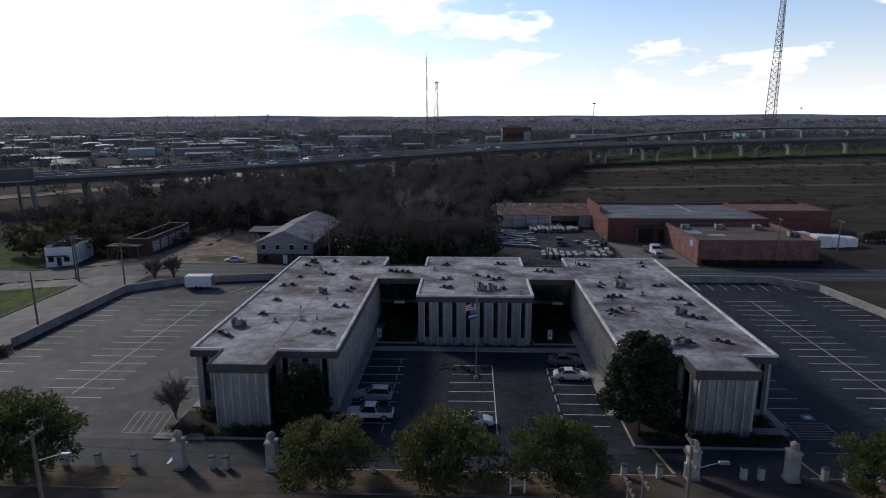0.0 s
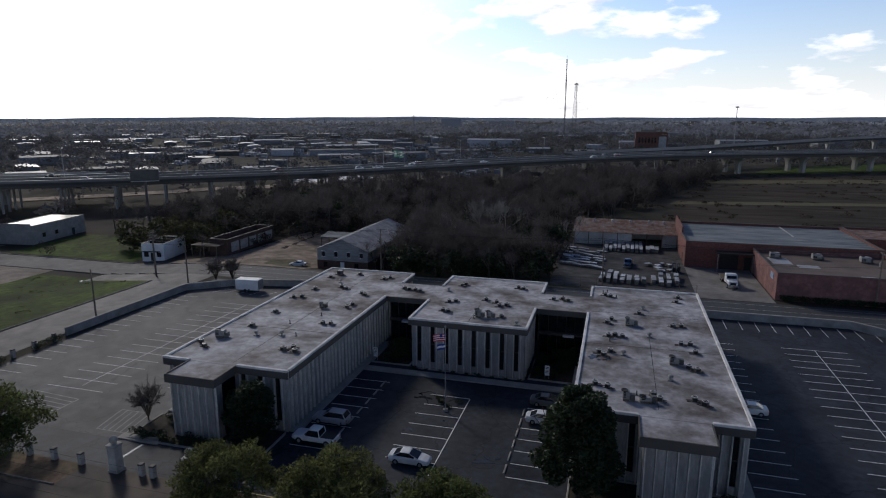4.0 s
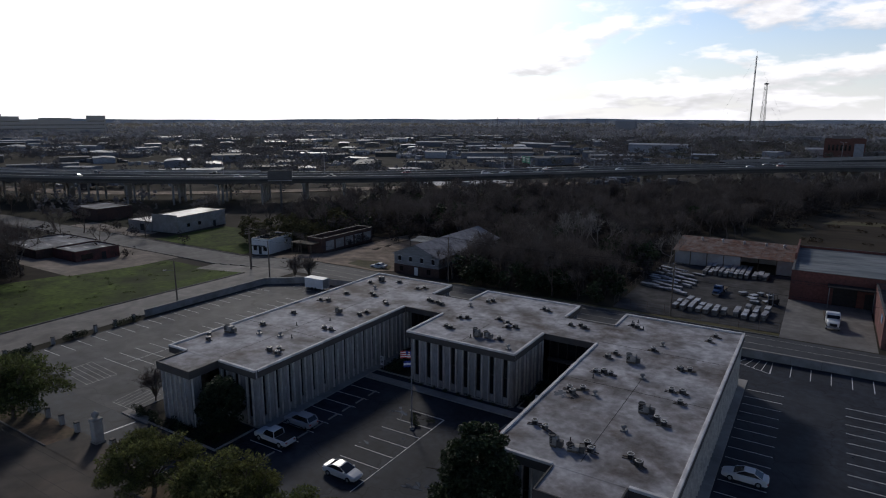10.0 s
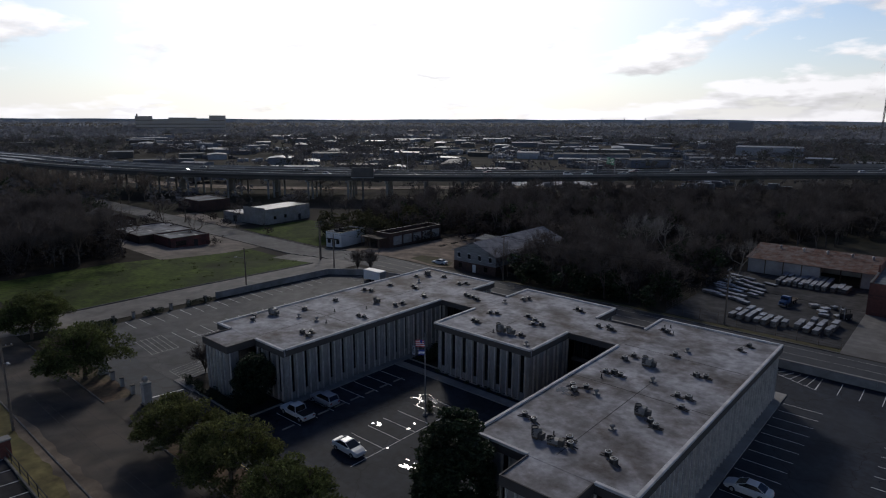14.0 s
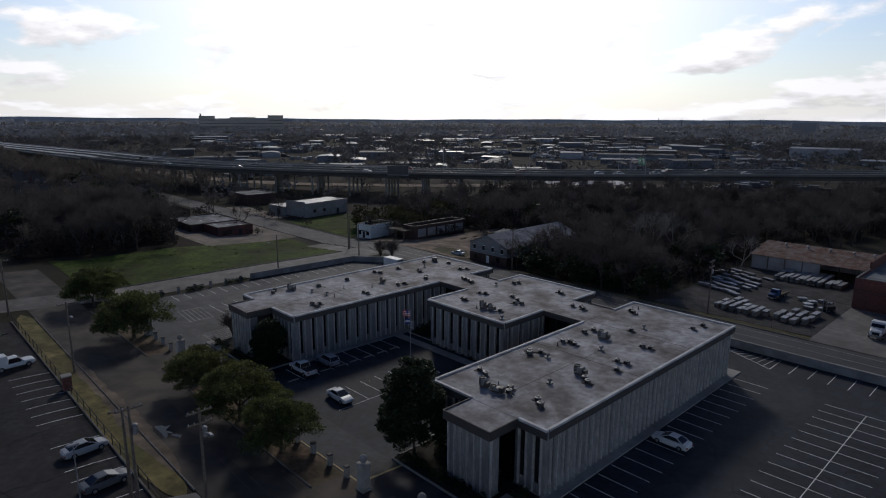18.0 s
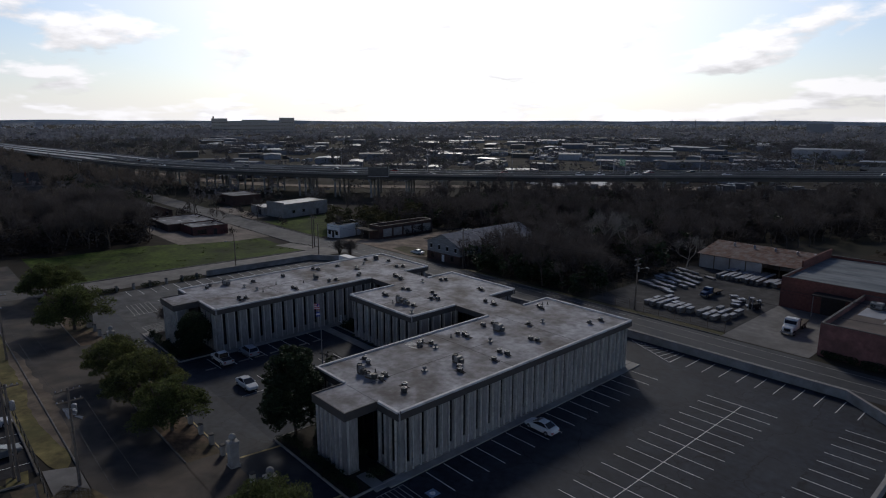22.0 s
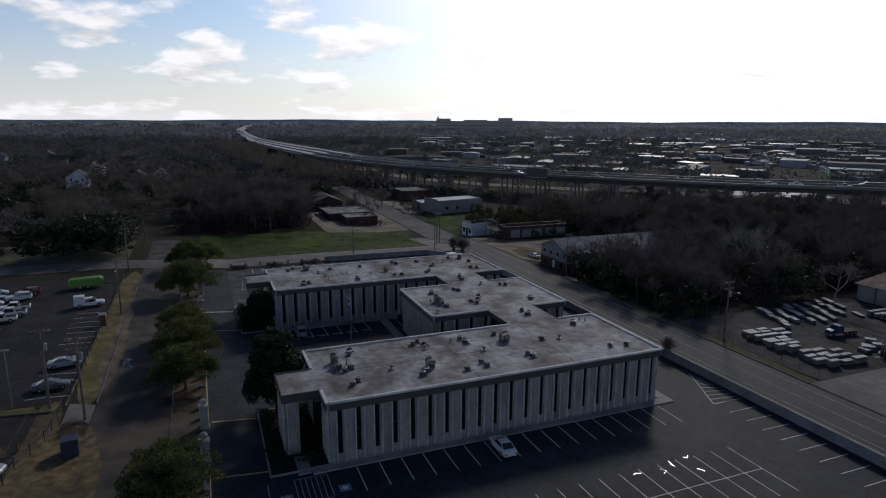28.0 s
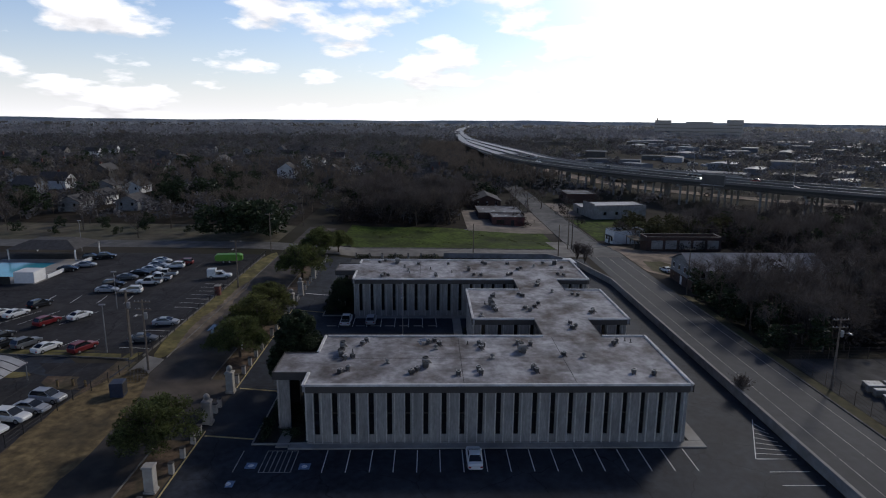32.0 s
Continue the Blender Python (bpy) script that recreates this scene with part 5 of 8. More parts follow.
part("tank", loft([ring(-3.2, 0.9, 0.7, 1.9), ring(-2.8, 1.1, 0.6, 2.2), ring(2.6, 1.1, 0.6, 2.2), ring(3.2, 0.9, 0.7, 1.9)]), PAINT["green"], mach)
part("drawbar", G().box(-0.12, 0.12, 3.1, 4.4, 0.5, 0.65), M["black"], mach)
wheels(mach, (-0.95, 0.95), (-1.2, 0.2), 0.42, None)
flatbed(43.6, 142.5, 183, "white", "white flatbed truck waiting at the loading bay")
flatbed(23.2, 154.0, 172, "blue", "blue-cabbed flatbed truck in the stone yard").scale = (0.72, 0.72, 0.72)
park("sedan", "white", -54.6, 137.5, 100, "old white car standing on the dirt yard", place="")
trailer = thing("box_trailer", pose(-51.3, 111.6, 0, 0, 0, 3), "white box trailer parked by the boundary wall", "trailer")
part("box", G().box(-2.5, 2.5, -1.1, 1.1, 0.5, 2.6, 0.05), M["white"], trailer)
part("door", G().box(2.5, 2.53, -0.95, 0.95, 0.6, 2.45), M["unit_pale"], trailer)
part("drawbar", G().box(-3.7, -2.5, -0.08, 0.08, 0.45, 0.6), M["black"], trailer)
for y in (-1.0, 1.0):
    for x in (-0.4, 0.5):
        part("tyre", G().tube((x, y - 0.1, 0.36), (x, y + 0.1, 0.36), 0.36, 0.36, 12), M["tyre"], trailer)
# ---- trees and shrubs ----


def np_mesh(name, verts, tris, material):
    """A mesh from arrays of points and triangles."""
    me = bpy.data.meshes.new(name)
    v, t = np.asarray(verts, dtype=np.float32), np.asarray(tris, dtype=np.int32)
    me.vertices.add(len(v))
    me.vertices.foreach_set("co", v.ravel())
    me.loops.add(t.size)
    me.loops.foreach_set("vertex_index", t.ravel())
    me.polygons.add(len(t))
    me.polygons.foreach_set("loop_start", np.arange(0, t.size, 3, dtype=np.int32))
    me.materials.append(material)
    me.update(calc_edges=True)
    return me


def leaf_cloud(rs, centres, radii, count, size, flat=0.7):
    """Small bent leaf sprays scattered through overlapping clumps: points and triangles."""
    centres, radii = np.asarray(centres, float), np.asarray(radii, float)
    pick = rs.choice(len(centres), count, p=radii ** 2 / (radii ** 2).sum())
    d = rs.normal(size=(count, 3))
    d /= np.linalg.norm(d, axis=1)[:, None]
    p = centres[pick] + d * (radii[pick] * rs.uniform(0.45, 1.0, count) ** 0.6)[:, None] * np.array((1, 1, flat))
    a = rs.normal(size=(count, 3)) * np.array((1, 1, 0.45))
    a /= np.linalg.norm(a, axis=1)[:, None]
    b = np.cross(a, rs.normal(size=(count, 3)))
    b /= np.linalg.norm(b, axis=1)[:, None]
    s = size * rs.uniform(0.55, 1.3, count)[:, None]
    v = np.stack([p - a * s, p + b * s * 0.55, p + a * s, p - b * s * 0.5 + a * s * 0.2], 1).reshape(-1, 3)
    i = np.arange(count)[:, None] * 4
    t = np.concatenate([i + [0, 1, 2], i + [0, 2, 3]], 1).reshape(-1, 3)
    return v, t


def limbs(rs, start, way, length, radius, depth, out, spread=0.6, up=0.25):
    """Forking limbs from start: rows of (a, b, r0, r1, depth)."""
    n = 2 if depth > 1 else 1
    p, d = np.array(start, float), np.array(way, float)
    for k in range(n):
        d = d + rs.normal(size=3) * 0.14 + np.array((0, 0, up * 0.25))
        d /= np.linalg.norm(d)
        q = p + d * length / n
        out.append((p, q, radius * (1 - 0.3 * k / n), radius * (1 - 0.3 * (k + 1) / n), depth))
        p = q
    if depth <= 0:
        return
    for k in range(3 if depth > 1 else 4):
        w = d + rs.normal(size=3) * spread
        w[2] += up * rs.uniform(0.2, 1.0)
        w /= np.linalg.norm(w)
        limbs(rs, p if k else p - d * length * 0.25, w, length * rs.uniform(0.6, 0.85), radius * 0.55, depth - 1, out, spread, up)


def sticks(segs, sides=3):
    """Thin prisms for limb rows: points and triangles."""
    A = np.array([s[0] for s in segs]); B = np.array([s[1] for s in segs]); r0 = np.array([s[2] for s in segs]); r1 = np.array([s[3] for s in segs])
    d = B - A
    d /= np.maximum(np.linalg.norm(d, axis=1), 1e-6)[:, None]
    u = np.cross(d, np.array((0.31, 0.87, 0.38)))
    u /= np.maximum(np.linalg.norm(u, axis=1), 1e-6)[:, None]
    w = np.cross(d, u)
    v, n = [], len(segs)
    for base, r in ((A, r0), (B, r1)):
        for k in range(sides):
            a = 2 * math.pi * k / sides
            v.append(base + (u * math.cos(a) + w * math.sin(a)) * r[:, None])
    V = np.stack(v, 1).reshape(-1, 3)
    i = np.arange(n)[:, None] * (2 * sides)
    T = []
    for k in range(sides):
        k2 = (k + 1) % sides
        T += [i + [k, k2, sides + k2], i + [k, sides + k2, sides + k]]
    return V, np.concatenate(T, 1).reshape(-1, 3)


def twig_spray(rs, segs, per, length):
    """Fine twigs at the ends of limbs, as slivers."""
    ends = [(s[1], s[1] - s[0]) for s in segs if s[4] <= 1]
    P = np.repeat(np.array([e[0] for e in ends]), per, 0)
    D = np.repeat(np.array([e[1] / np.linalg.norm(e[1]) for e in ends]), per, 0)
    n = len(P)
    P = P - D * rs.uniform(0, 1.0, n)[:, None]
    W = D + rs.normal(size=(n, 3)) * 0.75 + np.array((0, 0, 0.25))
    W /= np.linalg.norm(W, axis=1)[:, None]
    S = np.cross(W, rs.normal(size=(n, 3)))
    S /= np.linalg.norm(S, axis=1)[:, None]
    L = length * rs.uniform(0.5, 1.3, n)[:, None]
    V = np.stack([P - S * 0.022, P + S * 0.022, P + W * L], 1).reshape(-1, 3)
    return V, np.arange(3 * n).reshape(-1, 3)


def join(*parts):
    V, T, o = [], [], 0
    for v, t in parts:
        V.append(v)
        T.append(t + o)
        o += len(v)
    return np.concatenate(V), np.concatenate(T)


def magnolia(seed, height, radius, leaves, size, leaf):
    """A dense upright evergreen, a short clear trunk, tapering to a ragged top: two meshes."""
    rs = np.random.RandomState(seed)
    segs = []
    limbs(rs, (0, 0, 0.9), (0.03, 0.03, 1), height * 0.36, 0.15, 2, segs, 0.55, 0.3)
    wood = sticks([((0, 0, -0.1), (0.04, 0.02, 0.95), 0.24, 0.18, 3)] + segs, 5)
    cs, rad = [], []
    for k in range(170):
        h = rs.uniform(0.27, 0.93)
        wide = 0.86 * radius * min(1.0, 0.7 + 1.4 * h) * (1 - h ** 2.4) ** 0.6 * (1 + 0.08 * math.sin(9 * h + seed))
        a, r = rs.uniform(0, 2 * math.pi), wide * rs.uniform(0.25, 1.0) ** 0.5
        cs.append((r * math.cos(a), r * math.sin(a), h * height + rs.normal() * 0.2))
        rad.append(radius * rs.uniform(0.13, 0.24) * (1.1 - 0.3 * h))
    crown = leaf_cloud(rs, np.array(cs), np.array(rad), leaves, size, 0.9)
    return np_mesh("trunk", *wood, M["bark"]), np_mesh("crown", *crown, leaf)


def live_oak(seed, height, radius, leaves, size, leaf, trunk_h=1.7):
    """A short forking trunk under a broad, airy dome of feathery sprays: two meshes."""
    rs = np.random.RandomState(seed)
    segs = []
    for k in range(6):
        a = 2 * math.pi * (k + rs.uniform(-0.3, 0.3)) / 6
        limbs(rs, (0.05, 0.03, trunk_h), (0.8 * math.cos(a), 0.8 * math.sin(a), rs.uniform(0.6, 1.1)), radius * 0.5, 0.12, 2, segs, 0.5, 0.2)
    wood = sticks([((0, 0, -0.1), (0.06, 0.03, trunk_h + 0.15), 0.28, 0.2, 3)] + segs, 5)
    cs, rad = [], []
    for k in range(84):
        u, a = rs.uniform(0, 1) ** 0.55, rs.uniform(0, 2 * math.pi)
        r = radius * 0.9 * u * (1 + 0.1 * math.sin(3 * a + seed) + 0.06 * math.sin(5 * a))
        top = trunk_h + 0.5 + (height - trunk_h - 0.9) * math.sqrt(max(0.0, 1 - (u * 0.97) ** 2))
        cs.append((r * math.cos(a), r * math.sin(a), top - rs.uniform(0, 0.72) * (top - trunk_h + 0.3) + rs.normal() * 0.3))
        rad.append(radius * rs.uniform(0.13, 0.26))
    cs, rad = np.array(cs), np.array(rad)
    pick = rs.choice(len(cs), leaves, p=rad ** 1.7 / (rad ** 1.7).sum())
    d = rs.normal(size=(leaves, 3))
    d[:, 2] = np.abs(d[:, 2]) * 0.8 - 0.25
    d /= np.linalg.norm(d, axis=1)[:, None]
    p = cs[pick] + d * (rad[pick] * rs.uniform(0.2, 1.12, leaves) ** 0.6)[:, None] * np.array((1.15, 1.15, 0.8))
    way = d + rs.normal(size=(leaves, 3)) * 0.7
    way /= np.linalg.norm(way, axis=1)[:, None]
    b = np.cross(way, rs.normal(size=(leaves, 3)))
    b /= np.linalg.norm(b, axis=1)[:, None]
    s = size * rs.uniform(0.5, 1.5, leaves)[:, None]
    v = np.stack([p - way * s * 0.6, p + b * s * 0.36, p + way * s, p - b * s * 0.32], 1).reshape(-1, 3)
    i = np.arange(leaves)[:, None] * 4
    t = np.concatenate([i + [0, 1, 2], i + [0, 2, 3]], 1).reshape(-1, 3)
    return np_mesh("trunk", *wood, M["bark"]), np_mesh("crown", v, t, leaf)


def tree(meshes, x, y, z, scale, turn, label, name="tree", category="tree", group=""):
    t = thing(name, pose(x, y, z, 0, 0, turn) @ Matrix.Diagonal((scale, scale, scale, 1)), label, category, group)
    t.scale = (scale, scale, scale)
    part("trunk", meshes[0], None, t)
    part("crown", meshes[1], None, t)
    return t


OAK = [live_oak(11 + k, 6.8 + 0.3 * k, 4.8, 19000, 0.19, M["leaf_y" if k in (1, 2) else "leaf"], 1.6) for k in range(4)]
MAG = magnolia(31, 11.2, 4.6, 30000, 0.18, M["leaf_d"])
PORCH = magnolia(37, 6.8, 3.5, 15000, 0.17, M["leaf_d"])
for x, y, s, a, k in ((-40.0, 47.4, 1.2, 20, 0), (-63.4, 47.4, 1.05, 130, 3), (-12.0, 47.4, 0.9, 75, 2), (-1.8, 47.5, 1.0, 160, 1), (8.0, 47.6, 0.9, 290, 3), (35.2, 46.6, 0.92, 45, 0), (-69.5, 51.5, 0.85, 310, 3)):
    tree(OAK[k], x, y, gz(x, y), s, a, "spreading evergreen street tree on the dry verge", group="street trees")
tree(MAG, 17.6, 58.5, 0.05, 1.0, 40, "tall dense dark-leaved evergreen beside the east porch")
tree(PORCH, -17.6, 60.0, 0.05, 0.98, 140, "dark evergreen tree beside the west porch")


def shrub(seed, w, h, count, size, leaf):
    rs = np.random.RandomState(seed)
    cs = np.array([(rs.uniform(-0.5, 0.5) * w, rs.uniform(-0.5, 0.5) * w, h * rs.uniform(0.3, 0.6)) for k in range(7)])
    return np_mesh("foliage", *leaf_cloud(rs, cs, np.full(7, w * 0.32), count, size, h / w), leaf)


SHRUB = [shrub(50 + k, 1.3, 1.0, 420, 0.1, M["leaf_d"]) for k in range(3)]
rng = random.Random(8)


def plant(x, y, s, z=0.1, label="low dark evergreen shrub in a planting bed", group="shrubs round the building"):
    b = thing("shrub", pose(x, y, z, 0, 0, rng.uniform(0, 360)) @ Matrix.Diagonal((s, s, s, 1)), label, "shrub", group)
    b.scale = (s, s, s)
    part("foliage", SHRUB[rng.randrange(3)], None, b)


for x0, x1 in ((-30.5, -15.5), (17.5, 32.0)):
    for k in range(13):
        x = x0 + (x1 - x0) * (k + 0.5) / 13
        plant(x, rng.uniform(56.9, 57.5), rng.uniform(0.75, 1.15))
    for k in range(7):
        plant(rng.uniform(x0, x1), rng.uniform(59.5, 61.5) if abs(((x0 + x1) / 2) - x0) > 0 else 60, rng.uniform(0.9, 1.5))
for x0, x1 in ((-12.6, -8.0), (10.0, 15.0)):
    for k in range(9):
        plant(rng.uniform(x0, x1), rng.uniform(84.8, 91), rng.uniform(1.2, 2.3), 0.1, "dense dark shrub in the entrance corner", "entrance shrubs")
for k in range(9):
    plant(-6.4 + 1.85 * k, 82.75, rng.uniform(0.4, 0.7), 0.0)
for x, y in ((1.1, 72.9), (2.2, 74.6), (-0.6, 74.8), (0.2, 73.8)):
    plant(x, y, rng.uniform(0.45, 0.7), 0.0, "small shrub in the flagpole bed", "flagpole shrubs")
# clipped hedge pieces on the west side
for y0, y1 in ((57.5, 61), (66, 69.5), (74.5, 79)):
    rs = np.random.RandomState(int(y0))
    cs = np.array([(0, yy, 0.55) for yy in np.arange(y0, y1, 0.6)])
    h = thing("hedge", (-64.6, 0, 0), "clipped dark evergreen hedge at the lot's edge", "hedge", "hedges of the west lot")
    part("foliage", np_mesh("foliage", *leaf_cloud(rs, cs, np.full(len(cs), 0.6), 1500, 0.1, 0.9), M["leaf_d"]), None, h)


# ---- bare winter trees ----
def bare(seed, height, depth=4, per=9, twig=1.4, thick=0.22):
    rs = np.random.RandomState(seed)
    segs = []
    limbs(rs, (0, 0, -0.2), (0, 0, 1), height * 0.3, thick, depth, segs, 0.55, 0.5)
    big, small = [s for s in segs if s[4] >= 2], [s for s in segs if s[4] < 2]
    return sticks(big, 5), join(sticks(small, 3), twig_spray(rs, segs, per, twig))


BARE = [bare(70 + k, 10.5 + k % 3, 4, 5, 1.5) for k in range(4)]
BARE_ME = [(np_mesh("trunk", *b[0], M["bark"]), np_mesh("crown", *b[1], M["twig"])) for b in BARE]
PALE_ME = [(np_mesh("trunk", *b[0], M["twig_pale"]), np_mesh("crown", *b[1], M["twig_pale"])) for b in BARE[:2]]


def round_bare(seed, height, radius):
    """A small round-headed bare tree: many thin stems fanning out from low down, ending in fine twigs."""
    rs = np.random.RandomState(seed)
    segs, big = [], []
    for k in range(26):
        a, u = rs.uniform(0, 2 * math.pi), rs.uniform(0.05, 1.0) ** 0.5
        tip = np.array((radius * u * math.cos(a), radius * u * math.sin(a), height * (0.45 + 0.5 * math.sqrt(1 - (0.9 * u) ** 2)) * rs.uniform(0.8, 1.0)))
        mid = np.array((tip[0] * 0.4, tip[1] * 0.4, 0.3 + tip[2] * 0.5))
        big.append((np.array((0, 0, 0.25)), mid, 0.045, 0.03, 3))
        segs.append((mid, tip, 0.028, 0.008, 1))
        for j in range(5):
            q = mid + (tip - mid) * rs.uniform(0.1, 0.8)
            segs.append((q, q + (tip - mid) * 0.4 + rs.normal(size=3) * 0.32 * radius, 0.016, 0.006, 0))
    big.append((np.array((0, 0, -0.2)), np.array((0, 0, 0.3)), 0.12, 0.1, 3))
    return sticks(big, 5), join(sticks(segs, 3), twig_spray(rs, segs, 18, 0.6))


small_bare = [round_bare(90 + k, 4.4, 1.7) for k in range(2)]
SMALL_ME = [(np_mesh("trunk", *b[0], M["bark"]), np_mesh("crown", *b[1], M["twig"])) for b in small_bare]
for x, y, s in ((-62.6, 116.3, 1.1), (-59.3, 117.6, 1.15), (-31.9, 60.6, 1.0), (20.0, 119.3, 0.7)):
    tree(SMALL_ME[int(abs(x)) % 2], x, y, 0, s, x * 30, "small bare round-headed tree", group="small bare trees")
tree(BARE_ME[0], -116, 72, 0, 1.25, 0, "large bare winter tree on the vacant lot")
for x, y, s in ((-13, 168, 1.25), (-9, 174, 1.2), (-17, 176, 1.15), (9, 172, 0.9), (-24, 164, 0.9)):
    tree(PALE_ME[int(abs(x)) % 2], x, y, 0, s, x * 50, "bare tree with pale grey limbs among the dark woods", group="pale bare trees")


def scatter(area, n, seed, keep=lambda x, y: True, gap=2.5):
    """Places in a box (x0, x1, y0, y1), at least about gap apart."""
    rs, out, cells = random.Random(seed), [], set()
    tries = 0
    while len(out) < n and tries < n * 30:
        tries += 1
        x, y = rs.uniform(area[0], area[1]), rs.uniform(area[2], area[3])
        c = (int(x // gap), int(y // gap))
        if c in cells or not keep(x, y):
            continue
        cells.add(c)
        out.append((x, y, rs.random(), rs.random()))
    return out


def grove(name, places, kinds, material, label, lo=0.7, hi=1.2, category="woods"):
    """Many trees as one stand: one mesh for all."""
    V, T, o = [], [], 0
    for x, y, a, b in places:
        v, t = kinds[int(a * 9973) % len(kinds)]
        s, q = lo + (hi - lo) * b, a * 2 * math.pi
        c, d = math.cos(q) * s, math.sin(q) * s
        V.append(np.stack([v[:, 0] * c - v[:, 1] * d + x, v[:, 0] * d + v[:, 1] * c + y, v[:, 2] * s + gz(x, y)], 1))
        T.append(t + o)
        o += len(v)
    ob = part(name, np_mesh(name, np.concatenate(V), np.concatenate(T), material), None)
    return tagged(ob, label, category, "", "stuff")


def hwy_y(x):
    """The highway's middle line, roughly, as y over x."""
    px, py = [p[0] for p in HWY], [p[1] for p in HWY]
    return float(np.interp(x, px, py))


HWY = [(-3500, 330), (-2000, 182), (-1000, 142), (-550, 136), (-380, 140), (-290, 156), (-210, 192), (-150, 235), (-100, 280), (-45, 333), (20, 385), (60, 410), (110, 437), (200, 480), (340, 535), (600, 620), (1200, 780)]
light = []
for k in range(5):
    rs = np.random.RandomState(120 + k)
    segs = []
    limbs(rs, (0, 0, -0.2), (0, 0, 1), 3.4, 0.2, 3, segs, 0.6, 0.5)
    light.append(join(sticks(segs, 3), twig_spray(rs, segs, 10, 2.0)))


M["olive"] = mat("olive_crowns", (0.07, 0.068, 0.035), 0.3, 0.3, 0.8, island=0.35, spec=0.1, thin=0.3)


def in_woods(x, y):
    if y > hwy_y(x) - 18:
        return False
    if x > 5 + max(0, (y - 185)) * 0.35:
        return False
    if x < -34 and y < 152 and x > -80:
        return False
    if -82 < x < -34 and y < 170:
        return False
    if x < -74 and y < 160:
        return False
    return x > -110 or y > 175


thick = []
for k in range(4):
    rs = np.random.RandomState(160 + k)
    cs = np.array([(rs.normal() * 2.2, rs.normal() * 2.2, rs.uniform(0.6, 6.5) * rs.uniform(0.5, 1)) for j in range(14)])
    thick.append(leaf_cloud(rs, cs, rs.uniform(0.8, 1.6, 14), 300, 0.42, 0.9))
near = [p for p in scatter((-48, 6, 134, 150), 26, 3, lambda x, y: x > -32, 4.0)]
for x, y, a, b in near:
    tree(BARE_ME[int(a * 97) % 4], x, y, 0, 0.7 + 0.35 * b, a * 360, "bare brown winter tree at the wood's edge", group="trees at the wood's edge")
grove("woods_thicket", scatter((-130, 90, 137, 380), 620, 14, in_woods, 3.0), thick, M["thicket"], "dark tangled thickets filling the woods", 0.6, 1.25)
grove("woods_bare", scatter((-130, 90, 136, 400), 620, 4, in_woods, 3.2), light, M["twig"], "dense bare brown winter woods", 0.75, 1.3)
ever = []
for k in range(4):
    rs = np.random.RandomState(140 + k)
    cs = np.array([(rs.normal() * 1.7, rs.normal() * 1.7, rs.uniform(1.6, 6.0)) for j in range(14)])
    ever.append(leaf_cloud(rs, cs, rs.uniform(0.9, 1.7, 14), 700, 0.42, 0.85))
grove("woods_evergreen", scatter((-120, 6, 134, 260), 95, 6, lambda x, y: in_woods(x, y) and (x < -60 or rng.random() < 0.5), 4.5) + scatter((-30, 4, 133, 142), 14, 7, lambda x, y: True, 3), ever, M["leaf_d"], "dark evergreen undergrowth among the bare woods", 0.5, 1.15)
grove("woods_olive", scatter((-112, -83, 141, 200), 26, 9, lambda x, y: True, 4.0), ever, M["olive"], "olive-green evergreen trees behind the old shop", 0.6, 1.2)
# ---- buildings and yards round the office ----


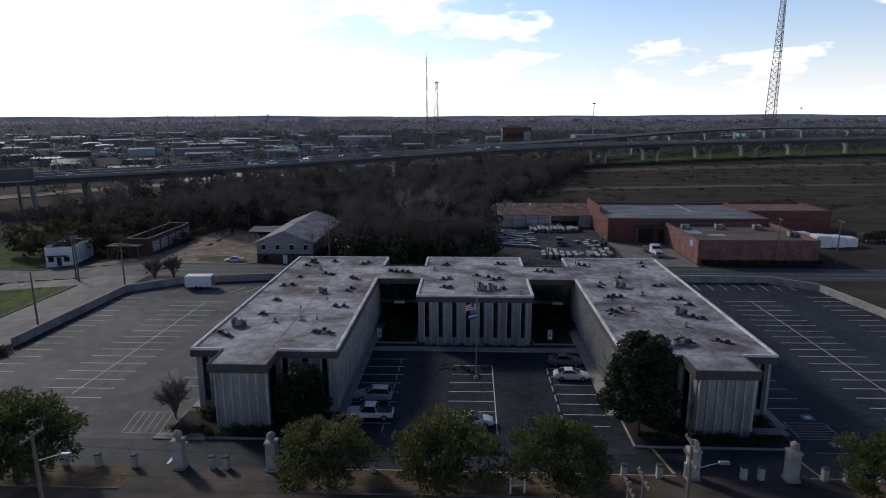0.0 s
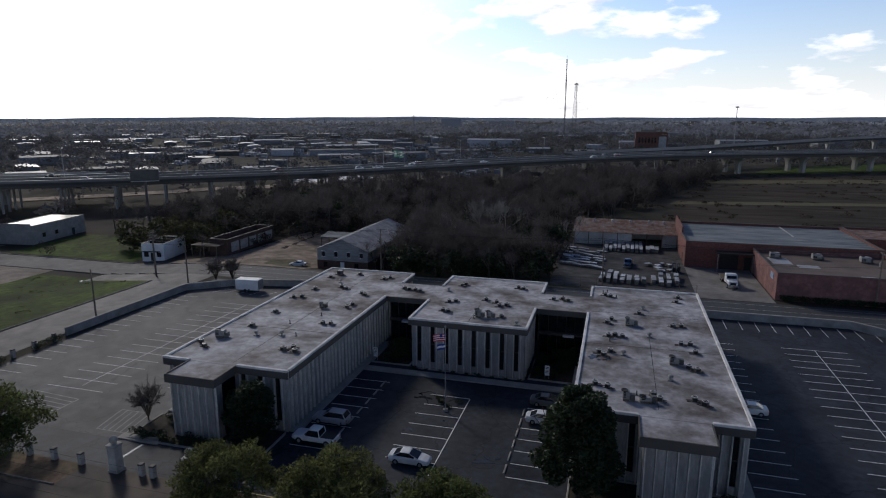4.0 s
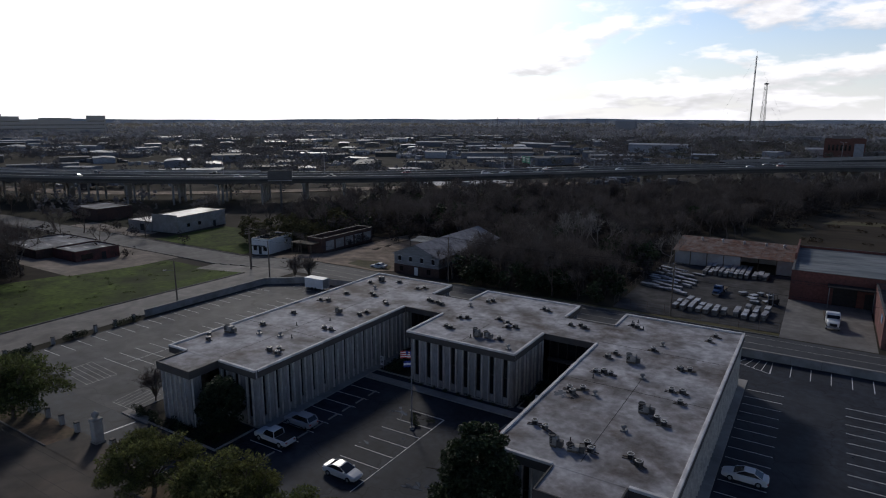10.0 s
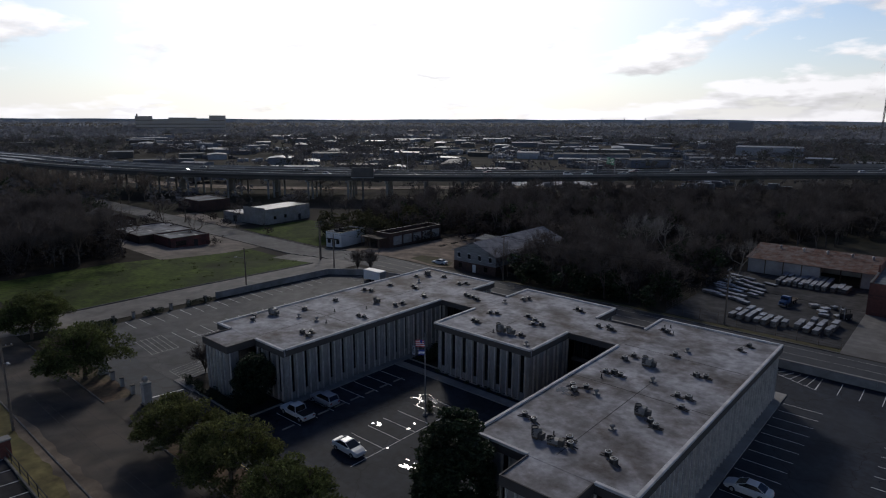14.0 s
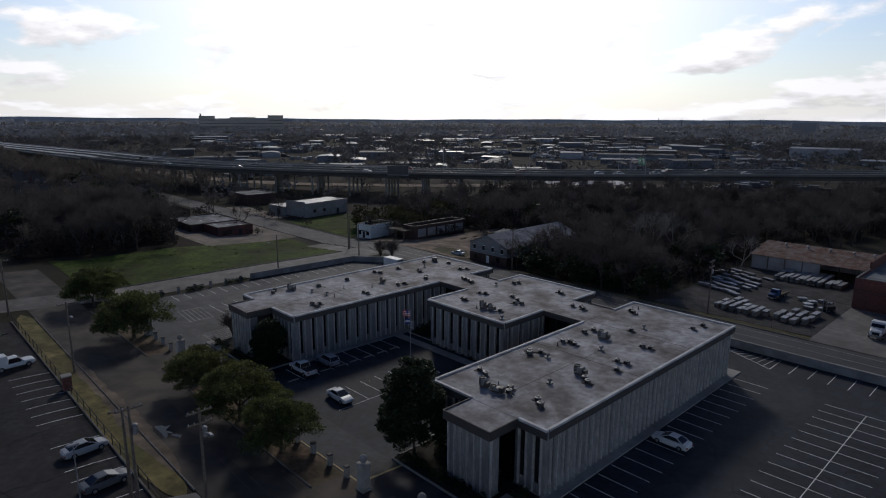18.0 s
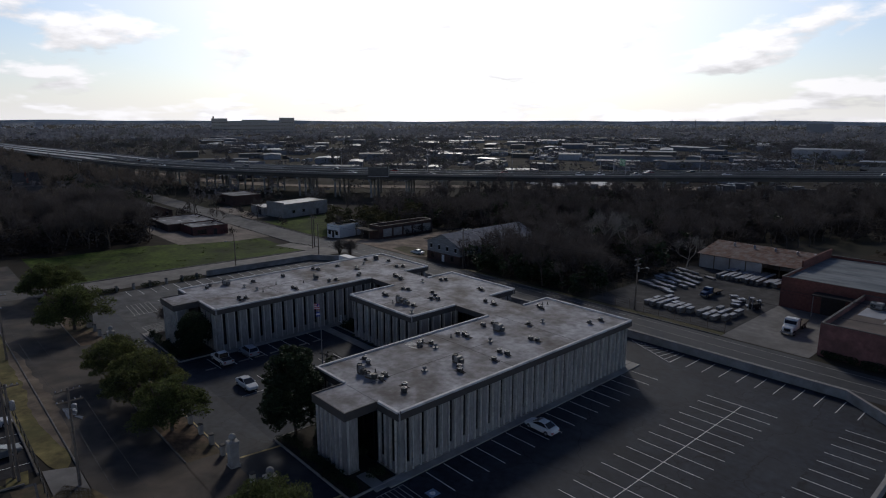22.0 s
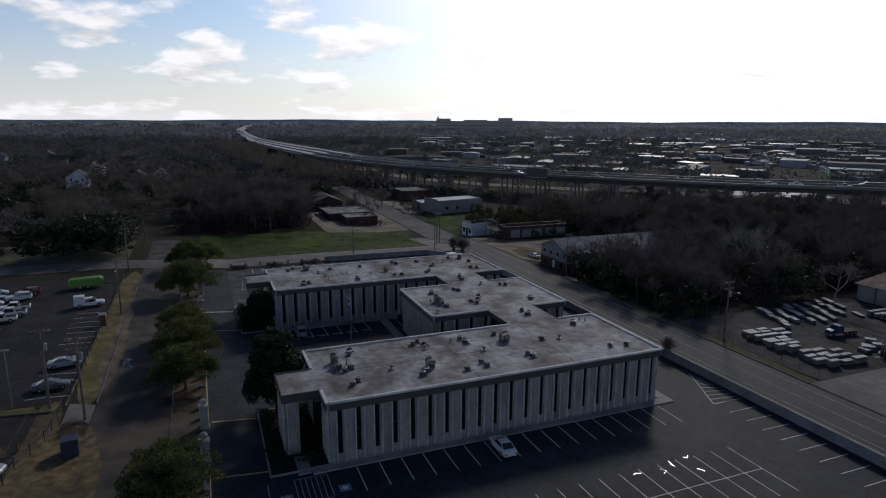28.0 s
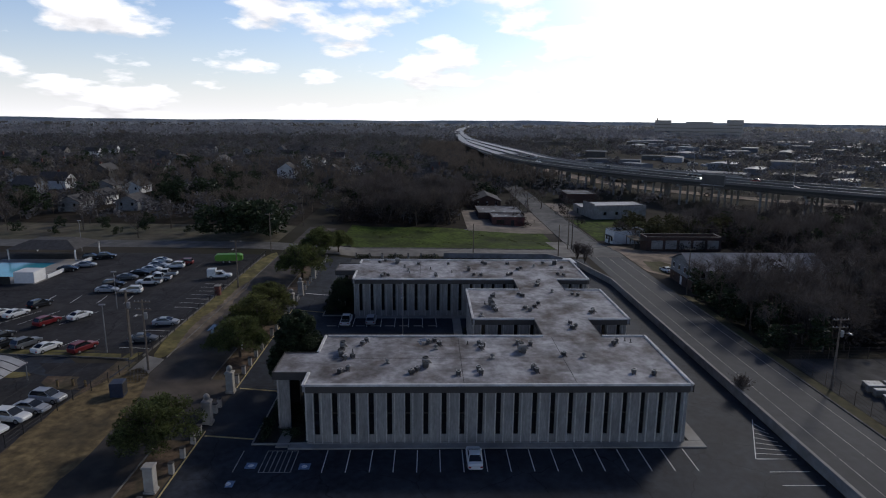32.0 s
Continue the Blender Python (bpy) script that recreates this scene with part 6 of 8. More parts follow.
def gable_house(x, y, w, d, eave, ridge, turn, wall, roof, label, name="house", group="", windows=3, chimney=False, z=0.0):
    """Gabled house, ridge along its depth d (local y), front at -y."""
    h = thing(name, pose(x, y, z, 0, 0, turn), label, "house", group)
    b = part("shell", G().box(-w / 2, w / 2, -d / 2, d / 2, -0.2, eave), wall, h)
    part("gable", G().poly([(-w / 2, -d / 2, eave), (w / 2, -d / 2, eave), (0, -d / 2, ridge - 0.1), (-w / 2, d / 2, eave), (w / 2, d / 2, eave), (0, d / 2, ridge - 0.1)], [(0, 1, 2), (4, 3, 5), (1, 4, 5, 2), (3, 0, 2, 5)]), wall, h)
    o = 0.5
    e2 = eave - o * (ridge - eave) / (w / 2)
    for s in (-1, 1):
        part("roof", G().poly([(0, -d / 2 - o, ridge), (s * (w / 2 + o), -d / 2 - o, e2), (s * (w / 2 + o), d / 2 + o, e2), (0, d / 2 + o, ridge), (0, -d / 2 - o, ridge + 0.12), (s * (w / 2 + o), -d / 2 - o, e2 + 0.12), (s * (w / 2 + o), d / 2 + o, e2 + 0.12), (0, d / 2 + o, ridge + 0.12)],
                              [(0, 1, 2, 3), (7, 6, 5, 4), (0, 4, 5, 1), (1, 5, 6, 2), (2, 6, 7, 3), (3, 7, 4, 0)]), roof, h)
    for side in (-1, 1):
        for k in range(windows):
            xx = -w / 2 + w * (k + 0.5) / windows
            yy = side * d / 2
            wn = part("window", G().box(xx - 0.4, xx + 0.4, yy - 0.03, yy + 0.03, eave - 1.75, eave - 0.55), M["glass"], h)
            if group != "houses among the trees":
                part("window_frame", G().box(xx - 0.5, xx + 0.5, yy - 0.05, yy + 0.05, eave - 0.55, eave - 0.43), M["white"], wn)
                part("window_sill", G().box(xx - 0.5, xx + 0.5, yy - 0.08, yy + 0.08, eave - 1.85, eave - 1.75), M["white"], wn)
    for side in (-1, 1):
        for k in range(max(2, int(d // 4)) if group != "houses among the trees" else 2):
            yy = -d / 2 + d * (k + 0.5) / (max(2, int(d // 4)) if group != "houses among the trees" else 2)
            xx = side * w / 2
            part("window", G().box(xx - 0.03, xx + 0.03, yy - 0.4, yy + 0.4, eave - 1.75, eave - 0.55), M["glass"], h)
    if chimney:
        part("chimney", G().box(w * 0.2, w * 0.2 + 0.7, -0.3, 0.5, eave, ridge + 0.8), M["brick_red"], h)
    return h


M["siding_g"] = mat("grey_siding", (0.27, 0.275, 0.28), 0.18, 2.0, 0.85, dirt=(0.14, 0.135, 0.13), dscale=0.5, damt=0.6, stretch=(1, 1, 6))
M["shingle"] = mat("weathered_shingles", (0.20, 0.20, 0.215), 0.25, 1.2, 0.9, dirt=(0.42, 0.41, 0.4), dscale=0.35, damt=0.6)
M["siding_w"] = mat("white_siding", (0.72, 0.72, 0.70), 0.08, 2.0, 0.8, dirt=(0.45, 0.43, 0.4), dscale=0.5, damt=0.5, rand=0.15)
M["shingle_d"] = mat("dark_shingles", (0.075, 0.07, 0.068), 0.25, 1.2, 0.9, rand=0.3)
M["brick_old"] = mat("sooty_old_brick", (0.085, 0.05, 0.04), 0.25, 2.0, 0.9, dirt=(0.045, 0.035, 0.03), dscale=0.3, damt=0.7)
M["brick_shop"] = mat("dusty_red_brick", (0.13, 0.05, 0.044), 0.3, 1.0, 0.9, dirt=(0.06, 0.042, 0.038), dscale=0.35, damt=0.85)
M["flatroof"] = mat("flat_gravel_roof", (0.27, 0.27, 0.275), 0.25, 0.5, 0.85, dirt=(0.075, 0.07, 0.068), dscale=0.16, damt=0.95)
M["bluegrey"] = mat("blue_grey_sheet_roof", (0.11, 0.13, 0.142), 0.3, 0.6, 0.8, dirt=(0.24, 0.25, 0.25), dscale=0.3, damt=0.7, stretch=(0.3, 1, 1))
M["block"] = mat("painted_block_wall", (0.30, 0.29, 0.275), 0.15, 1.0, 0.85, dirt=(0.2, 0.18, 0.155), dscale=0.3, damt=0.7)

# the old two-storey house: brick below, grey siding above
oldh = gable_house(-42.1, 151.5, 13.0, 30.5, 5.1, 7.7, 0, M["siding_g"], M["shingle"], "old two-storey grey house with brick base and weathered roof", windows=4, z=-1.2)
part("brick_base", G().box(-6.56, 6.56, -15.31, 15.31, 0, 2.4), M["brick_old"], oldh)
part("door", G().box(-0.5, 0.5, -15.36, -15.3, 0, 2.1), M["white"], oldh, "pale entrance door")
for xx in (-4.4, 3.6):
    part("window", G().box(xx - 0.5, xx + 0.5, -15.36, -15.31, 0.8, 2.0), M["glass"], oldh)
lean = thing("lean_to", (-53.5, 158, 0), "low dark open lean-to behind the old house", "shed")
part("roof", G().poly([(-4, -2.5, 2.6), (4, -2.5, 2.6), (4, 2.5, 3.2), (-4, 2.5, 3.2), (-4, -2.5, 2.7), (4, -2.5, 2.7), (4, 2.5, 3.3), (-4, 2.5, 3.3)], [(3, 2, 1, 0), (4, 5, 6, 7), (0, 1, 5, 4), (2, 3, 7, 6), (1, 2, 6, 5), (3, 0, 4, 7)]), M["bluegrey"], lean)
for x in (-3.8, 0, 3.8):
    for y in (-2.3, 2.3):
        part("post", G().box(x - 0.08, x + 0.08, y - 0.08, y + 0.08, -0.3, 2.75), M["timber"], lean)


def flat_building(name, x0, x1, y0, y1, h, wall, roof, label, parapet=0.5, category="building", openings=(), at=(0, 0, 0)):
    b = thing(name, at, label, category)
    t = 0.3
    for nm, r in (("wall", (x0, x1, y0, y0 + t)), ("wall", (x0, x1, y1 - t, y1)), ("wall", (x0, x0 + t, y0 + t, y1 - t)), ("wall", (x1 - t, x1, y0 + t, y1 - t))):
        w = part(nm, G().box(*r, -0.6, h), wall, b)
        part("coping", G().box(r[0] - 0.04, r[1] + 0.04, r[2] - 0.04, r[3] + 0.04, h, h + 0.09), M["fascia"], w)
    part("roof", G().box(x0 + t, x1 - t, y0 + t, y1 - t, h - parapet - 0.2, h - parapet), roof, b)
    for nm, (ox0, ox1, oy0, oy1, z0, z1), m in openings:
        o = part(nm, G().box(ox0, ox1, oy0, oy1, z0, z1), M[m], b)
    return b


M["brick_paint"] = mat("dull_red_painted_brick", (0.21, 0.10, 0.092), 0.25, 1.5, 0.85, dirt=(0.11, 0.06, 0.055), dscale=0.3, damt=0.85)
M["roof_brown"] = mat("brown_stained_roof", (0.15, 0.115, 0.095), 0.2, 0.8, 0.85, dirt=(0.08, 0.065, 0.055), dscale=0.2, damt=0.8)
# the red brick stone merchant's: a back hall and a front hall
hall = flat_building("brick_hall", 36.0, 76.6, 157.5, 187, 6.2, M["brick_red"], M["bluegrey"], "red brick warehouse hall with a blue-grey sheet roof", 0.5, "warehouse",
                     [("loading_door", (43.5, 47.5, 157.4, 157.52, 0, 3.9), "dark"), ("loading_door", (48.8, 50.5, 157.4, 157.52, 0, 3.0), "dark"), ("door", (35.95, 36.02, 163, 164.2, 0, 2.2), "dark")])
front = flat_building("brick_front_hall", 50.3, 76.4, 133.6, 157.4, 5.4, M["brick_paint"], M["roof_brown"], "red painted brick front hall with a flat stained roof", 0.9, "warehouse",
                      [("sign_panel", (50.2, 50.32, 136.5, 138.6, 3.4, 4.6), "paint_b")])
flat_building("brick_back_hall", 76.8, 99, 170, 187, 6.4, M["brick_red"], M["rust"], "red brick back hall with a rusty roof", 0.4, "warehouse")
part("raised_parapet", G().box(35.98, 36.34, 168.5, 187.02, 6.2, 7.7), M["brick_red"], hall)
part("roof_ridge", G().box(62.0, 62.22, 172, 186.6, 5.68, 5.9), M["galv"], hall, "pale upstand across the sheet roof")
for x0, x1, y0, y1 in ((52.2, 56.0, 146, 152), (56.5, 60.5, 143.5, 146), (66, 68.5, 136.5, 138.5)):
    part("roof_patch", G().box(x0, x1, y0, y1, 4.49, 4.53), M["galv"], front, "pale repair sheet on the flat roof")
for x, y in ((53.6, 152), (62, 152.5), (71, 152), (75, 143)):
    package_unit(pose(x, y, 4.5), 1.8, 1.4, 1.0, "pale metal package unit on the brick hall")
canopy = thing("loading_canopy", (0, 0, 0), "dark flat canopy over the loading doors", "canopy")
part("slab", G().box(42.5, 50.4, 154.6, 157.4, 4.1, 4.35), M["dark"], canopy)
for x in (42.8, 50.1):
    part("post", G().tube((x, 154.8, 0), (x, 154.8, 4.1), 0.08, 0.08, 6), M["steel"], canopy)
for x in (51.6, 53.3, 55, 56.8, 58.5, 60.2, 62, 63.8, 65.6, 67.3, 69, 70.8, 72.5, 74.2, 76):
    plant(x, 132.6, 1.5, 0, "low dark shrub along the brick wall", "shrubs along the brick wall")
# rusty shed at the back of the yard
shed = thing("rusty_shed", (0, 0, 0), "long open shed with a rusty sheet roof", "shed")
g = G()
part("back_wall", G().box(9, 36, 189.5, 189.8, 0, 4.6), M["galv"], shed)
for k in range(7):
    x = 9 + 27 * k / 7
    if k not in (4, 5):
        part("front_sheet", G().box(x + 0.05, x + 27 / 7 - 0.05, 178.9, 179.0, 0, 3.3), M["galv"], shed)
    part("post", G().box(x - 0.1, x + 0.1, 178.75, 178.95, 0, 3.5), M["timber"], shed)
for k in range(18):
    x = 8.6 + 27.8 * k / 18
    part("roof_sheet", G().poly([(x, 178.2, 3.5), (x + 27.8 / 18 - 0.03, 178.2, 3.5), (x + 27.8 / 18 - 0.03, 190.2, 5.4), (x, 190.2, 5.4), (x, 178.2, 3.56), (x + 27.8 / 18 - 0.03, 178.2, 3.56), (x + 27.8 / 18 - 0.03, 190.2, 5.46), (x, 190.2, 5.46)],
                                [(3, 2, 1, 0), (4, 5, 6, 7), (0, 1, 5, 4), (2, 3, 7, 6), (1, 2, 6, 5), (3, 0, 4, 7)]), M["rust"], shed)
for x in (14, 19, 24, 29, 33):
    part("roof_vent", G().lathe([(0.25, 4.9), (0.25, 5.5), (0.4, 5.6), (0.1, 5.9)], x, 187.5, 8), M["galv"], shed)
# pallets of cut stone under pale wraps
M["stoneblk"] = mat("stacked_stone", (0.2, 0.185, 0.165), 0.3, 2.0, 0.9, rand=0.25)
M["wrap"] = mat("pale_pallet_wrap", (0.42, 0.43, 0.45), 0.3, 2.5, 0.6, dirt=(0.18, 0.172, 0.16), dscale=0.8, damt=0.7, rand=0.35)


def pallet(x, y, w, d, h, turn, label="pallet of stacked stone under a pale cover"):
    p = thing("stone_pallet", pose(x, y, 0.03, 0, 0, turn), label, "pallet", "stone pallets in the yard")
    part("skid", G().box(-w / 2, w / 2, -d / 2, d / 2, 0, 0.14), M["timber"], p)
    n = 3
    for k in range(n):
        part("course", G().box(-w / 2 + 0.03 * k, w / 2 - 0.03, -d / 2 + 0.02 * k, d / 2 - 0.02, 0.15 + (h - 0.2) * k / n, 0.13 + (h - 0.2) * (k + 1) / n), M["stoneblk"], p)
    part("cover", G().box(-w / 2 - 0.03, w / 2 + 0.03, -d / 2 - 0.03, d / 2 + 0.03, h - 0.06, h + 0.04, 0.03), M["wrap"], p)


rng = random.Random(21)
for k in range(9):
    for j in range(2):
        pallet(17.9 + 1.1 * k, 172.6 + 5.7 * j + rng.uniform(-0.4, 0.4), rng.uniform(0.72, 0.88), 5.0, rng.uniform(0.75, 1.15), -1 + rng.uniform(-1.5, 1.5))
for k in range(3):
    pallet(28.4 + 1.1 * k, 173.2 + rng.uniform(-0.6, 0.6), 0.95, 4.6, rng.uniform(0.9, 1.3), rng.uniform(-4, 4))
for k in range(6):
    for j in range(7):
        if rng.random() < 0.85:
            pallet(8.6 + 1.6 * k + rng.uniform(-0.3, 0.3), 152.5 + 3.1 * j + rng.uniform(-0.4, 0.4) - 0.6 * k, 0.95, rng.uniform(1.8, 3.2), rng.uniform(0.35, 0.75), 68 + rng.uniform(-5, 5))
for k, (x, y0, n) in enumerate(((17.6, 139.4, 2), (19.0, 138.8, 3), (20.4, 138.9, 3), (21.9, 139.3, 2), (23.3, 138.6, 2), (24.8, 138.4, 2), (26.2, 139.6, 1), (28.2, 139.6, 2), (29.7, 138.9, 3), (31.3, 139.0, 3), (32.9, 139.8, 3))):
    for j in range(n):
        pallet(x + 0.12 * j + rng.uniform(-0.1, 0.1), y0 + 2.7 * j, rng.uniform(0.75, 0.95), rng.uniform(1.9, 2.5), rng.uniform(0.7, 1.15), -3 + rng.uniform(-3, 3))
for k in range(9):
    pallet(29.5 + rng.uniform(-2, 4), 153 + rng.uniform(-3, 4), rng.uniform(0.8, 1.4), rng.uniform(0.8, 1.8), rng.uniform(0.3, 0.8), rng.uniform(0, 180), "loose heap of cut stone on a skid")
lift = thing("forklift", pose(33.6, 151.2, 0.02, 0, 0, 150), "dark forklift standing in the stone yard", "forklift")
part("body", G().box(-0.6, 0.6, -1.2, 0.7, 0.35, 1.2, 0.08), M["dark"], lift)
part("cage", G().box(-0.5, 0.5, -0.6, 0.5, 2.05, 2.15), M["black"], lift)
for x in (-0.48, 0.48):
    for y in (-0.55, 0.45):
        part("cage_post", G().tube((x, y, 1.2), (x, y, 2.05), 0.04, 0.04, 5), M["black"], lift)
    part("mast", G().box(x - 0.06, x + 0.06, 0.75, 0.87, 0.1, 2.6), M["steel"], lift)
    part("fork", G().box(x * 0.6 - 0.06, x * 0.6 + 0.06, 0.87, 1.9, 0.08, 0.13), M["steel"], lift)
wheels(lift, (-0.55, 0.55), (-0.8, 0.4), 0.3, None)
# yard fence
yf = thing("yard_fence", (0, 0, 0), "rusty wire-mesh fence on steel posts round the yard", "fence", "", "structure")
M["mesh"] = mat("rusty_wire", (0.14, 0.11, 0.09), 0.2, 3, 0.8, metal=0.3)
for a, b in (((7, 133.6), (7, 178)), ((7, 133.6), (36, 132.6))):
    n = int((Vector(a) - Vector(b)).length / 3)
    for k in range(n + 1):
        x, y = a[0] + (b[0] - a[0]) * k / n, a[1] + (b[1] - a[1]) * k / n
        part("post", G().tube((x, y, 0), (x, y, 2.1), 0.04, 0.04, 5), M["mesh"], yf)
    for z in (0.1, 0.55, 1.0, 1.5, 2.0):
        part("wire", G().tube((*a, z), (*b, z), 0.018, 0.018, 3), M["mesh"], yf)
stack = thing("white_tarp_stack", (0, 0, 0), "stack of goods under a white tarpaulin beside the brick hall", "stack")
for x0, x1, y0, y1, h in ((86, 89.6, 152, 156, 2.9), (89.8, 93.4, 152.4, 156.4, 2.6), (93.6, 96.6, 153, 156.6, 2.2), (84.5, 87.5, 157, 160.5, 2.6)):
    part("tarp", G().box(x0, x1, y0, y1, 0, h, 0.25), M["white"], stack)
load = thing("loaded_truck", pose(104, 160, 0.02, 0, 0, 100), "dark truck with an olive tarpaulin over its load", "truck")
part("chassis", G().box(-0.5, 0.5, -4.5, 3.6, 0.6, 0.9), M["black"], load)
part("cab", loft([ring(1.4, 1.1, 0.7, 2.5), ring(2.8, 1.1, 0.7, 2.5), ring(3.4, 1.05, 0.7, 1.7)]), M["dark"], load)
part("load", loft([ring(-4.6, 1.1, 1.0, 2.2, 0.3), ring(-3.4, 1.25, 1.0, 3.0, 0.4), ring(0.4, 1.25, 1.0, 3.0, 0.4), ring(1.2, 1.1, 1.0, 2.4, 0.3)]), M["olive"], load, "olive tarpaulin")
wheels(load, (-0.95, 0.95), (-3.4, -2.2, 2.4), 0.5, None)
# small white shop and the ruin beyond the road
SHOP = pose(-91.3, 134.8, gz(-93, 138), 0, 0, 10)
shop = flat_building("white_shop", -6.0, 0, 0, 11.0, 4.4, M["white"], M["dark"], "small white block building with a burnt-out roof", 0.7, "shop", [("door", (-3.6, -2.6, -0.07, 0.01, 0, 2.1), "dark"), ("window", (-2.0, -0.8, -0.07, 0.01, 1.0, 2.2), "glass"), ("window", (-5.4, -4.2, -0.07, 0.01, 1.0, 2.2), "glass")], SHOP)
for k in range(5):
    part("charred_rafter", G().box(-5.6, -0.4, 1.2 + 2.1 * k, 1.4 + 2.1 * k, 3.9, 4.25 + 0.2 * (k % 3)), M["dark"], shop)
part("awning", G().box(-5.5, -1.0, -0.95, -0.02, 2.4, 2.5), M["dark"], shop)
ruin = flat_building("ruined_shop", -81.0, -75.6, 139.5, 161.5, 3.9, M["brick_old"], M["litter"], "roofless brick shop with broken pale panels in its side", 3.0, "ruin")
for k in range(5):
    part("wall_panel", G().box(-75.62, -75.5, 141 + 4.1 * k, 144.3 + 4.1 * k, 0.4, 2.9), M["block"], ruin)
part("porch_roof", G().box(-84.2, -76.5, 136.2, 139.4, 2.6, 2.8), M["timber"], ruin)
for x in (-84, -80.5, -76.8):
    part("porch_post", G().box(x - 0.1, x + 0.1, 136.3, 136.5, 0, 2.6), M["timber"], ruin)
whall = flat_building("white_hall", -11.5, 0, 0, 22.0, 5.4, M["block"], M["galv"], "long pale block hall with a bright metal roof", 0.05, "hall", [("door", (-0.02, 0.06, 16, 17.2, 0, 2.2), "dark"), ("window", (-0.02, 0.06, 4, 5.2, 1.6, 2.8), "glass"), ("window", (-0.02, 0.06, 9, 10.2, 1.6, 2.8), "glass")], pose(-143.0, 142.2, gz(-143, 150), 0, 0, 8))
part("false_front", G().box(-11.6, 0.1, -0.12, 0.0, 0, 6.1), M["block"], whall)
flat_building("low_shed", -167, -155, 139.5, 149, 3.2, M["block"], M["galv"], "low pale shed beside the white hall", 0.05, "shed", [("door", (-160, -157.5, 139.43, 139.52, 0, 2.3), "dark")], (0, 0, gz(-160, 144)))
sheet("lawn_north", -141, -99, 132, 160, 0.015, M["grass"], "green lawn beside the white hall", "lawn")
flat_building("red_shop", -138.0, -126.5, 100, 112, 3.3, M["brick_shop"], M["flatroof"], "low red brick shop with a stained flat roof", 0.25, "shop", [("window", (-126.52, -126.43, 101.5, 104.5, 0.8, 2.3), "glass"), ("door", (-126.52, -126.43, 107, 108.2, 0, 2.2), "dark")], (0, 0, gz(-130, 110)))
for k in range(7):
    patch = thing("roof_patch", (0, 0, gz(-140, 110) + (3.08 if k < 3 else 3.02)), "loose pale sheet lying on the red shop's roof", "sheet", "sheets on the shop roof")
    x, y = (-136 + 3 * k, 102 + 3.2 * k) if k < 3 else (-155 + 4.2 * (k - 3), 98 + 3.9 * (k % 4))
    part("sheet", G().box(x, x + 2.4, y, y + 0.9, 0, 0.06), M["galv"], patch)
flat_building("grey_shop", -158, -138.1, 95.8, 113.4, 3.2, M["brick_old"], M["flatroof"], "low grey shop with a flat roof", 0.2, "shop", [("window", (-154, -151, 95.73, 95.82, 0.8, 2.2), "glass"), ("window", (-148, -145, 95.73, 95.82, 0.8, 2.2), "glass")], (0, 0, gz(-148, 110)))
gable_house(-178, 102, 12, 18, 3.4, 5.8, 90, M["brick_old"], M["shingle_d"], "low house with a dark roof", group="houses by the road", z=gz(-178, 102))
flat_building("brown_shop", -209, -191, 142, 156, 4.4, M["brick_old"], M["flatroof"], "brown brick shop with a stained flat roof", 0.2, "shop", [("window", (-206, -200, 141.93, 142.02, 1.0, 2.6), "glass")], (0, 0, gz(-200, 150)))
sheet("red_shop_court", -160, -111, 90, 119.8, 0.03, M["court"], "sandy court round the red brick shop", "yard")

# ---- street furniture ----
def utility_pole(x, y, h, arms=1, turn=0, lamp=False, drum=False, z=None):
    p = thing("utility_pole", pose(x, y, gz(x, y) if z is None else z, 0, 0, turn), "weathered wooden utility pole with crossarm" + (" and a street lamp" if lamp else ""), "pole", "utility poles")
    part("pole", G().tube((0, 0, -0.3), (0, 0, h), 0.17, 0.11, 8), M["wood_pole"], p)
    for k in range(arms):
        z0 = h - 0.4 - 1.1 * k
        part("crossarm", G().box(-1.15, 1.15, -0.06, 0.06, z0, z0 + 0.12), M["wood_pole"], p)
        for xx in (-1.0, -0.5, 0.5, 1.0):
            part("insulator", G().lathe([(0.05, z0 + 0.12), (0.07, z0 + 0.2), (0.03, z0 + 0.3)], xx, 0, 6), M["steel"], p)
    if lamp:
        part("lamp_arm", G().tube((0, 0, h - 2.2), (0, -1.9, h - 1.6), 0.035, 0.03, 5), M["steel"], p)
        part("lamp_head", G().box(-0.13, 0.13, -2.5, -1.8, h - 1.68, h - 1.52, 0.04), M["steel"], p)
    if drum:
        part("transformer", G().lathe([(0.2, h - 2.8), (0.24, h - 2.7), (0.24, h - 1.9), (0.1, h - 1.8)], 0.35, 0, 10), M["steel"], p)
    return p


NP = [(-79, 117.5), (-31.0, 133.0), (17.8, 133.4), (67.1, 133.2), (118, 133)]
for k, (x, y) in enumerate(NP):
    utility_pole(x, y, 10.5, 2 if k % 2 == 0 else 1, 90, k in (2,), k in (2, 3))
utility_pole(80.1, 133.6, 10, 1, 90)
utility_pole(-67.2, 88.7, 9.0, 0, 0, True)
utility_pole(-66.3, 112.0, 9.0, 0, 0)
utility_pole(-80.5, 119.0, 9.5, 1, 30)
SP = [(10.2, 32.2), (-29.0, 36.2), (-64.8, 34.2), (-104, 35)]
for k, (x, y) in enumerate(SP):
    utility_pole(x, y, 10.3, 1, 90, k == 1, k == 0)
utility_pole(9.3, 31.9, 10.0, 1, 90)
utility_pole(14.5, 36.6, 10.4, 2, 90, True, True)


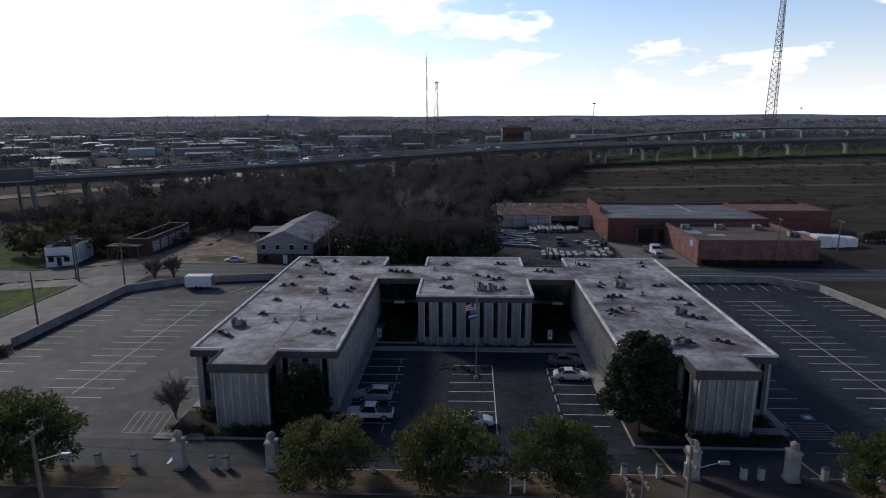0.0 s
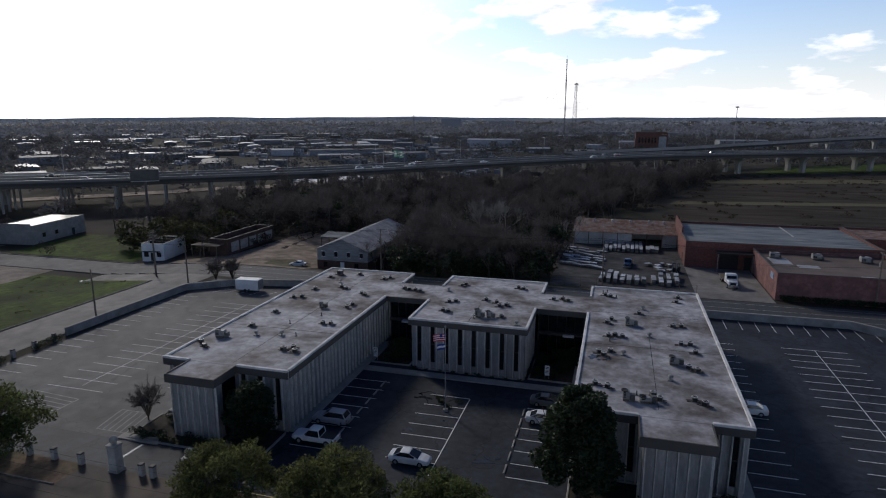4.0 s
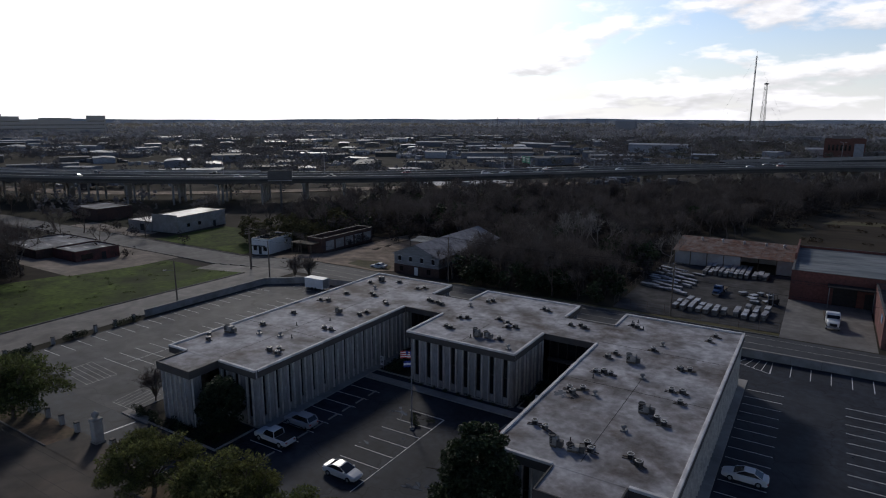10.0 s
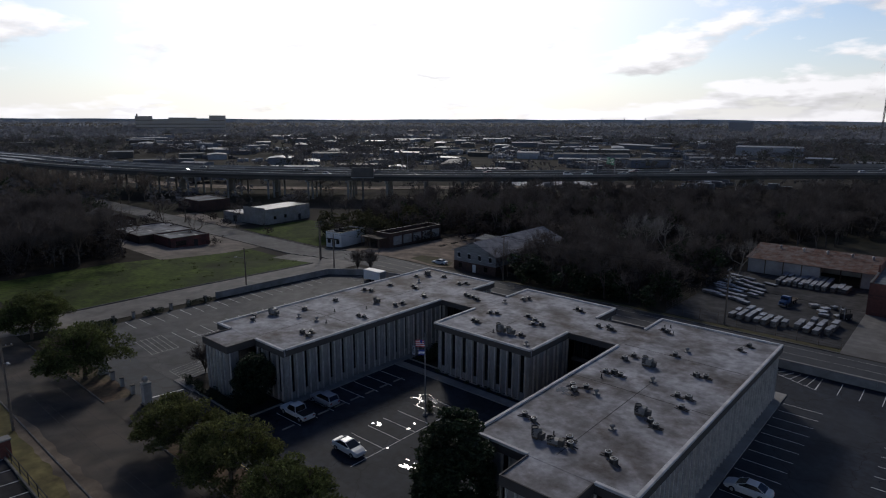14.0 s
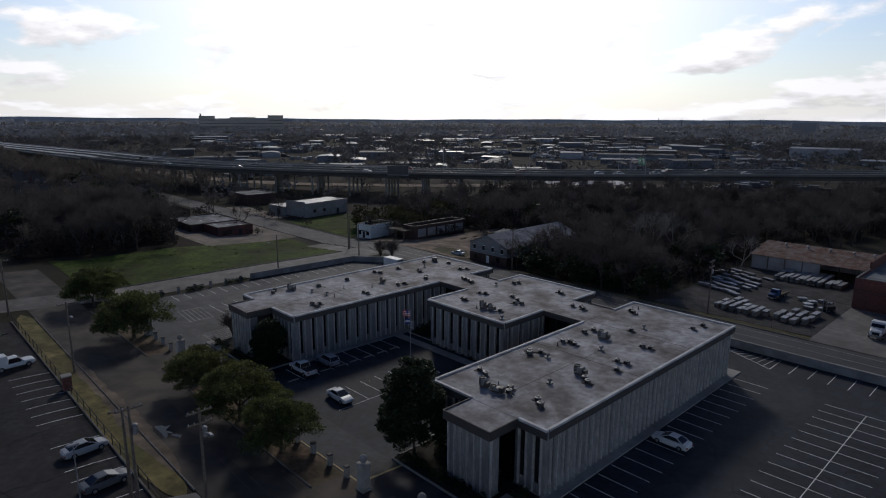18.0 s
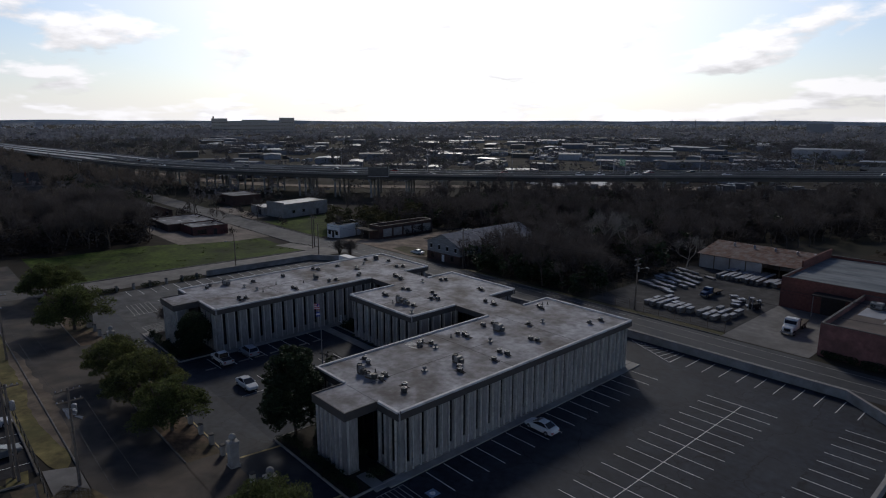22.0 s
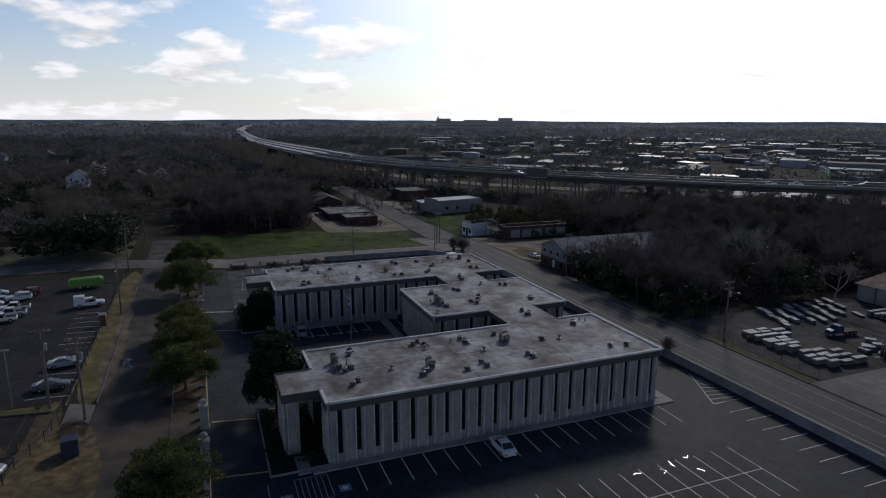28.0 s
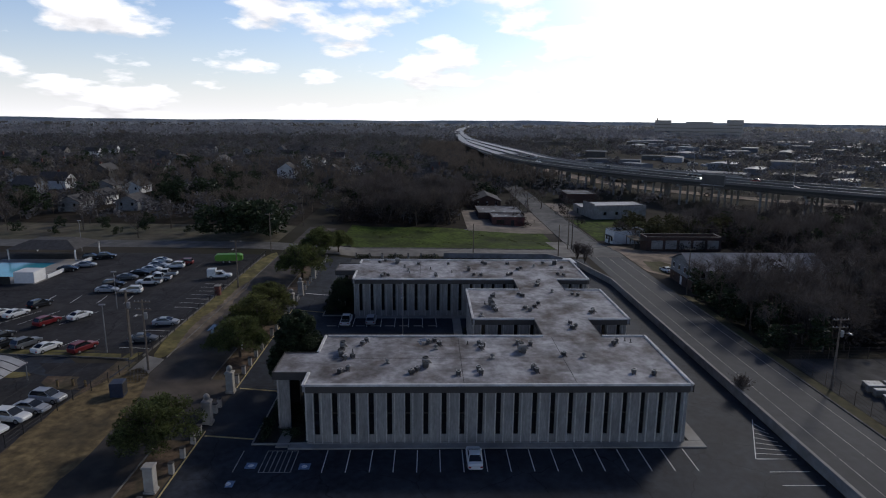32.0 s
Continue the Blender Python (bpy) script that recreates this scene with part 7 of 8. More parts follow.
def wires(a, b, rows, sag, r):
    """Slack wires from pole a to pole b; rows of sideways offset and height over the ground."""
    w = thing("overhead_wires", (0, 0, 0), "slack black overhead wires between the poles", "wires", "overhead wires")
    za, zb = gz(*a), gz(*b)
    for off, zz in rows:
        part("wire", cable([(a[0] + (b[0] - a[0]) * t / 10, a[1] + (b[1] - a[1]) * t / 10 + off, zz + za + (zb - za) * t / 10 - 4 * sag * t / 10 * (1 - t / 10)) for t in range(11)], r), M["black"], w)


for a, b in zip(NP, NP[1:]):
    wires(a, b, ((-1.0, 10.25), (0.5, 10.25), (1.0, 10.25), (0.0, 7.6)), 0.8, 0.02)
for a, b in zip([(50, 36.4), (14.5, 36.6)] + SP[1:], [(14.5, 36.6)] + SP[1:]):
    wires(a, b, ((-0.9, 10.0), (0.9, 10.0), (0.0, 7.4)), 0.6, 0.009)


def lamp_post(x, y, h):
    p = thing("lamp_post", pose(x, y, gz(x, y)), "thin pale steel lamp post", "lamp post", "lamp posts")
    part("pole", G().tube((0, 0, 0), (0, 0, h), 0.08, 0.05, 6), M["steel"], p)
    part("lamp_head", G().box(-0.2, 0.2, -0.45, 0.45, h, h + 0.15, 0.04), M["steel"], p)


lamp_post(8.9, 28.0, 7.5)
lamp_post(-12.6, 19.0, 7.0)
lamp_post(-61.5, -14.0, 8.0)
# fence of the lot across the street
sf = thing("lot_fence", (0, 0, 0), "dark wire fence with a pale kerb along the far lot", "fence", "", "structure")
for k in range(25):
    x = -60 + 2.8 * k
    part("post", G().tube((x, 34.0, 1.5), (x, 34.0, 3.1), 0.05, 0.05, 5), M["black"], sf)
    part("rail", G().box(x, x + 2.8, 33.97, 34.03, 2.95, 3.02), M["black"], sf)
    part("rail", G().box(x, x + 2.8, 33.97, 34.03, 2.3, 2.35), M["black"], sf)
    part("kerb", G().box(x, x + 2.78, 33.7, 33.9, 1.6, 1.95, 0.02), M["kerb"], sf)
gate = thing("brick_gate_post", pose(-23.0, 34.0, 1.72), "brown brick pier in the lot's fence", "pillar")
part("pier", G().box(-0.5, 0.5, -0.5, 0.5, -0.2, 1.9, 0.03), M["brick_red"], gate)
part("cap", G().box(-0.6, 0.6, -0.6, 0.6, 1.9, 2.05, 0.03), M["concrete"], gate)
lines("trim_lines_south", [(-11, 6.2 + 3.4 * k, -3.5, 3.4 + 3.4 * k) for k in range(-2, 4)] + [(-7.2, 28.8, -7.2, 33.6), (-1.2, 28.8, -1.2, 33.6), (1.3, 28.8, 1.3, 33.6), (6.8, 28.8, 6.8, 33.6)] + [(-14 - 2.8 * k, 28.8, -14 - 2.8 * k, 33.6) for k in range(7)]
      + [(-21, 3 + 5.0 * k, -16, 3.5 + 5.0 * k) for k in range(4)] + [(3.5, 8 + 3.2 * k, 7.8, 6.46 + 3.2 * k) for k in range(0, 6)], M["paint"], "white parking bay lines of the far lot")
sheet("verge_south_east", 12, 90, 31.2, 33.9, 0.02, M["leaffall"], "strip of dry grass beside the far lot", "verge")
M["navy"] = mat("blue_grey_paint", (0.035, 0.045, 0.075), 0.2, 2.0, 0.6)
M["wood_post"] = mat("ochre_timber", (0.2, 0.14, 0.07), 0.3, 3.0, 0.9)
cab = thing("utility_cabinet", pose(22.6, 36.4, gz(0, 36.4), 0, 0, 8), "dark blue-grey roadside utility cabinet", "cabinet")
part("body", G().box(-0.9, 0.9, -0.8, 0.8, 0, 1.9, 0.04), M["navy"], cab)
part("door", G().box(-0.8, 0.8, 0.8, 0.83, 0.15, 1.75), M["dark"], cab)
ef = thing("lot_fence", (0, 0, 0), "dark wire fence sagging along the verge by the far lot", "fence", "", "structure")
run = [(11.3, 33.8), (14.0, 33.7), (16.7, 33.6), (19.3, 33.4), (22.0, 32.6), (24.8, 31.8), (27.6, 31.5), (30.4, 31.3), (33.3, 31.1), (36.2, 31.0)]
for k, (x, y) in enumerate(run):
    z = gz(x, y)
    part("post", G().tube((x, y, z - 0.2), (x, y, z + 1.5), 0.05, 0.05, 5), M["black"], ef)
    if k:
        for zz in (0.45, 0.85, 1.4):
            part("wire", G().tube((px, py, pz + zz), (x, y, z + zz), 0.025, 0.025, 4), M["black"], ef)
    px, py, pz = x, y, z
poly_sheet("grass_strip", [(7.9, 6), (9.6, 8), (10.0, 14.8), (10.5, 24), (11.4, 32.8), (8.5, 33.2), (8.1, 24)], 0.05, M["verge_y"], "narrow strip of yellowed grass between the lots", "verge")
sk = thing("kerb_line", (0, 0, 0), "pale concrete kerb between grass strip and drive", "kerb", "", "structure")
for k in range(9):
    y = 8.2 + 2.7 * k
    a, b = float(np.interp(y, [8, 14.8, 24, 32.8], [9.6, 10.0, 10.5, 11.4])), float(np.interp(y + 2.66, [8, 14.8, 24, 32.8], [9.6, 10.0, 10.5, 11.4]))
    zk = gz(a, y)
    part("kerb", G().poly([(a, y, zk), (a + 0.18, y, zk), (b + 0.18, y + 2.66, zk), (b, y + 2.66, zk), (a, y, zk + 0.16), (a + 0.18, y, zk + 0.16), (b + 0.18, y + 2.66, zk + 0.16), (b, y + 2.66, zk + 0.16)], [(4, 5, 6, 7), (0, 1, 5, 4), (1, 2, 6, 5), (2, 3, 7, 6), (3, 0, 4, 7)]), M["kerb"], sk)
poly_sheet("earth_bed", [(17.6, 24.4), (19.8, 24.8), (21.8, 27), (21.8, 32.2), (17.8, 32.8)], 0.06, M["leaffall"], "bare brown earth beside the drive", "ground")
poly_sheet("grass_nose", [(15.9, 10), (18.4, 12), (18.3, 20.5), (17.4, 22), (16.4, 21)], 0.05, M["verge_y"], "rounded end of a yellowed grass island", "verge")
for x, y in ((20.6, 29.5), (20.8, 31.2), (21.0, 27.7)):
    bp = thing("bollard", pose(x, y, gz(x, y) - 0.1), "short ochre wooden bollard in bare earth", "bollard", "bollards by the drive")
    part("post", G().lathe([(0.16, 0), (0.16, 1.0), (0.12, 1.06)], n=8), M["wood_post"], bp)
    part("cap", G().lathe([(0.17, 1.06), (0.17, 1.12)], n=8), M["dark"], bp)
poly_sheet("drive_south", [(9.8, 8), (15.8, 8), (16.4, 21), (17.6, 24), (17.8, 32.9), (11.5, 33.4), (10.5, 24), (10.0, 14.8)], 0.03, M["asphalt"], "dark asphalt drive into the far lot", "drive")
poly_sheet("pad_concrete", [(9.5, 34.2), (19.5, 34.2), (19, 37.2), (10.5, 37.2)], 0.045, M["apron"], "pale worn concrete apron", "apron")
# pool yard beyond the lot
pool = thing("swimming_pool", (0, 0, 2.2), "turquoise outdoor pool behind a low white wall", "pool")
M["water"] = mat("pool_water", (0.06, 0.36, 0.44), 0.1, 0.3, 0.1, spec=0.5)
part("deck", G().box(-52, -29, -60, -6, -0.2, 0.15), M["concrete"], pool)
part("water", G().box(-48, -34.5, -50, -12.8, 0.15, 0.17), M["water"], pool)
part("wall", G().box(-29.2, -28.9, -60, -12.5, 0, 0.8), M["white"], pool)
part("pump_house", G().box(-33.5, -29.4, -10.6, -6.4, 0, 2.5, 0.05), M["white"], pool)
part("gate", G().box(-28.85, -28.7, -14.6, -11.0, 0, 1.7), M["black"], pool)
part("wall", G().box(-52, -33.5, -6.3, -6, 0, 0.9), M["white"], pool)
pav = thing("pool_pavilion", (0, 0, 2.2), "open pavilion with a dark hipped roof", "pavilion")
part("roof", G().poly([(-62, -26, 2.9), (-50, -26, 2.9), (-50, -9, 2.9), (-62, -9, 2.9), (-58, -22, 4.6), (-54, -22, 4.6), (-54, -13, 4.6), (-58, -13, 4.6)], [(3, 2, 1, 0), (0, 1, 5, 4), (1, 2, 6, 5), (2, 3, 7, 6), (3, 0, 4, 7), (4, 5, 6, 7)]), M["shingle_d"], pav)
for x in (-61.5, -50.5):
    for y in (-25.5, -9.5):
        part("post", G().box(x - 0.12, x + 0.12, y - 0.12, y + 0.12, -0.1, 2.9), M["white"], pav)

# ribbed drive-through awning in the lot's corner
aw = thing("drive_awning", pose(23.0, 19.5, 2.0), "pale ribbed curved awning over a lane of the far lot", "awning")
prof = [(-3.4 + 6.8 * k / 8, 2.6 + 1.1 * math.sin(math.pi * k / 8)) for k in range(9)]
part("canopy", G().extr_x(prof + [(y, z - 0.06) for y, z in reversed(prof)], -4.0, 4.0), M["galv"], aw)
for k in range(6):
    x = -3.9 + 1.55 * k
    part("rib", G().extr_x([(y, z + 0.05) for y, z in prof] + [(y, z) for y, z in reversed(prof)], x, x + 0.08), M["black"], aw)
for x in (-3.8, 3.8):
    for y in (-3.2, 3.2):
        part("post", G().tube((x, y, 0), (x, y, 2.65), 0.07, 0.07, 6), M["steel"], aw)
# ---- the elevated highway ----
pts = spline(HWY, 8)
viaduct = thing("highway_viaduct", (0, 0, 0), "long elevated concrete highway on rows of piers", "highway", "", "structure")


def deck_height(p):
    """Down to the ground far in the west, level elsewhere."""
    return (10.0 + 2.0 * min(1.0, max(0.0, (p.x + 110) / 160))) * min(1.0, max(0.12, (p.x + 1000) / 580))


def strip(path, width, z0, z1, off=0.0):
    """A long solid strip that follows the path, from z0 to z1 below or above the deck."""
    rb = ribbon([(p.x, p.y) for p in path], 2.0)
    g, n, V = G(), len(path), []
    for (a, b), p in zip(rb, path):
        c, d = (a + b) / 2, (a - b).normalized()
        z = p.z if len(p) > 2 else deck_height(p)
        for w in (off + width / 2, off - width / 2):
            q = c + d * w
            V += [(q.x, q.y, z + z0), (q.x, q.y, z + z1)]
    F = []
    for k in range(n - 1):
        i, j = 4 * k, 4 * (k + 1)
        F += [(i, j, j + 1, i + 1), (i + 3, j + 3, j + 2, i + 2), (i + 1, j + 1, j + 3, i + 3), (i + 2, j + 2, j, i)]
    g.poly(V, F)
    return g


M["hwyconc"] = mat("highway_concrete", (0.30, 0.29, 0.275), 0.15, 0.2, 0.8, dirt=(0.2, 0.19, 0.175), dscale=0.03, damt=0.7)
# parapet and girder concrete darkened to paint in the shade on their faces
M["parapet"] = mat("shade_toned_parapet_concrete", (0.17, 0.165, 0.158), 0.2, 0.2, 0.8, dirt=(0.1, 0.096, 0.09), dscale=0.05, damt=0.7)
M["girder"] = mat("shade_toned_stained_girder", (0.10, 0.096, 0.09), 0.2, 0.2, 0.85, dirt=(0.06, 0.057, 0.053), dscale=0.05, damt=0.7)
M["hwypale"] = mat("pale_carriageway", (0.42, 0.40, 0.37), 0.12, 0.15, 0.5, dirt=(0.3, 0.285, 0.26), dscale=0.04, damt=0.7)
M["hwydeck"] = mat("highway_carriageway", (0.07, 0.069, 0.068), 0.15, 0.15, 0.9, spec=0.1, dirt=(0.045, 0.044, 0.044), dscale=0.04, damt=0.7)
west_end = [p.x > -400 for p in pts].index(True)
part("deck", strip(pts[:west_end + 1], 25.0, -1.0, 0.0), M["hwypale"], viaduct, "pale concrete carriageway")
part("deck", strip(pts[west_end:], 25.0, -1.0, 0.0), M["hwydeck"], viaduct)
for off in (-12.4, 12.4, 0.0):
    part("parapet", strip(pts, 0.35, -0.05, 0.95, off), M["parapet"], viaduct)
    # pale strip paints the bright, lit upper edge of the parapet
    part("parapet_cap", strip(pts, 0.5, 0.95, 1.05, off), M["hwypale"], viaduct)
for off in (-12.0, 12.0):
    part("girder", strip(pts, 0.6, -2.1, -0.9, off * 0.93), M["girder"], viaduct)


def tulip(h):
    """A square column that flares out under the deck."""
    rings = [(1.0, 1.4, -3.0), (1.0, 1.4, h - 7.0), (1.05, 1.9, h - 5.4), (1.1, 3.2, h - 4.0), (1.15, 4.4, h - 2.9)]
    P = [(sx * a, sy * b, z) for a, b, z in rings for sx, sy in ((-1, -1), (1, -1), (1, 1), (-1, 1))]
    return G().poly(P, [(4 * j + i, 4 * j + (i + 1) % 4, 4 * j + 4 + (i + 1) % 4, 4 * j + 4 + i) for j in range(4) for i in range(4)])


acc = 0.0
pier_me = {}
for a, b in zip(pts, pts[1:]):
    acc += (b - a).length
    if acc < (15 if a.x < -60 else 45) or not (-480 < a.x < 700):
        continue
    acc = 0.0
    d = (b - a).normalized()
    m = Matrix.Translation((a.x, a.y, 0)) @ Matrix.Rotation(math.atan2(d.y, d.x), 4, "Z")
    h = round(deck_height(a), 1)
    if h < 4:
        continue
    if a.x < -60:
        bent = part("pier_cap", G().box(-0.6, 0.6, -11.4, 11.4, h - 3.0, h - 2.0), M["hwyconc"], viaduct, at=m)
        for y in (-9, -3, 3, 9):
            part("column", G().tube((0, y, -3.0), (0, y, h - 3.0), 0.5, 0.5, 8), M["hwyconc"], bent)
        continue
    if h not in pier_me:
        col, cap = G(), G()
        col.box(-0.8, 0.8, -1.2, 1.2, -0.3, h - 3.6)
        cap.prism([(-0.9, -11), (0.9, -11), (0.9, 11), (-0.9, 11)], h - 3.2, h - 2.5)
        pier_me[h] = (tulip(h).mesh("column", M["hwyconc"]),
                      G().poly([(-0.9, -11.2, h - 2.4), (0.9, -11.2, h - 2.4), (0.9, 11.2, h - 2.4), (-0.9, 11.2, h - 2.4), (-0.9, -10.6, h - 3.6), (0.9, -10.6, h - 3.6), (0.9, 10.6, h - 3.6), (-0.9, 10.6, h - 3.6)],
                               [(0, 1, 2, 3), (7, 6, 5, 4), (0, 4, 5, 1), (1, 5, 6, 2), (2, 6, 7, 3), (3, 7, 4, 0)]).mesh("pier_cap", M["hwyconc"]))
    cap = part("pier_cap", pier_me[h][1], None, viaduct, at=m)
    for y in (-6.3, 6.3):
        part("column", pier_me[h][0], None, cap, at=(0, y, 0))
# the second carriageway, north of the first in the far west
west_pts = spline([(-1900, 175, 1.6), (-1160, 152, 1.6), (-886, 157, 2.4), (-583, 157, 7.0), (-406, 155, 10.0), (-339, 160, 10.0), (-285, 173, 10.0), (-235, 200, 10.0), (-196, 224, 9.98)], 6)
west_road = thing("highway_carriageway", (0, 0, 0), "second concrete carriageway of the elevated highway", "highway", "", "structure")
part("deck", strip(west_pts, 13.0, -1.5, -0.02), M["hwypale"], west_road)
for off in (-6.3, 6.3):
    part("parapet", strip(west_pts, 0.3, -0.05, 0.9, off), M["hwyconc"], west_road)
for k in range(22, len(west_pts) - 5, 3):
    p = west_pts[k]
    part("column", tulip(p.z + 0.6), M["hwyconc"], west_road, at=(p.x, p.y, 0))
# the flyover ramp in the north-east
ramp_pts = spline([(-10, 396, 12.0), (60, 448, 13.5), (110, 490, 15), (220, 590, 17.5), (340, 680, 18), (520, 760, 16)], 8)
ramp = thing("highway_ramp", (0, 0, 0), "concrete flyover ramp rising beside the highway", "highway", "", "structure")
part("deck", strip(ramp_pts, 10.0, -1.4, 0.0), M["hwydeck"], ramp)
for off in (-4.9, 4.9):
    part("parapet", strip(ramp_pts, 0.3, -0.05, 0.95, off), M["hwyconc"], ramp)
for k in range(6, len(ramp_pts), 3):
    p = ramp_pts[k]
    c = part("pier_cap", G().prism([(p.x - 4.2, p.y - 1), (p.x + 4.2, p.y - 1), (p.x + 4.2, p.y + 1), (p.x - 4.2, p.y + 1)], p.z - 3.0, p.z - 1.4), M["hwyconc"], ramp)
    part("column", tulip(p.z), M["hwyconc"], c, at=(p.x, p.y, 0))
# two-level lower road under the viaduct in the west
low = spline([(-420, 165), (-300, 185), (-220, 225), (-165, 268), (-110, 320), (-60, 372)], 6)
part("frontage_road", strip([Vector((p.x, p.y, gz(p.x, p.y) + 0.05)) for p in low], 14, -0.1, 0.06), M["dirt"], viaduct)
# cars on the highway
rng = random.Random(13)
for k in range(26):
    i = rng.randrange(34, len(pts) - 14)
    a, b = pts[i], pts[i + 1]
    d = (b - a).normalized()
    side = rng.choice((-8.6, -5.0, 5.0, 8.6))
    q = a.lerp(b, rng.random()) + Vector((-d.y, d.x)) * side
    if deck_height(a) < 9.9:
        continue
    park(rng.choice(("sedan", "suv", "pickup", "suv")), rng.choice(("white", "white", "silver", "grey", "black", "red")), q.x, q.y, math.degrees(math.atan2(-d.x, d.y)) + (180 if side > 0 else 0), z=deck_height(q), place="on the elevated highway")
for t in TEMPLATE.values():
    for o in list(t.children_recursive):
        bpy.data.objects.remove(o)
    bpy.data.objects.remove(t)


def sign_gantry(i, w, label, z=10.0):
    a, b = pts[i], pts[i + 1]
    d = (b - a).normalized()
    g = thing("sign_gantry", Matrix.Translation((a.x, a.y, z)) @ Matrix.Rotation(math.atan2(d.y, d.x), 4, "Z"), label, "road sign", "highway signs")
    for y in (-12.3, 12.3 if w > 10 else -12.3 + w):
        part("post", G().tube((0, y, -0.1), (0, y, 7.5), 0.2, 0.2, 6), M["steel"], g)
    y1 = 12.3 if w > 10 else -12.3 + w
    for z0 in (6.2, 7.4):
        part("beam", G().tube((0, -12.3, z0), (0, y1, z0), 0.12, 0.12, 5), M["steel"], g)
    for k in range(2):
        y = -9 + 6.0 * k if w > 10 else -11.5 + 2.0 * k
        s = part("sign_face", G().box(-0.1, 0.1, y - 2.3, y + 2.3, 5.3, 8.4, 0.03), M["sign_green"], g, "green road sign")
        for j in range(3):
            part("text_bar", G().box(-0.12, 0.12, y - 1.6, y + 1.5 - 0.4 * j, 7.6 - 0.7 * j, 7.85 - 0.7 * j), M["white"], s)


M["sign_green"] = mat("green_sign", (0.03, 0.22, 0.12), 0.05, 2, 0.5)
sign_gantry(66, 24, "green road signs on a gantry over the highway")
sign_gantry(104, 24, "green road signs on a gantry over the highway")
M["billdark"] = mat("billboard_back", (0.09, 0.088, 0.085), 0.2, 0.5, 0.8)
# big dark billboard beside the highway
bb = thing("billboard", pose(-142.5, 188.5, 0, 0, 0, 40), "large dark billboard on a thick column", "billboard")
part("column", G().lathe([(0.42, -3.0), (0.42, 12.3)], n=10), M["billdark"], bb)
part("panel", G().box(-4.6, 4.6, -0.5, 0.5, 12.3, 16.2, 0.05), M["billdark"], bb)
part("catwalk", G().box(-4.6, 4.6, -1.5, -0.6, 12.1, 12.3), M["steel"], bb)
for i in range(30, 120, 5):
    a = pts[i]
    d = (pts[i + 1] - a).normalized()
    if deck_height(a) < 9.9 or a.x > 330 or a.x < -230:
        continue
    q = a + Vector((-d.y, d.x)) * 0.0
    lp = thing("highway_lamp", pose(q.x, q.y, deck_height(q), 0, 0, math.degrees(math.atan2(d.y, d.x))), "tall twin-armed highway lamp post", "lamp post", "highway lamps")
    part("pole", G().tube((0, 0, 0), (0, 0, 12), 0.16, 0.09, 6), M["steel"], lp)
    for s in (-1, 1):
        part("arm", G().tube((0, 0, 11.8), (0, s * 2.2, 12.2), 0.05, 0.05, 4), M["steel"], lp)
        part("lamp_head", G().box(-0.2, 0.2, s * 2.2 - 0.5, s * 2.2 + 0.5, 12.1, 12.3), M["steel"], lp)
for x, y, h in ((110, 560, 42), (330, 640, 38), (560, 700, 36), (640, 640, 36)):
    hm = thing("high_mast_light", pose(x, y, 0), "very tall single highway light mast", "lamp post", "light masts")
    part("mast", G().tube((0, 0, 0), (0, 0, h), 0.5, 0.2, 6), M["steel"], hm)
    part("lamp_ring", G().lathe([(1.0, h - 0.8), (1.6, h - 0.4), (1.6, h), (0.5, h + 0.3)], n=10), M["steel"], hm)


# ---- lattice masts on the skyline ----
def lattice(x, y, h, w0, w1, label, name="radio_mast", panels=24, r=0.28):
    t = thing(name, pose(x, y, 0, 0, 0, 20), label, "mast", "radio masts")
    legs = [(math.cos(a), math.sin(a)) for a in (0.5, 0.5 + 2 * math.pi / 3, 0.5 + 4 * math.pi / 3)]
    for cx, cy in legs:
        part("leg", G().tube((cx * w0, cy * w0, -0.3), (cx * w1, cy * w1, h), r, r * 0.6, 4), M["mast"], t)
    g = G()
    for k in range(panels):
        z0, z1 = h * k / panels, h * (k + 1) / panels
        a0, a1 = w0 + (w1 - w0) * k / panels, w0 + (w1 - w0) * (k + 1) / panels
        for i in range(3):
            (ax, ay), (bx, by) = legs[i], legs[(i + 1) % 3]
            g.tube((ax * a0, ay * a0, z0), (bx * a1, by * a1, z1), r * 0.5, r * 0.5, 3, False)
            g.tube((bx * a0, by * a0, z0), (ax * a1, ay * a1, z1), r * 0.5, r * 0.5, 3, False)
            g.tube((ax * a1, ay * a1, z1), (bx * a1, by * a1, z1), r * 0.5, r * 0.5, 3, False)
    part("bracing", g, M["mast"], t)
    part("antenna", G().tube((0, 0, h - 1), (0, 0, h + h * 0.06), r * 0.7, r * 0.3, 4), M["mast"], t)
    return t


M["mast"] = mat("mast_steel", (0.17, 0.16, 0.155), 0.1, 1, 0.6, metal=0.3)
guy = lattice(-78, 1170, 134, 1.1, 1.1, "slender guyed radio mast on the skyline", panels=60)
for a in (0.3, 2.4, 4.5):
    for z in (55, 98, 136):
        part("guy_wire", G().tube((0, 0, z), (75 * math.cos(a), 75 * math.sin(a), 0), 0.06, 0.06, 3), M["mast"], guy)
free = lattice(-60, 1176, 92, 6.0, 2.2, "self-supporting lattice tower on the skyline", panels=12, r=0.35)
part("platform", G().lathe([(3.8, 90), (3.8, 91.5)], n=8), M["mast"], free)
lattice(363, 770, 235, 8.0, 1.2, "tall red and white lattice broadcast mast", "broadcast_mast", panels=34, r=0.45)

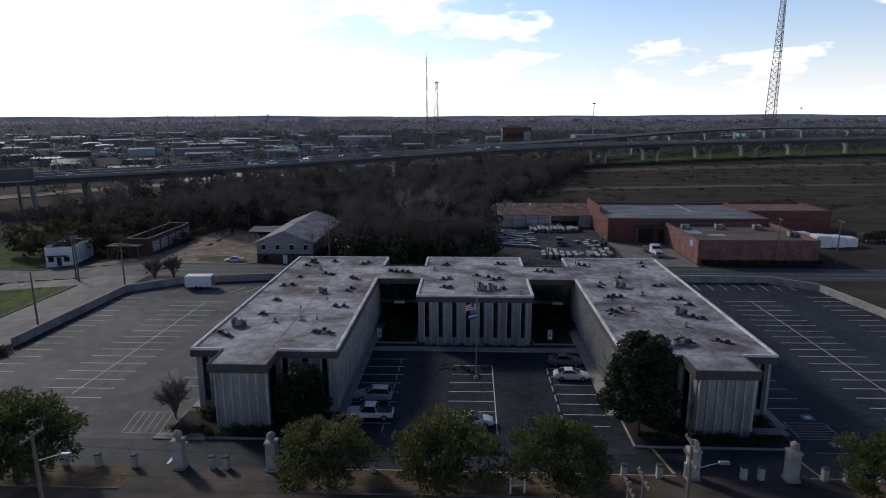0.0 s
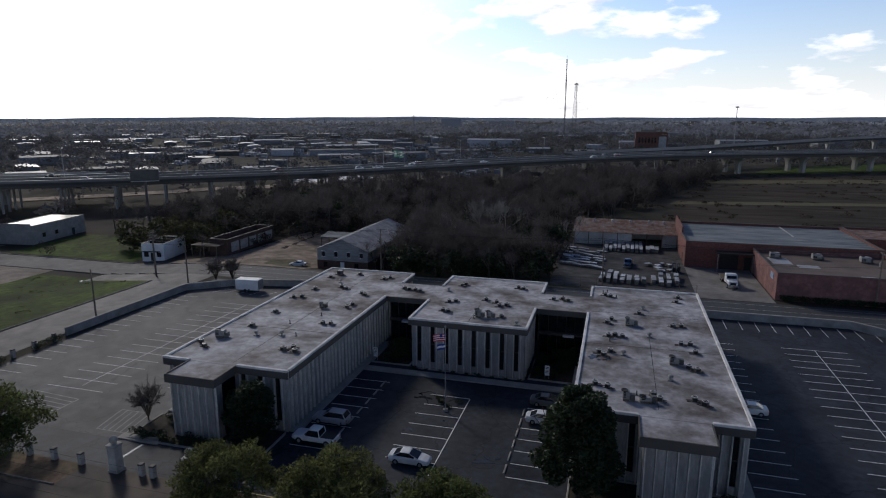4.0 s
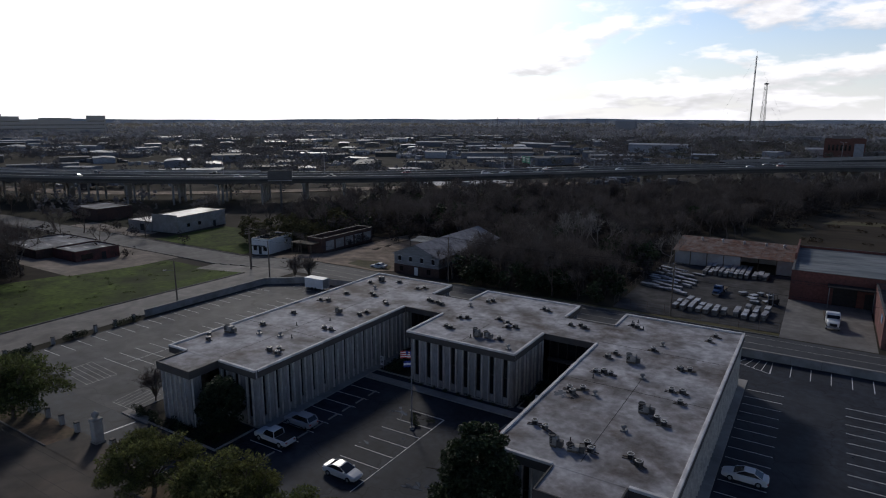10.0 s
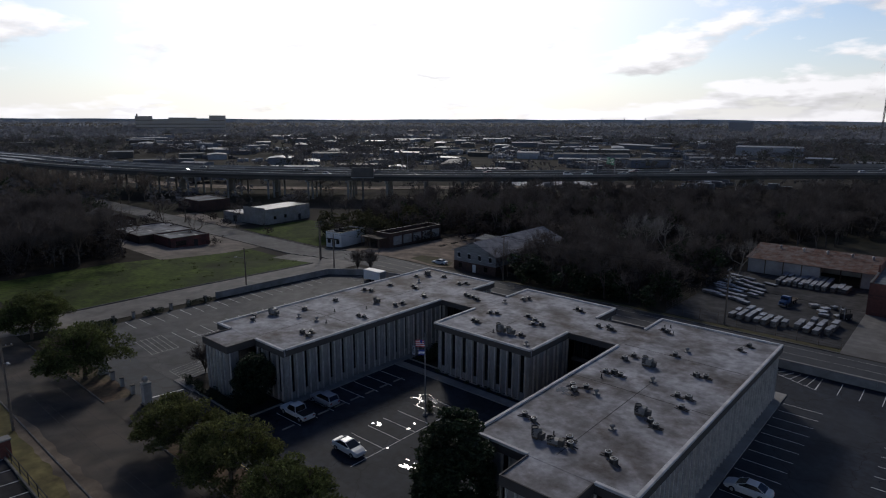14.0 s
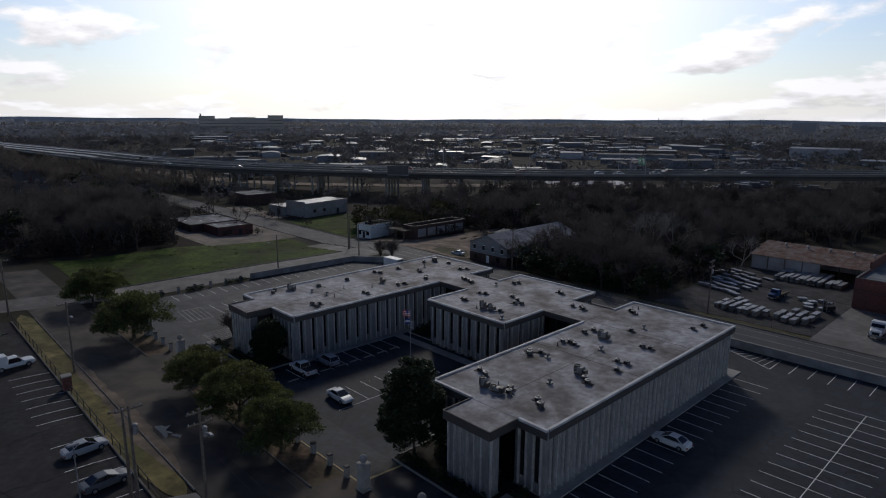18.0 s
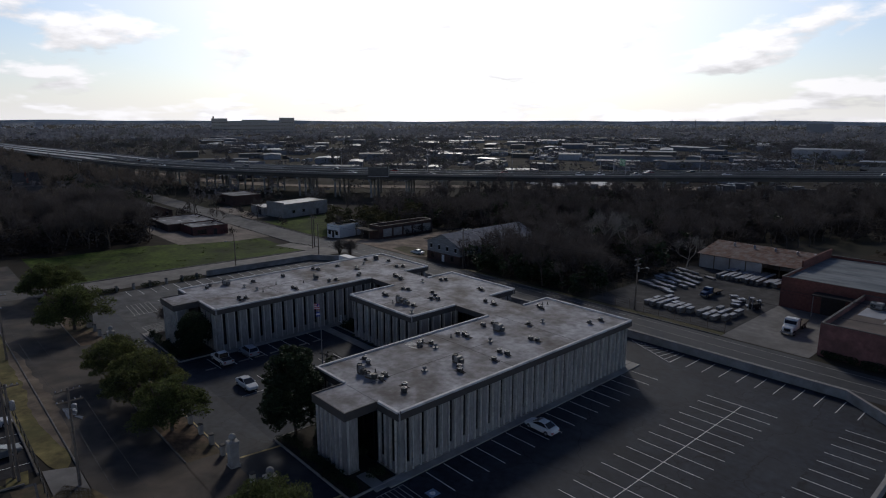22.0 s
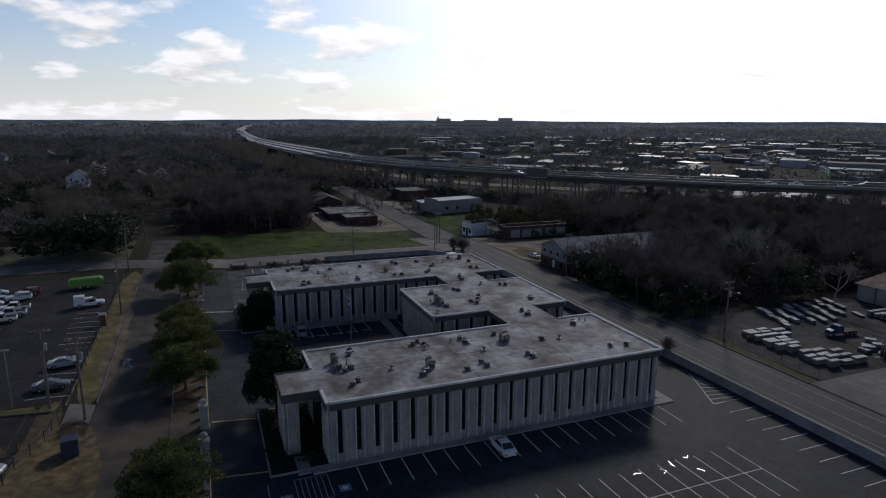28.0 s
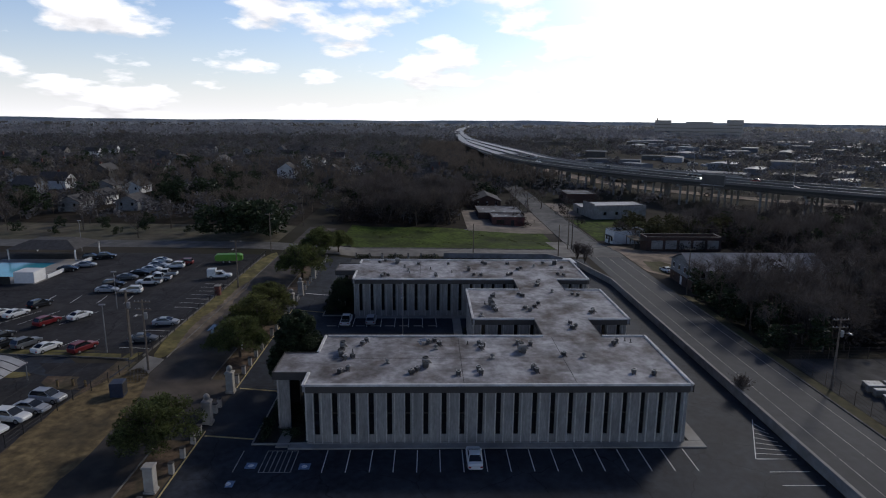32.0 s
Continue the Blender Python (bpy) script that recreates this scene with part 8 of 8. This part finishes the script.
# ---- the town beyond the highway ----
ROOFS = [mat("town_roof_" + n, c, 0.2, 0.2, r, spec=0.3, dirt=(c[0] * 0.5, c[1] * 0.5, c[2] * 0.5), dscale=0.05, damt=0.7, rand=0.3) for n, c, r in (("white", (0.20, 0.207, 0.225), 0.6), ("grey", (0.10, 0.105, 0.118), 0.65), ("dark", (0.05, 0.05, 0.055), 0.7), ("metal", (0.12, 0.128, 0.145), 0.42))]
WALLS = [mat("town_wall_" + n, c, 0.15, 0.5, 0.85, rand=0.35) for n, c in (("pale", (0.27, 0.275, 0.29)), ("tan", (0.13, 0.12, 0.11)), ("grey", (0.14, 0.148, 0.165)), ("brick", (0.13, 0.062, 0.05)))]
rng = random.Random(77)


def warehouse(x, y, w, d, h, turn, wall, roof, label, group="town warehouses"):
    b = thing("warehouse", pose(x, y, 0, 0, 0, turn), label, "warehouse", group)
    part("shell", G().box(-w / 2, w / 2, -d / 2, d / 2, -0.3, h), wall, b)
    rise = min(w, d) * 0.045
    part("roof", G().poly([(-w / 2 - 0.3, -d / 2 - 0.3, h), (w / 2 + 0.3, -d / 2 - 0.3, h), (w / 2 + 0.3, d / 2 + 0.3, h), (-w / 2 - 0.3, d / 2 + 0.3, h), (-w / 2 - 0.3, 0, h + rise), (w / 2 + 0.3, 0, h + rise)],
                          [(0, 1, 5, 4), (2, 3, 4, 5), (1, 2, 5), (3, 0, 4), (3, 2, 1, 0)]), roof, b)
    return b


names = ("white-roofed", "grey-roofed", "dark-roofed", "bare metal-roofed")
placed = []


def free_spot(x, y, r):
    for px, py, pr in placed:
        if abs(px - x) < r + pr and abs(py - y) < r + pr:
            return False
    placed.append((x, y, r))
    return True


count = 0
while count < 160:
    az, dist = (rng.uniform(12, 66), 390 + 800 * rng.random() ** 1.1) if count < 115 else (rng.uniform(-14, 84), 480 + 1500 * rng.random() ** 1.2)
    x, y = -math.sin(radians(az)) * dist, math.cos(radians(az)) * dist
    if y < hwy_y(x) + 85 or (az < 12 and rng.random() < 0.6):
        continue
    w, d = rng.choice((rng.uniform(12, 24), rng.uniform(22, 58))) * (1 + dist / 3500), rng.uniform(8, 17) * (1 + dist / 3000)
    if not free_spot(x, y, (w + d) * 0.3):
        continue
    k = rng.choice((0, 0, 1, 1, 2, 2, 3, 3))
    warehouse(x, y, w, d, rng.uniform(3.4, 6.0), az + rng.choice((-32, -8, 0, 5, 12, 40, 90, 96)), WALLS[rng.choice((0, 1, 2, 2))], ROOFS[k], "low " + names[k] + " industrial building")
    count += 1
# trailers, lorries and stacked goods standing in the works yards
g = G()
for c in range(150):
    az, dist = rng.uniform(10, 68), 330 + 800 * rng.random()
    x, y, a = -math.sin(radians(az)) * dist, math.cos(radians(az)) * dist, radians(az + rng.choice((-30, 0, 10, 60, 90)))
    if y < hwy_y(x) + 32:
        continue
    for k in range(rng.randrange(5, 16)):
        px, py = x + 5.0 * k * math.cos(a) + rng.uniform(-1, 1), y + 5.0 * k * math.sin(a) + rng.uniform(-1, 1)
        if y < hwy_y(px) + 30:
            continue
        w, d, h = rng.uniform(1.5, 3.4), rng.uniform(1.0, 1.4), rng.uniform(1.2, 3.2)
        g.box(px - w, px + w, py - d, py + d, -0.2, h)
M["clutter"] = mat("weathered_yard_goods", (0.2, 0.205, 0.22), 0.2, 0.5, 0.5, spec=0.3, island=0.75)
tagged(part("yard_goods", g, M["clutter"]), "rows of trailers, lorries and stacked goods in works yards", "vehicles", "", "stuff")
# the red tower-like store and buildings near the ramp
store = flat_building("brick_store", 35, 65, 650, 672, 19, WALLS[3], ROOFS[1], "tall dark red brick building beyond the highway", 0.5)
part("pale_bay", G().box(57, 64, 649.6, 650.1, 0, 15), WALLS[0], store)
for k in range(6):
    part("window", G().box(38 + 3 * k, 39.6 + 3 * k, 649.9, 650.05, 9, 14), M["glass"], store)
part("roof_sign_frame", G().box(40, 54, 655, 655.6, 19, 21.5), M["mast"], store)
for x, y, w in ((40, 700, 40), (150, 760, 50), (250, 800, 36), (330, 900, 60), (-120, 720, 60), (480, 980, 70)):
    warehouse(x, y, w, 24, 8, 5, WALLS[0], ROOFS[0], "long pale building with a white roof", "pale buildings")
# the hospital on the skyline
M["hosp"] = mat("tan_hospital_brick", (0.44, 0.40, 0.35), 0.1, 0.2, 0.85)
hosp = thing("hospital", pose(-1423, 641, 0, 0, 0, 66), "large tan hospital of several blocks on the skyline", "hospital")
for x0, x1, h in ((-10, 26, 34), (26, 60, 26), (60, 120, 31), (120, 150, 24), (150, 185, 36)):
    blk = part("block", G().box(x0, x1, -14, 16, -0.5, h + 4), M["hosp"], hosp)
    for fl in range(0, int(h // 4) - 1, 2):
        for k in range(int((x1 - x0) // 4)):
            part("window", G().box(x0 + 1.2 + 4 * k, x0 + 3.2 + 4 * k, -14.12, -13.98, 3 + 4 * fl, 5 + 4 * fl), M["glass"], blk)
part("chimney", G().lathe([(1.6, 0), (1.6, 43)], -6, 0, 8), WALLS[3], hosp)
for x, y, h, w in ((-520, 1900, 26, 60), (-420, 2150, 16, 90), (-2600, 330, 30, 40), (-2400, 420, 24, 30)):
    flat_building("distant_block", x, x + w, y, y + 20, h, WALLS[0], ROOFS[1], "pale distant block on the skyline", 0.3)
for k in range(9):
    ch = thing("chimney_stack", pose(-700 - 60 * k + rng.uniform(-20, 20), 2400 + rng.uniform(-150, 150), 0), "thin distant works chimney", "chimney", "works chimneys")
    part("stack", G().lathe([(1.6, 0), (1.2, rng.uniform(24, 38))], n=8), WALLS[0], ch)

# ---- houses among the trees in the west ----
count = 0
for x, y, w, d, wl in ((-138, -36, 8, 11, "siding_g"), (-134, -55, 8, 11, "siding_g"), (-152, -55, 8, 10, "siding_w"), (-189, -58, 8, 12, "siding_w"), (-191, -72, 9, 11, "siding_g")):
    free_spot(x, y, 11)
    gable_house(x, y, w, d, 3.6, 5.8, 90, M[wl], M["shingle_d"], "small gabled timber house among bare trees", "house", "houses among the trees", 2, False, gz(x, y))
while count < 52:
    x, y = rng.uniform(-520, -150), rng.uniform(-260, 86)
    if 33 < y < 52 or not free_spot(x, y, 11):
        continue
    if x > -225 and y > -75:
        continue
    w = rng.uniform(7, 10)
    e = rng.uniform(3.2, 5.6)
    gable_house(x, y, w, rng.uniform(9, 13), e, e + w * 0.36, rng.choice((0, 90, 180, 270)), rng.choice((M["siding_w"], M["siding_g"], WALLS[1], WALLS[2])), M["shingle_d"], "small gabled timber house among bare trees", "house", "houses among the trees", 2, rng.random() < 0.3, gz(x, y))
    count += 1

# ---- woods to the horizon ----
def open_ground(x, y):
    """False where a road, lot, lawn or building keeps trees away."""
    if -116 < x < 140 and 30 < y < 134:
        return False
    if -70 < x < 120 and -60 < y < 52:
        return False
    if (33 < y < 50 and x > -104) or (118 < y < 133 and x > -330):
        return False
    if abs(y - hwy_y(x)) < 22:
        return False
    if -200 < x < -60 and 88 < y < 172:
        return False
    for px, py, pr in placed:
        if abs(px - x) < pr * 0.62 and abs(py - y) < pr * 0.62:
            return False
    return True


# the wood that closes the vacant lot on its west side
def west_edge(x, y):
    return x < -119 + 0.12 * abs(y - 66) and not (y > 86 and x > -162)


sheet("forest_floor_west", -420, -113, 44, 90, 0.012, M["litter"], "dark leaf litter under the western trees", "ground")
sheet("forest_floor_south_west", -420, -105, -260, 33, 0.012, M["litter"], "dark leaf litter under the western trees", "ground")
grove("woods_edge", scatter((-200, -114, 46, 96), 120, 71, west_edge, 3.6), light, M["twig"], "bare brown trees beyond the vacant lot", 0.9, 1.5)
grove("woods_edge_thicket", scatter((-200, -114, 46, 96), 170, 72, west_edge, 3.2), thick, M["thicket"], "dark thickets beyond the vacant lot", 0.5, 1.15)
# beyond: simple crowns of crossed twig and leaf sprays
puff = []
for k in range(5):
    rs = np.random.RandomState(200 + k)
    cs = np.array([(rs.normal() * 3.0, rs.normal() * 3.0, rs.uniform(1.6, 6.4)) for j in range(9)])
    puff.append(leaf_cloud(rs, cs, rs.uniform(1.2, 2.4, 9), 75, 0.85, 0.9))
mist = []
for k in range(4):
    rs = np.random.RandomState(230 + k)
    cs = np.array([(rs.normal() * 4.0, rs.normal() * 4.0, rs.uniform(1.2, 4.8)) for j in range(9)])
    mist.append(leaf_cloud(rs, cs, rs.uniform(1.2, 2.4, 9), 42, 1.4, 0.9))


grove("woods_west", scatter((-330, -104, -170, 118), 380, 30, lambda x, y: open_ground(x, y) and (x < -118 or y < 33), 5.0), light, M["twig_w"], "bare brown trees over the houses in the west", 0.75, 1.25)
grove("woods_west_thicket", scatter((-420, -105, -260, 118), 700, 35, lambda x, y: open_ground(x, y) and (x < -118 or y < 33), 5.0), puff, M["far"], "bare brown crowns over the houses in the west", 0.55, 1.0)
grove("woods_west_evergreen", scatter((-420, -104, -220, 118), 110, 31, lambda x, y: open_ground(x, y) and (x < -118 or y < 33), 6.0) + [(-84, 26, 0.3, 0.9), (-81, 21, 0.6, 1.0), (-89, 23, 0.1, 0.9), (-83, 16, 0.8, 0.8), (-93, 19, 0.45, 0.9), (-79, 29, 0.2, 0.7), (-88, 29, 0.7, 0.8), (-95, 27, 0.55, 0.6), (-86, 20, 0.15, 1.0), (-91, 26, 0.35, 1.0), (-82, 12, 0.65, 0.9), (-98, 22, 0.95, 0.8), (-150, -12, 0.2, 1.0), (-156, -18, 0.5, 1.0), (-146, -22, 0.8, 1.0), (-152, -28, 0.3, 0.9), (-160, -6, 0.7, 0.8)], ever, M["leaf_d"], "dark evergreens among the western houses", 0.7, 1.5)
grove("woods_highway", scatter((-700, -230, 60, 190), 240, 81, lambda x, y: 22 < hwy_y(x) - y < 66, 4.5), light, M["twig_w"], "bare brown trees along the near side of the highway", 1.0, 1.55)
grove("woods_highway_green", scatter((-700, -230, 60, 190), 90, 82, lambda x, y: 22 < hwy_y(x) - y < 60, 5.0), puff, M["far_g"], "dark evergreens along the near side of the highway", 0.8, 1.2)
grove("clearing_trees", [(-84, -34, 0.1, 0.3), (-83.5, -16, 0.5, 0.2), (-90, -11, 0.3, 0.5), (-97, -40, 0.7, 0.6), (-99, 4, 0.2, 0.4), (-88, 3, 0.6, 0.1), (-94, -24, 0.8, 0.7), (-101, -15, 0.4, 0.9), (-86, -46, 0.9, 0.5)], ever, M["leaf_d"], "dark bushes scattered over the dry clearing", 0.3, 0.7, "bushes")
grove("clearing_bare_trees", [(-92, -30, 0.1, 0.3), (-96, -5, 0.5, 0.6), (-101, 12, 0.3, 0.4), (-80, -8, 0.7, 0.2), (-103, -34, 0.4, 0.8), (-90, -52, 0.9, 0.5)], light, M["twig"], "bare trees standing in the dry clearing", 0.8, 1.2, "trees")


def ring_scatter(n, r0, r1, a0, a1, seed, keep):
    rs, out = random.Random(seed), []
    while len(out) < n:
        az, r = radians(rs.uniform(a0, a1)), math.sqrt(r0 * r0 + (r1 * r1 - r0 * r0) * rs.random())
        x, y = -math.sin(az) * r, math.cos(az) * r
        if keep(x, y):
            out.append((x, y, rs.random(), rs.random()))
    return out


def wild(x, y):
    if not open_ground(x, y):
        return False
    if y < hwy_y(x) and x > 10 + max(0, (y - 190)) * 0.3 and x < 420:
        return False
    if in_woods(x, y) and y < 330:
        return False
    # few trees among the town's works
    if y > hwy_y(x) + 30 and 14 < math.degrees(math.atan2(-x, y)) < 66 and math.hypot(x, y) < 1080:
        return math.sin(x * 0.019) * math.sin(y * 0.023 + 1) + 0.5 * math.sin(x * 0.007 + y * 0.011) > -0.12
    return True


# haze is put into the crown colours, stepping up from ring to ring
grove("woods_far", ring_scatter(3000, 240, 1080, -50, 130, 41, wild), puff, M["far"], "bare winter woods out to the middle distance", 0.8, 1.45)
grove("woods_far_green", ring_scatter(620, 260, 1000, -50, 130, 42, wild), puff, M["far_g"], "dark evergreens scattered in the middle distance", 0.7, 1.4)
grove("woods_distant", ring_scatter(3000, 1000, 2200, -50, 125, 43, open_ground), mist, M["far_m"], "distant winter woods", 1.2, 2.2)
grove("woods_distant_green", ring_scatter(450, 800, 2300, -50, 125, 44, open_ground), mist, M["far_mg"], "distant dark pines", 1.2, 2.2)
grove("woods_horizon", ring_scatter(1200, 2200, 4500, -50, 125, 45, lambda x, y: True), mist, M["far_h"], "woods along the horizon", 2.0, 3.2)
# low ridge that closes the horizon all round, haze painted into its pale blue
g = G()
V, n = [], 180
for k in range(n):
    a = 2 * math.pi * k / n
    h = 24 + 3 * math.sin(a * 7) + 2.5 * math.sin(a * 17 + 1) + 2 * math.sin(a * 41)
    V += [(4650 * math.cos(a), 4650 * math.sin(a), -5), (4650 * math.cos(a), 4650 * math.sin(a), h)]
g.poly(V, [(2 * k, 2 * k + 1, (2 * k + 3) % (2 * n), (2 * k + 2) % (2 * n)) for k in range(n)])
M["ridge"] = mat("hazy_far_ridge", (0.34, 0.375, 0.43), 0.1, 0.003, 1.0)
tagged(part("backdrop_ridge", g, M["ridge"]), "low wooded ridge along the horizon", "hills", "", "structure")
# field strips between the woods and the highway
poly_sheet("field_dry", [(30, 192), (330, 192), (420, 420), (200, 440), (110, 395), (60, 330), (40, 260)], 0.02, M["field"], "rough brown winter field", "field")
for name, pts_, dz_, mm, lb in (("field_strip", [(52, 352), (110, 366), (200, 392), (330, 420), (340, 432), (200, 412), (108, 384), (60, 372)], 0.05, "grass_dry", "paler strip of dry grass in the field"),
                               ("field_strip", [(40, 268), (120, 283), (240, 296), (330, 300), (332, 308), (238, 303), (118, 291), (44, 278)], 0.05, "grass_dry", "trodden pale track through the field"),
                               ("field_track", [(48, 320), (130, 331), (230, 345), (380, 352), (380, 357), (228, 349), (128, 335), (50, 325)], 0.06, "litter", "dark ditch along the field"),
                               ("highway_green", [(96, 412), (150, 440), (240, 482), (420, 545), (420, 600), (230, 545), (120, 475)], 0.05, "grass", "green grass under the highway")):
    poly_sheet(name, pts_, dz_, M[mm], lb, "field")
poly_sheet("lot_beyond_highway", [(-166, 312), (-140, 300), (-112, 338), (-136, 352)], 0.03, M["coping"], "pale concrete works yard beyond the highway", "yard")

# scrub in the field, bushes round the old shops, weeds on the lawn
tuft = []
for k in range(4):
    rs = np.random.RandomState(300 + k)
    cs = np.array([(rs.normal() * 1.4, rs.normal() * 0.9, rs.uniform(0.15, 0.7)) for j in range(6)])
    tuft.append(leaf_cloud(rs, cs, rs.uniform(0.4, 0.9, 6), 60, 0.3, 0.45))
M["scrub"] = mat("dry_scrub", (0.075, 0.06, 0.043), 0.3, 0.05, 0.95, spec=0.05, island=0.4, thin=0.3)
M["weed"] = mat("green_weeds", (0.095, 0.115, 0.034), 0.3, 0.3, 0.95, island=0.4, thin=0.35)


def in_field(x, y):
    return y < hwy_y(x) - 20 and x > 36 + max(0, y - 260) * 0.25 and not (x < 106 and y < 192)


grove("field_scrub", scatter((30, 420, 190, 520), 600, 61, in_field, 3.0), tuft, M["scrub"], "brown scrub and rank grass over the field", 0.5, 1.3, "scrub")
grove("lawn_weeds", scatter((-111, -79, 51, 115), 60, 63, lambda x, y: math.sin(x * 0.21) * math.sin(y * 0.17) > -0.2, 1.5), tuft, M["weed"], "rough green tussocks on the vacant lot", 0.15, 0.42, "grass")
grove("shop_bushes", [(-97, 141, .2, .7), (-94, 146, .5, .8), (-93, 151, .8, .9), (-83, 140, .3, .3), (-82, 145, .9, .5), (-83, 150, .15, .6), (-74, 150, .4, .3), (-73.5, 156, .65, .4), (-153, 131, .2, .4), (-128, 133.5, .7, .3), (-134, 110, .1, .5), (-150, 112, .45, .4), (-158, 112, .85, .6), (-172, 113, .25, .7), (-165, 134, .55, .7), (-176, 150, .75, 1), (-171, 155, .35, .9), (-125, 112.5, .05, .2), (-69, 165, .6, .7), (-64, 171, .3, .8)], thick, M["thicket"], "dark leafless bushes round the old shops", 0.35, 0.95, "bushes")
for x, y, s in ((-99, 139, 0.8), (-82, 137, 0.6), (-146, 132.5, 0.8), (-171, 126, 1.0), (-160, 113, 1.0), (-181, 122, 0.9), (-137, 113, 0.8), (-154, 164, 1.0), (-125, 166, 1.0), (-140, 170, 1.1), (-110, 165, 0.9), (-122, 84, 0.9), (-127, 78, 1.1), (-132, 88, 1.0), (-121, 66, 1.0), (-124, 60, 1.1)):
    tree(BARE_ME[int(abs(x)) % 4], x, y, gz(x, y), s, x * 40, "bare brown winter tree near the old shops", group="bare trees by the old shops")
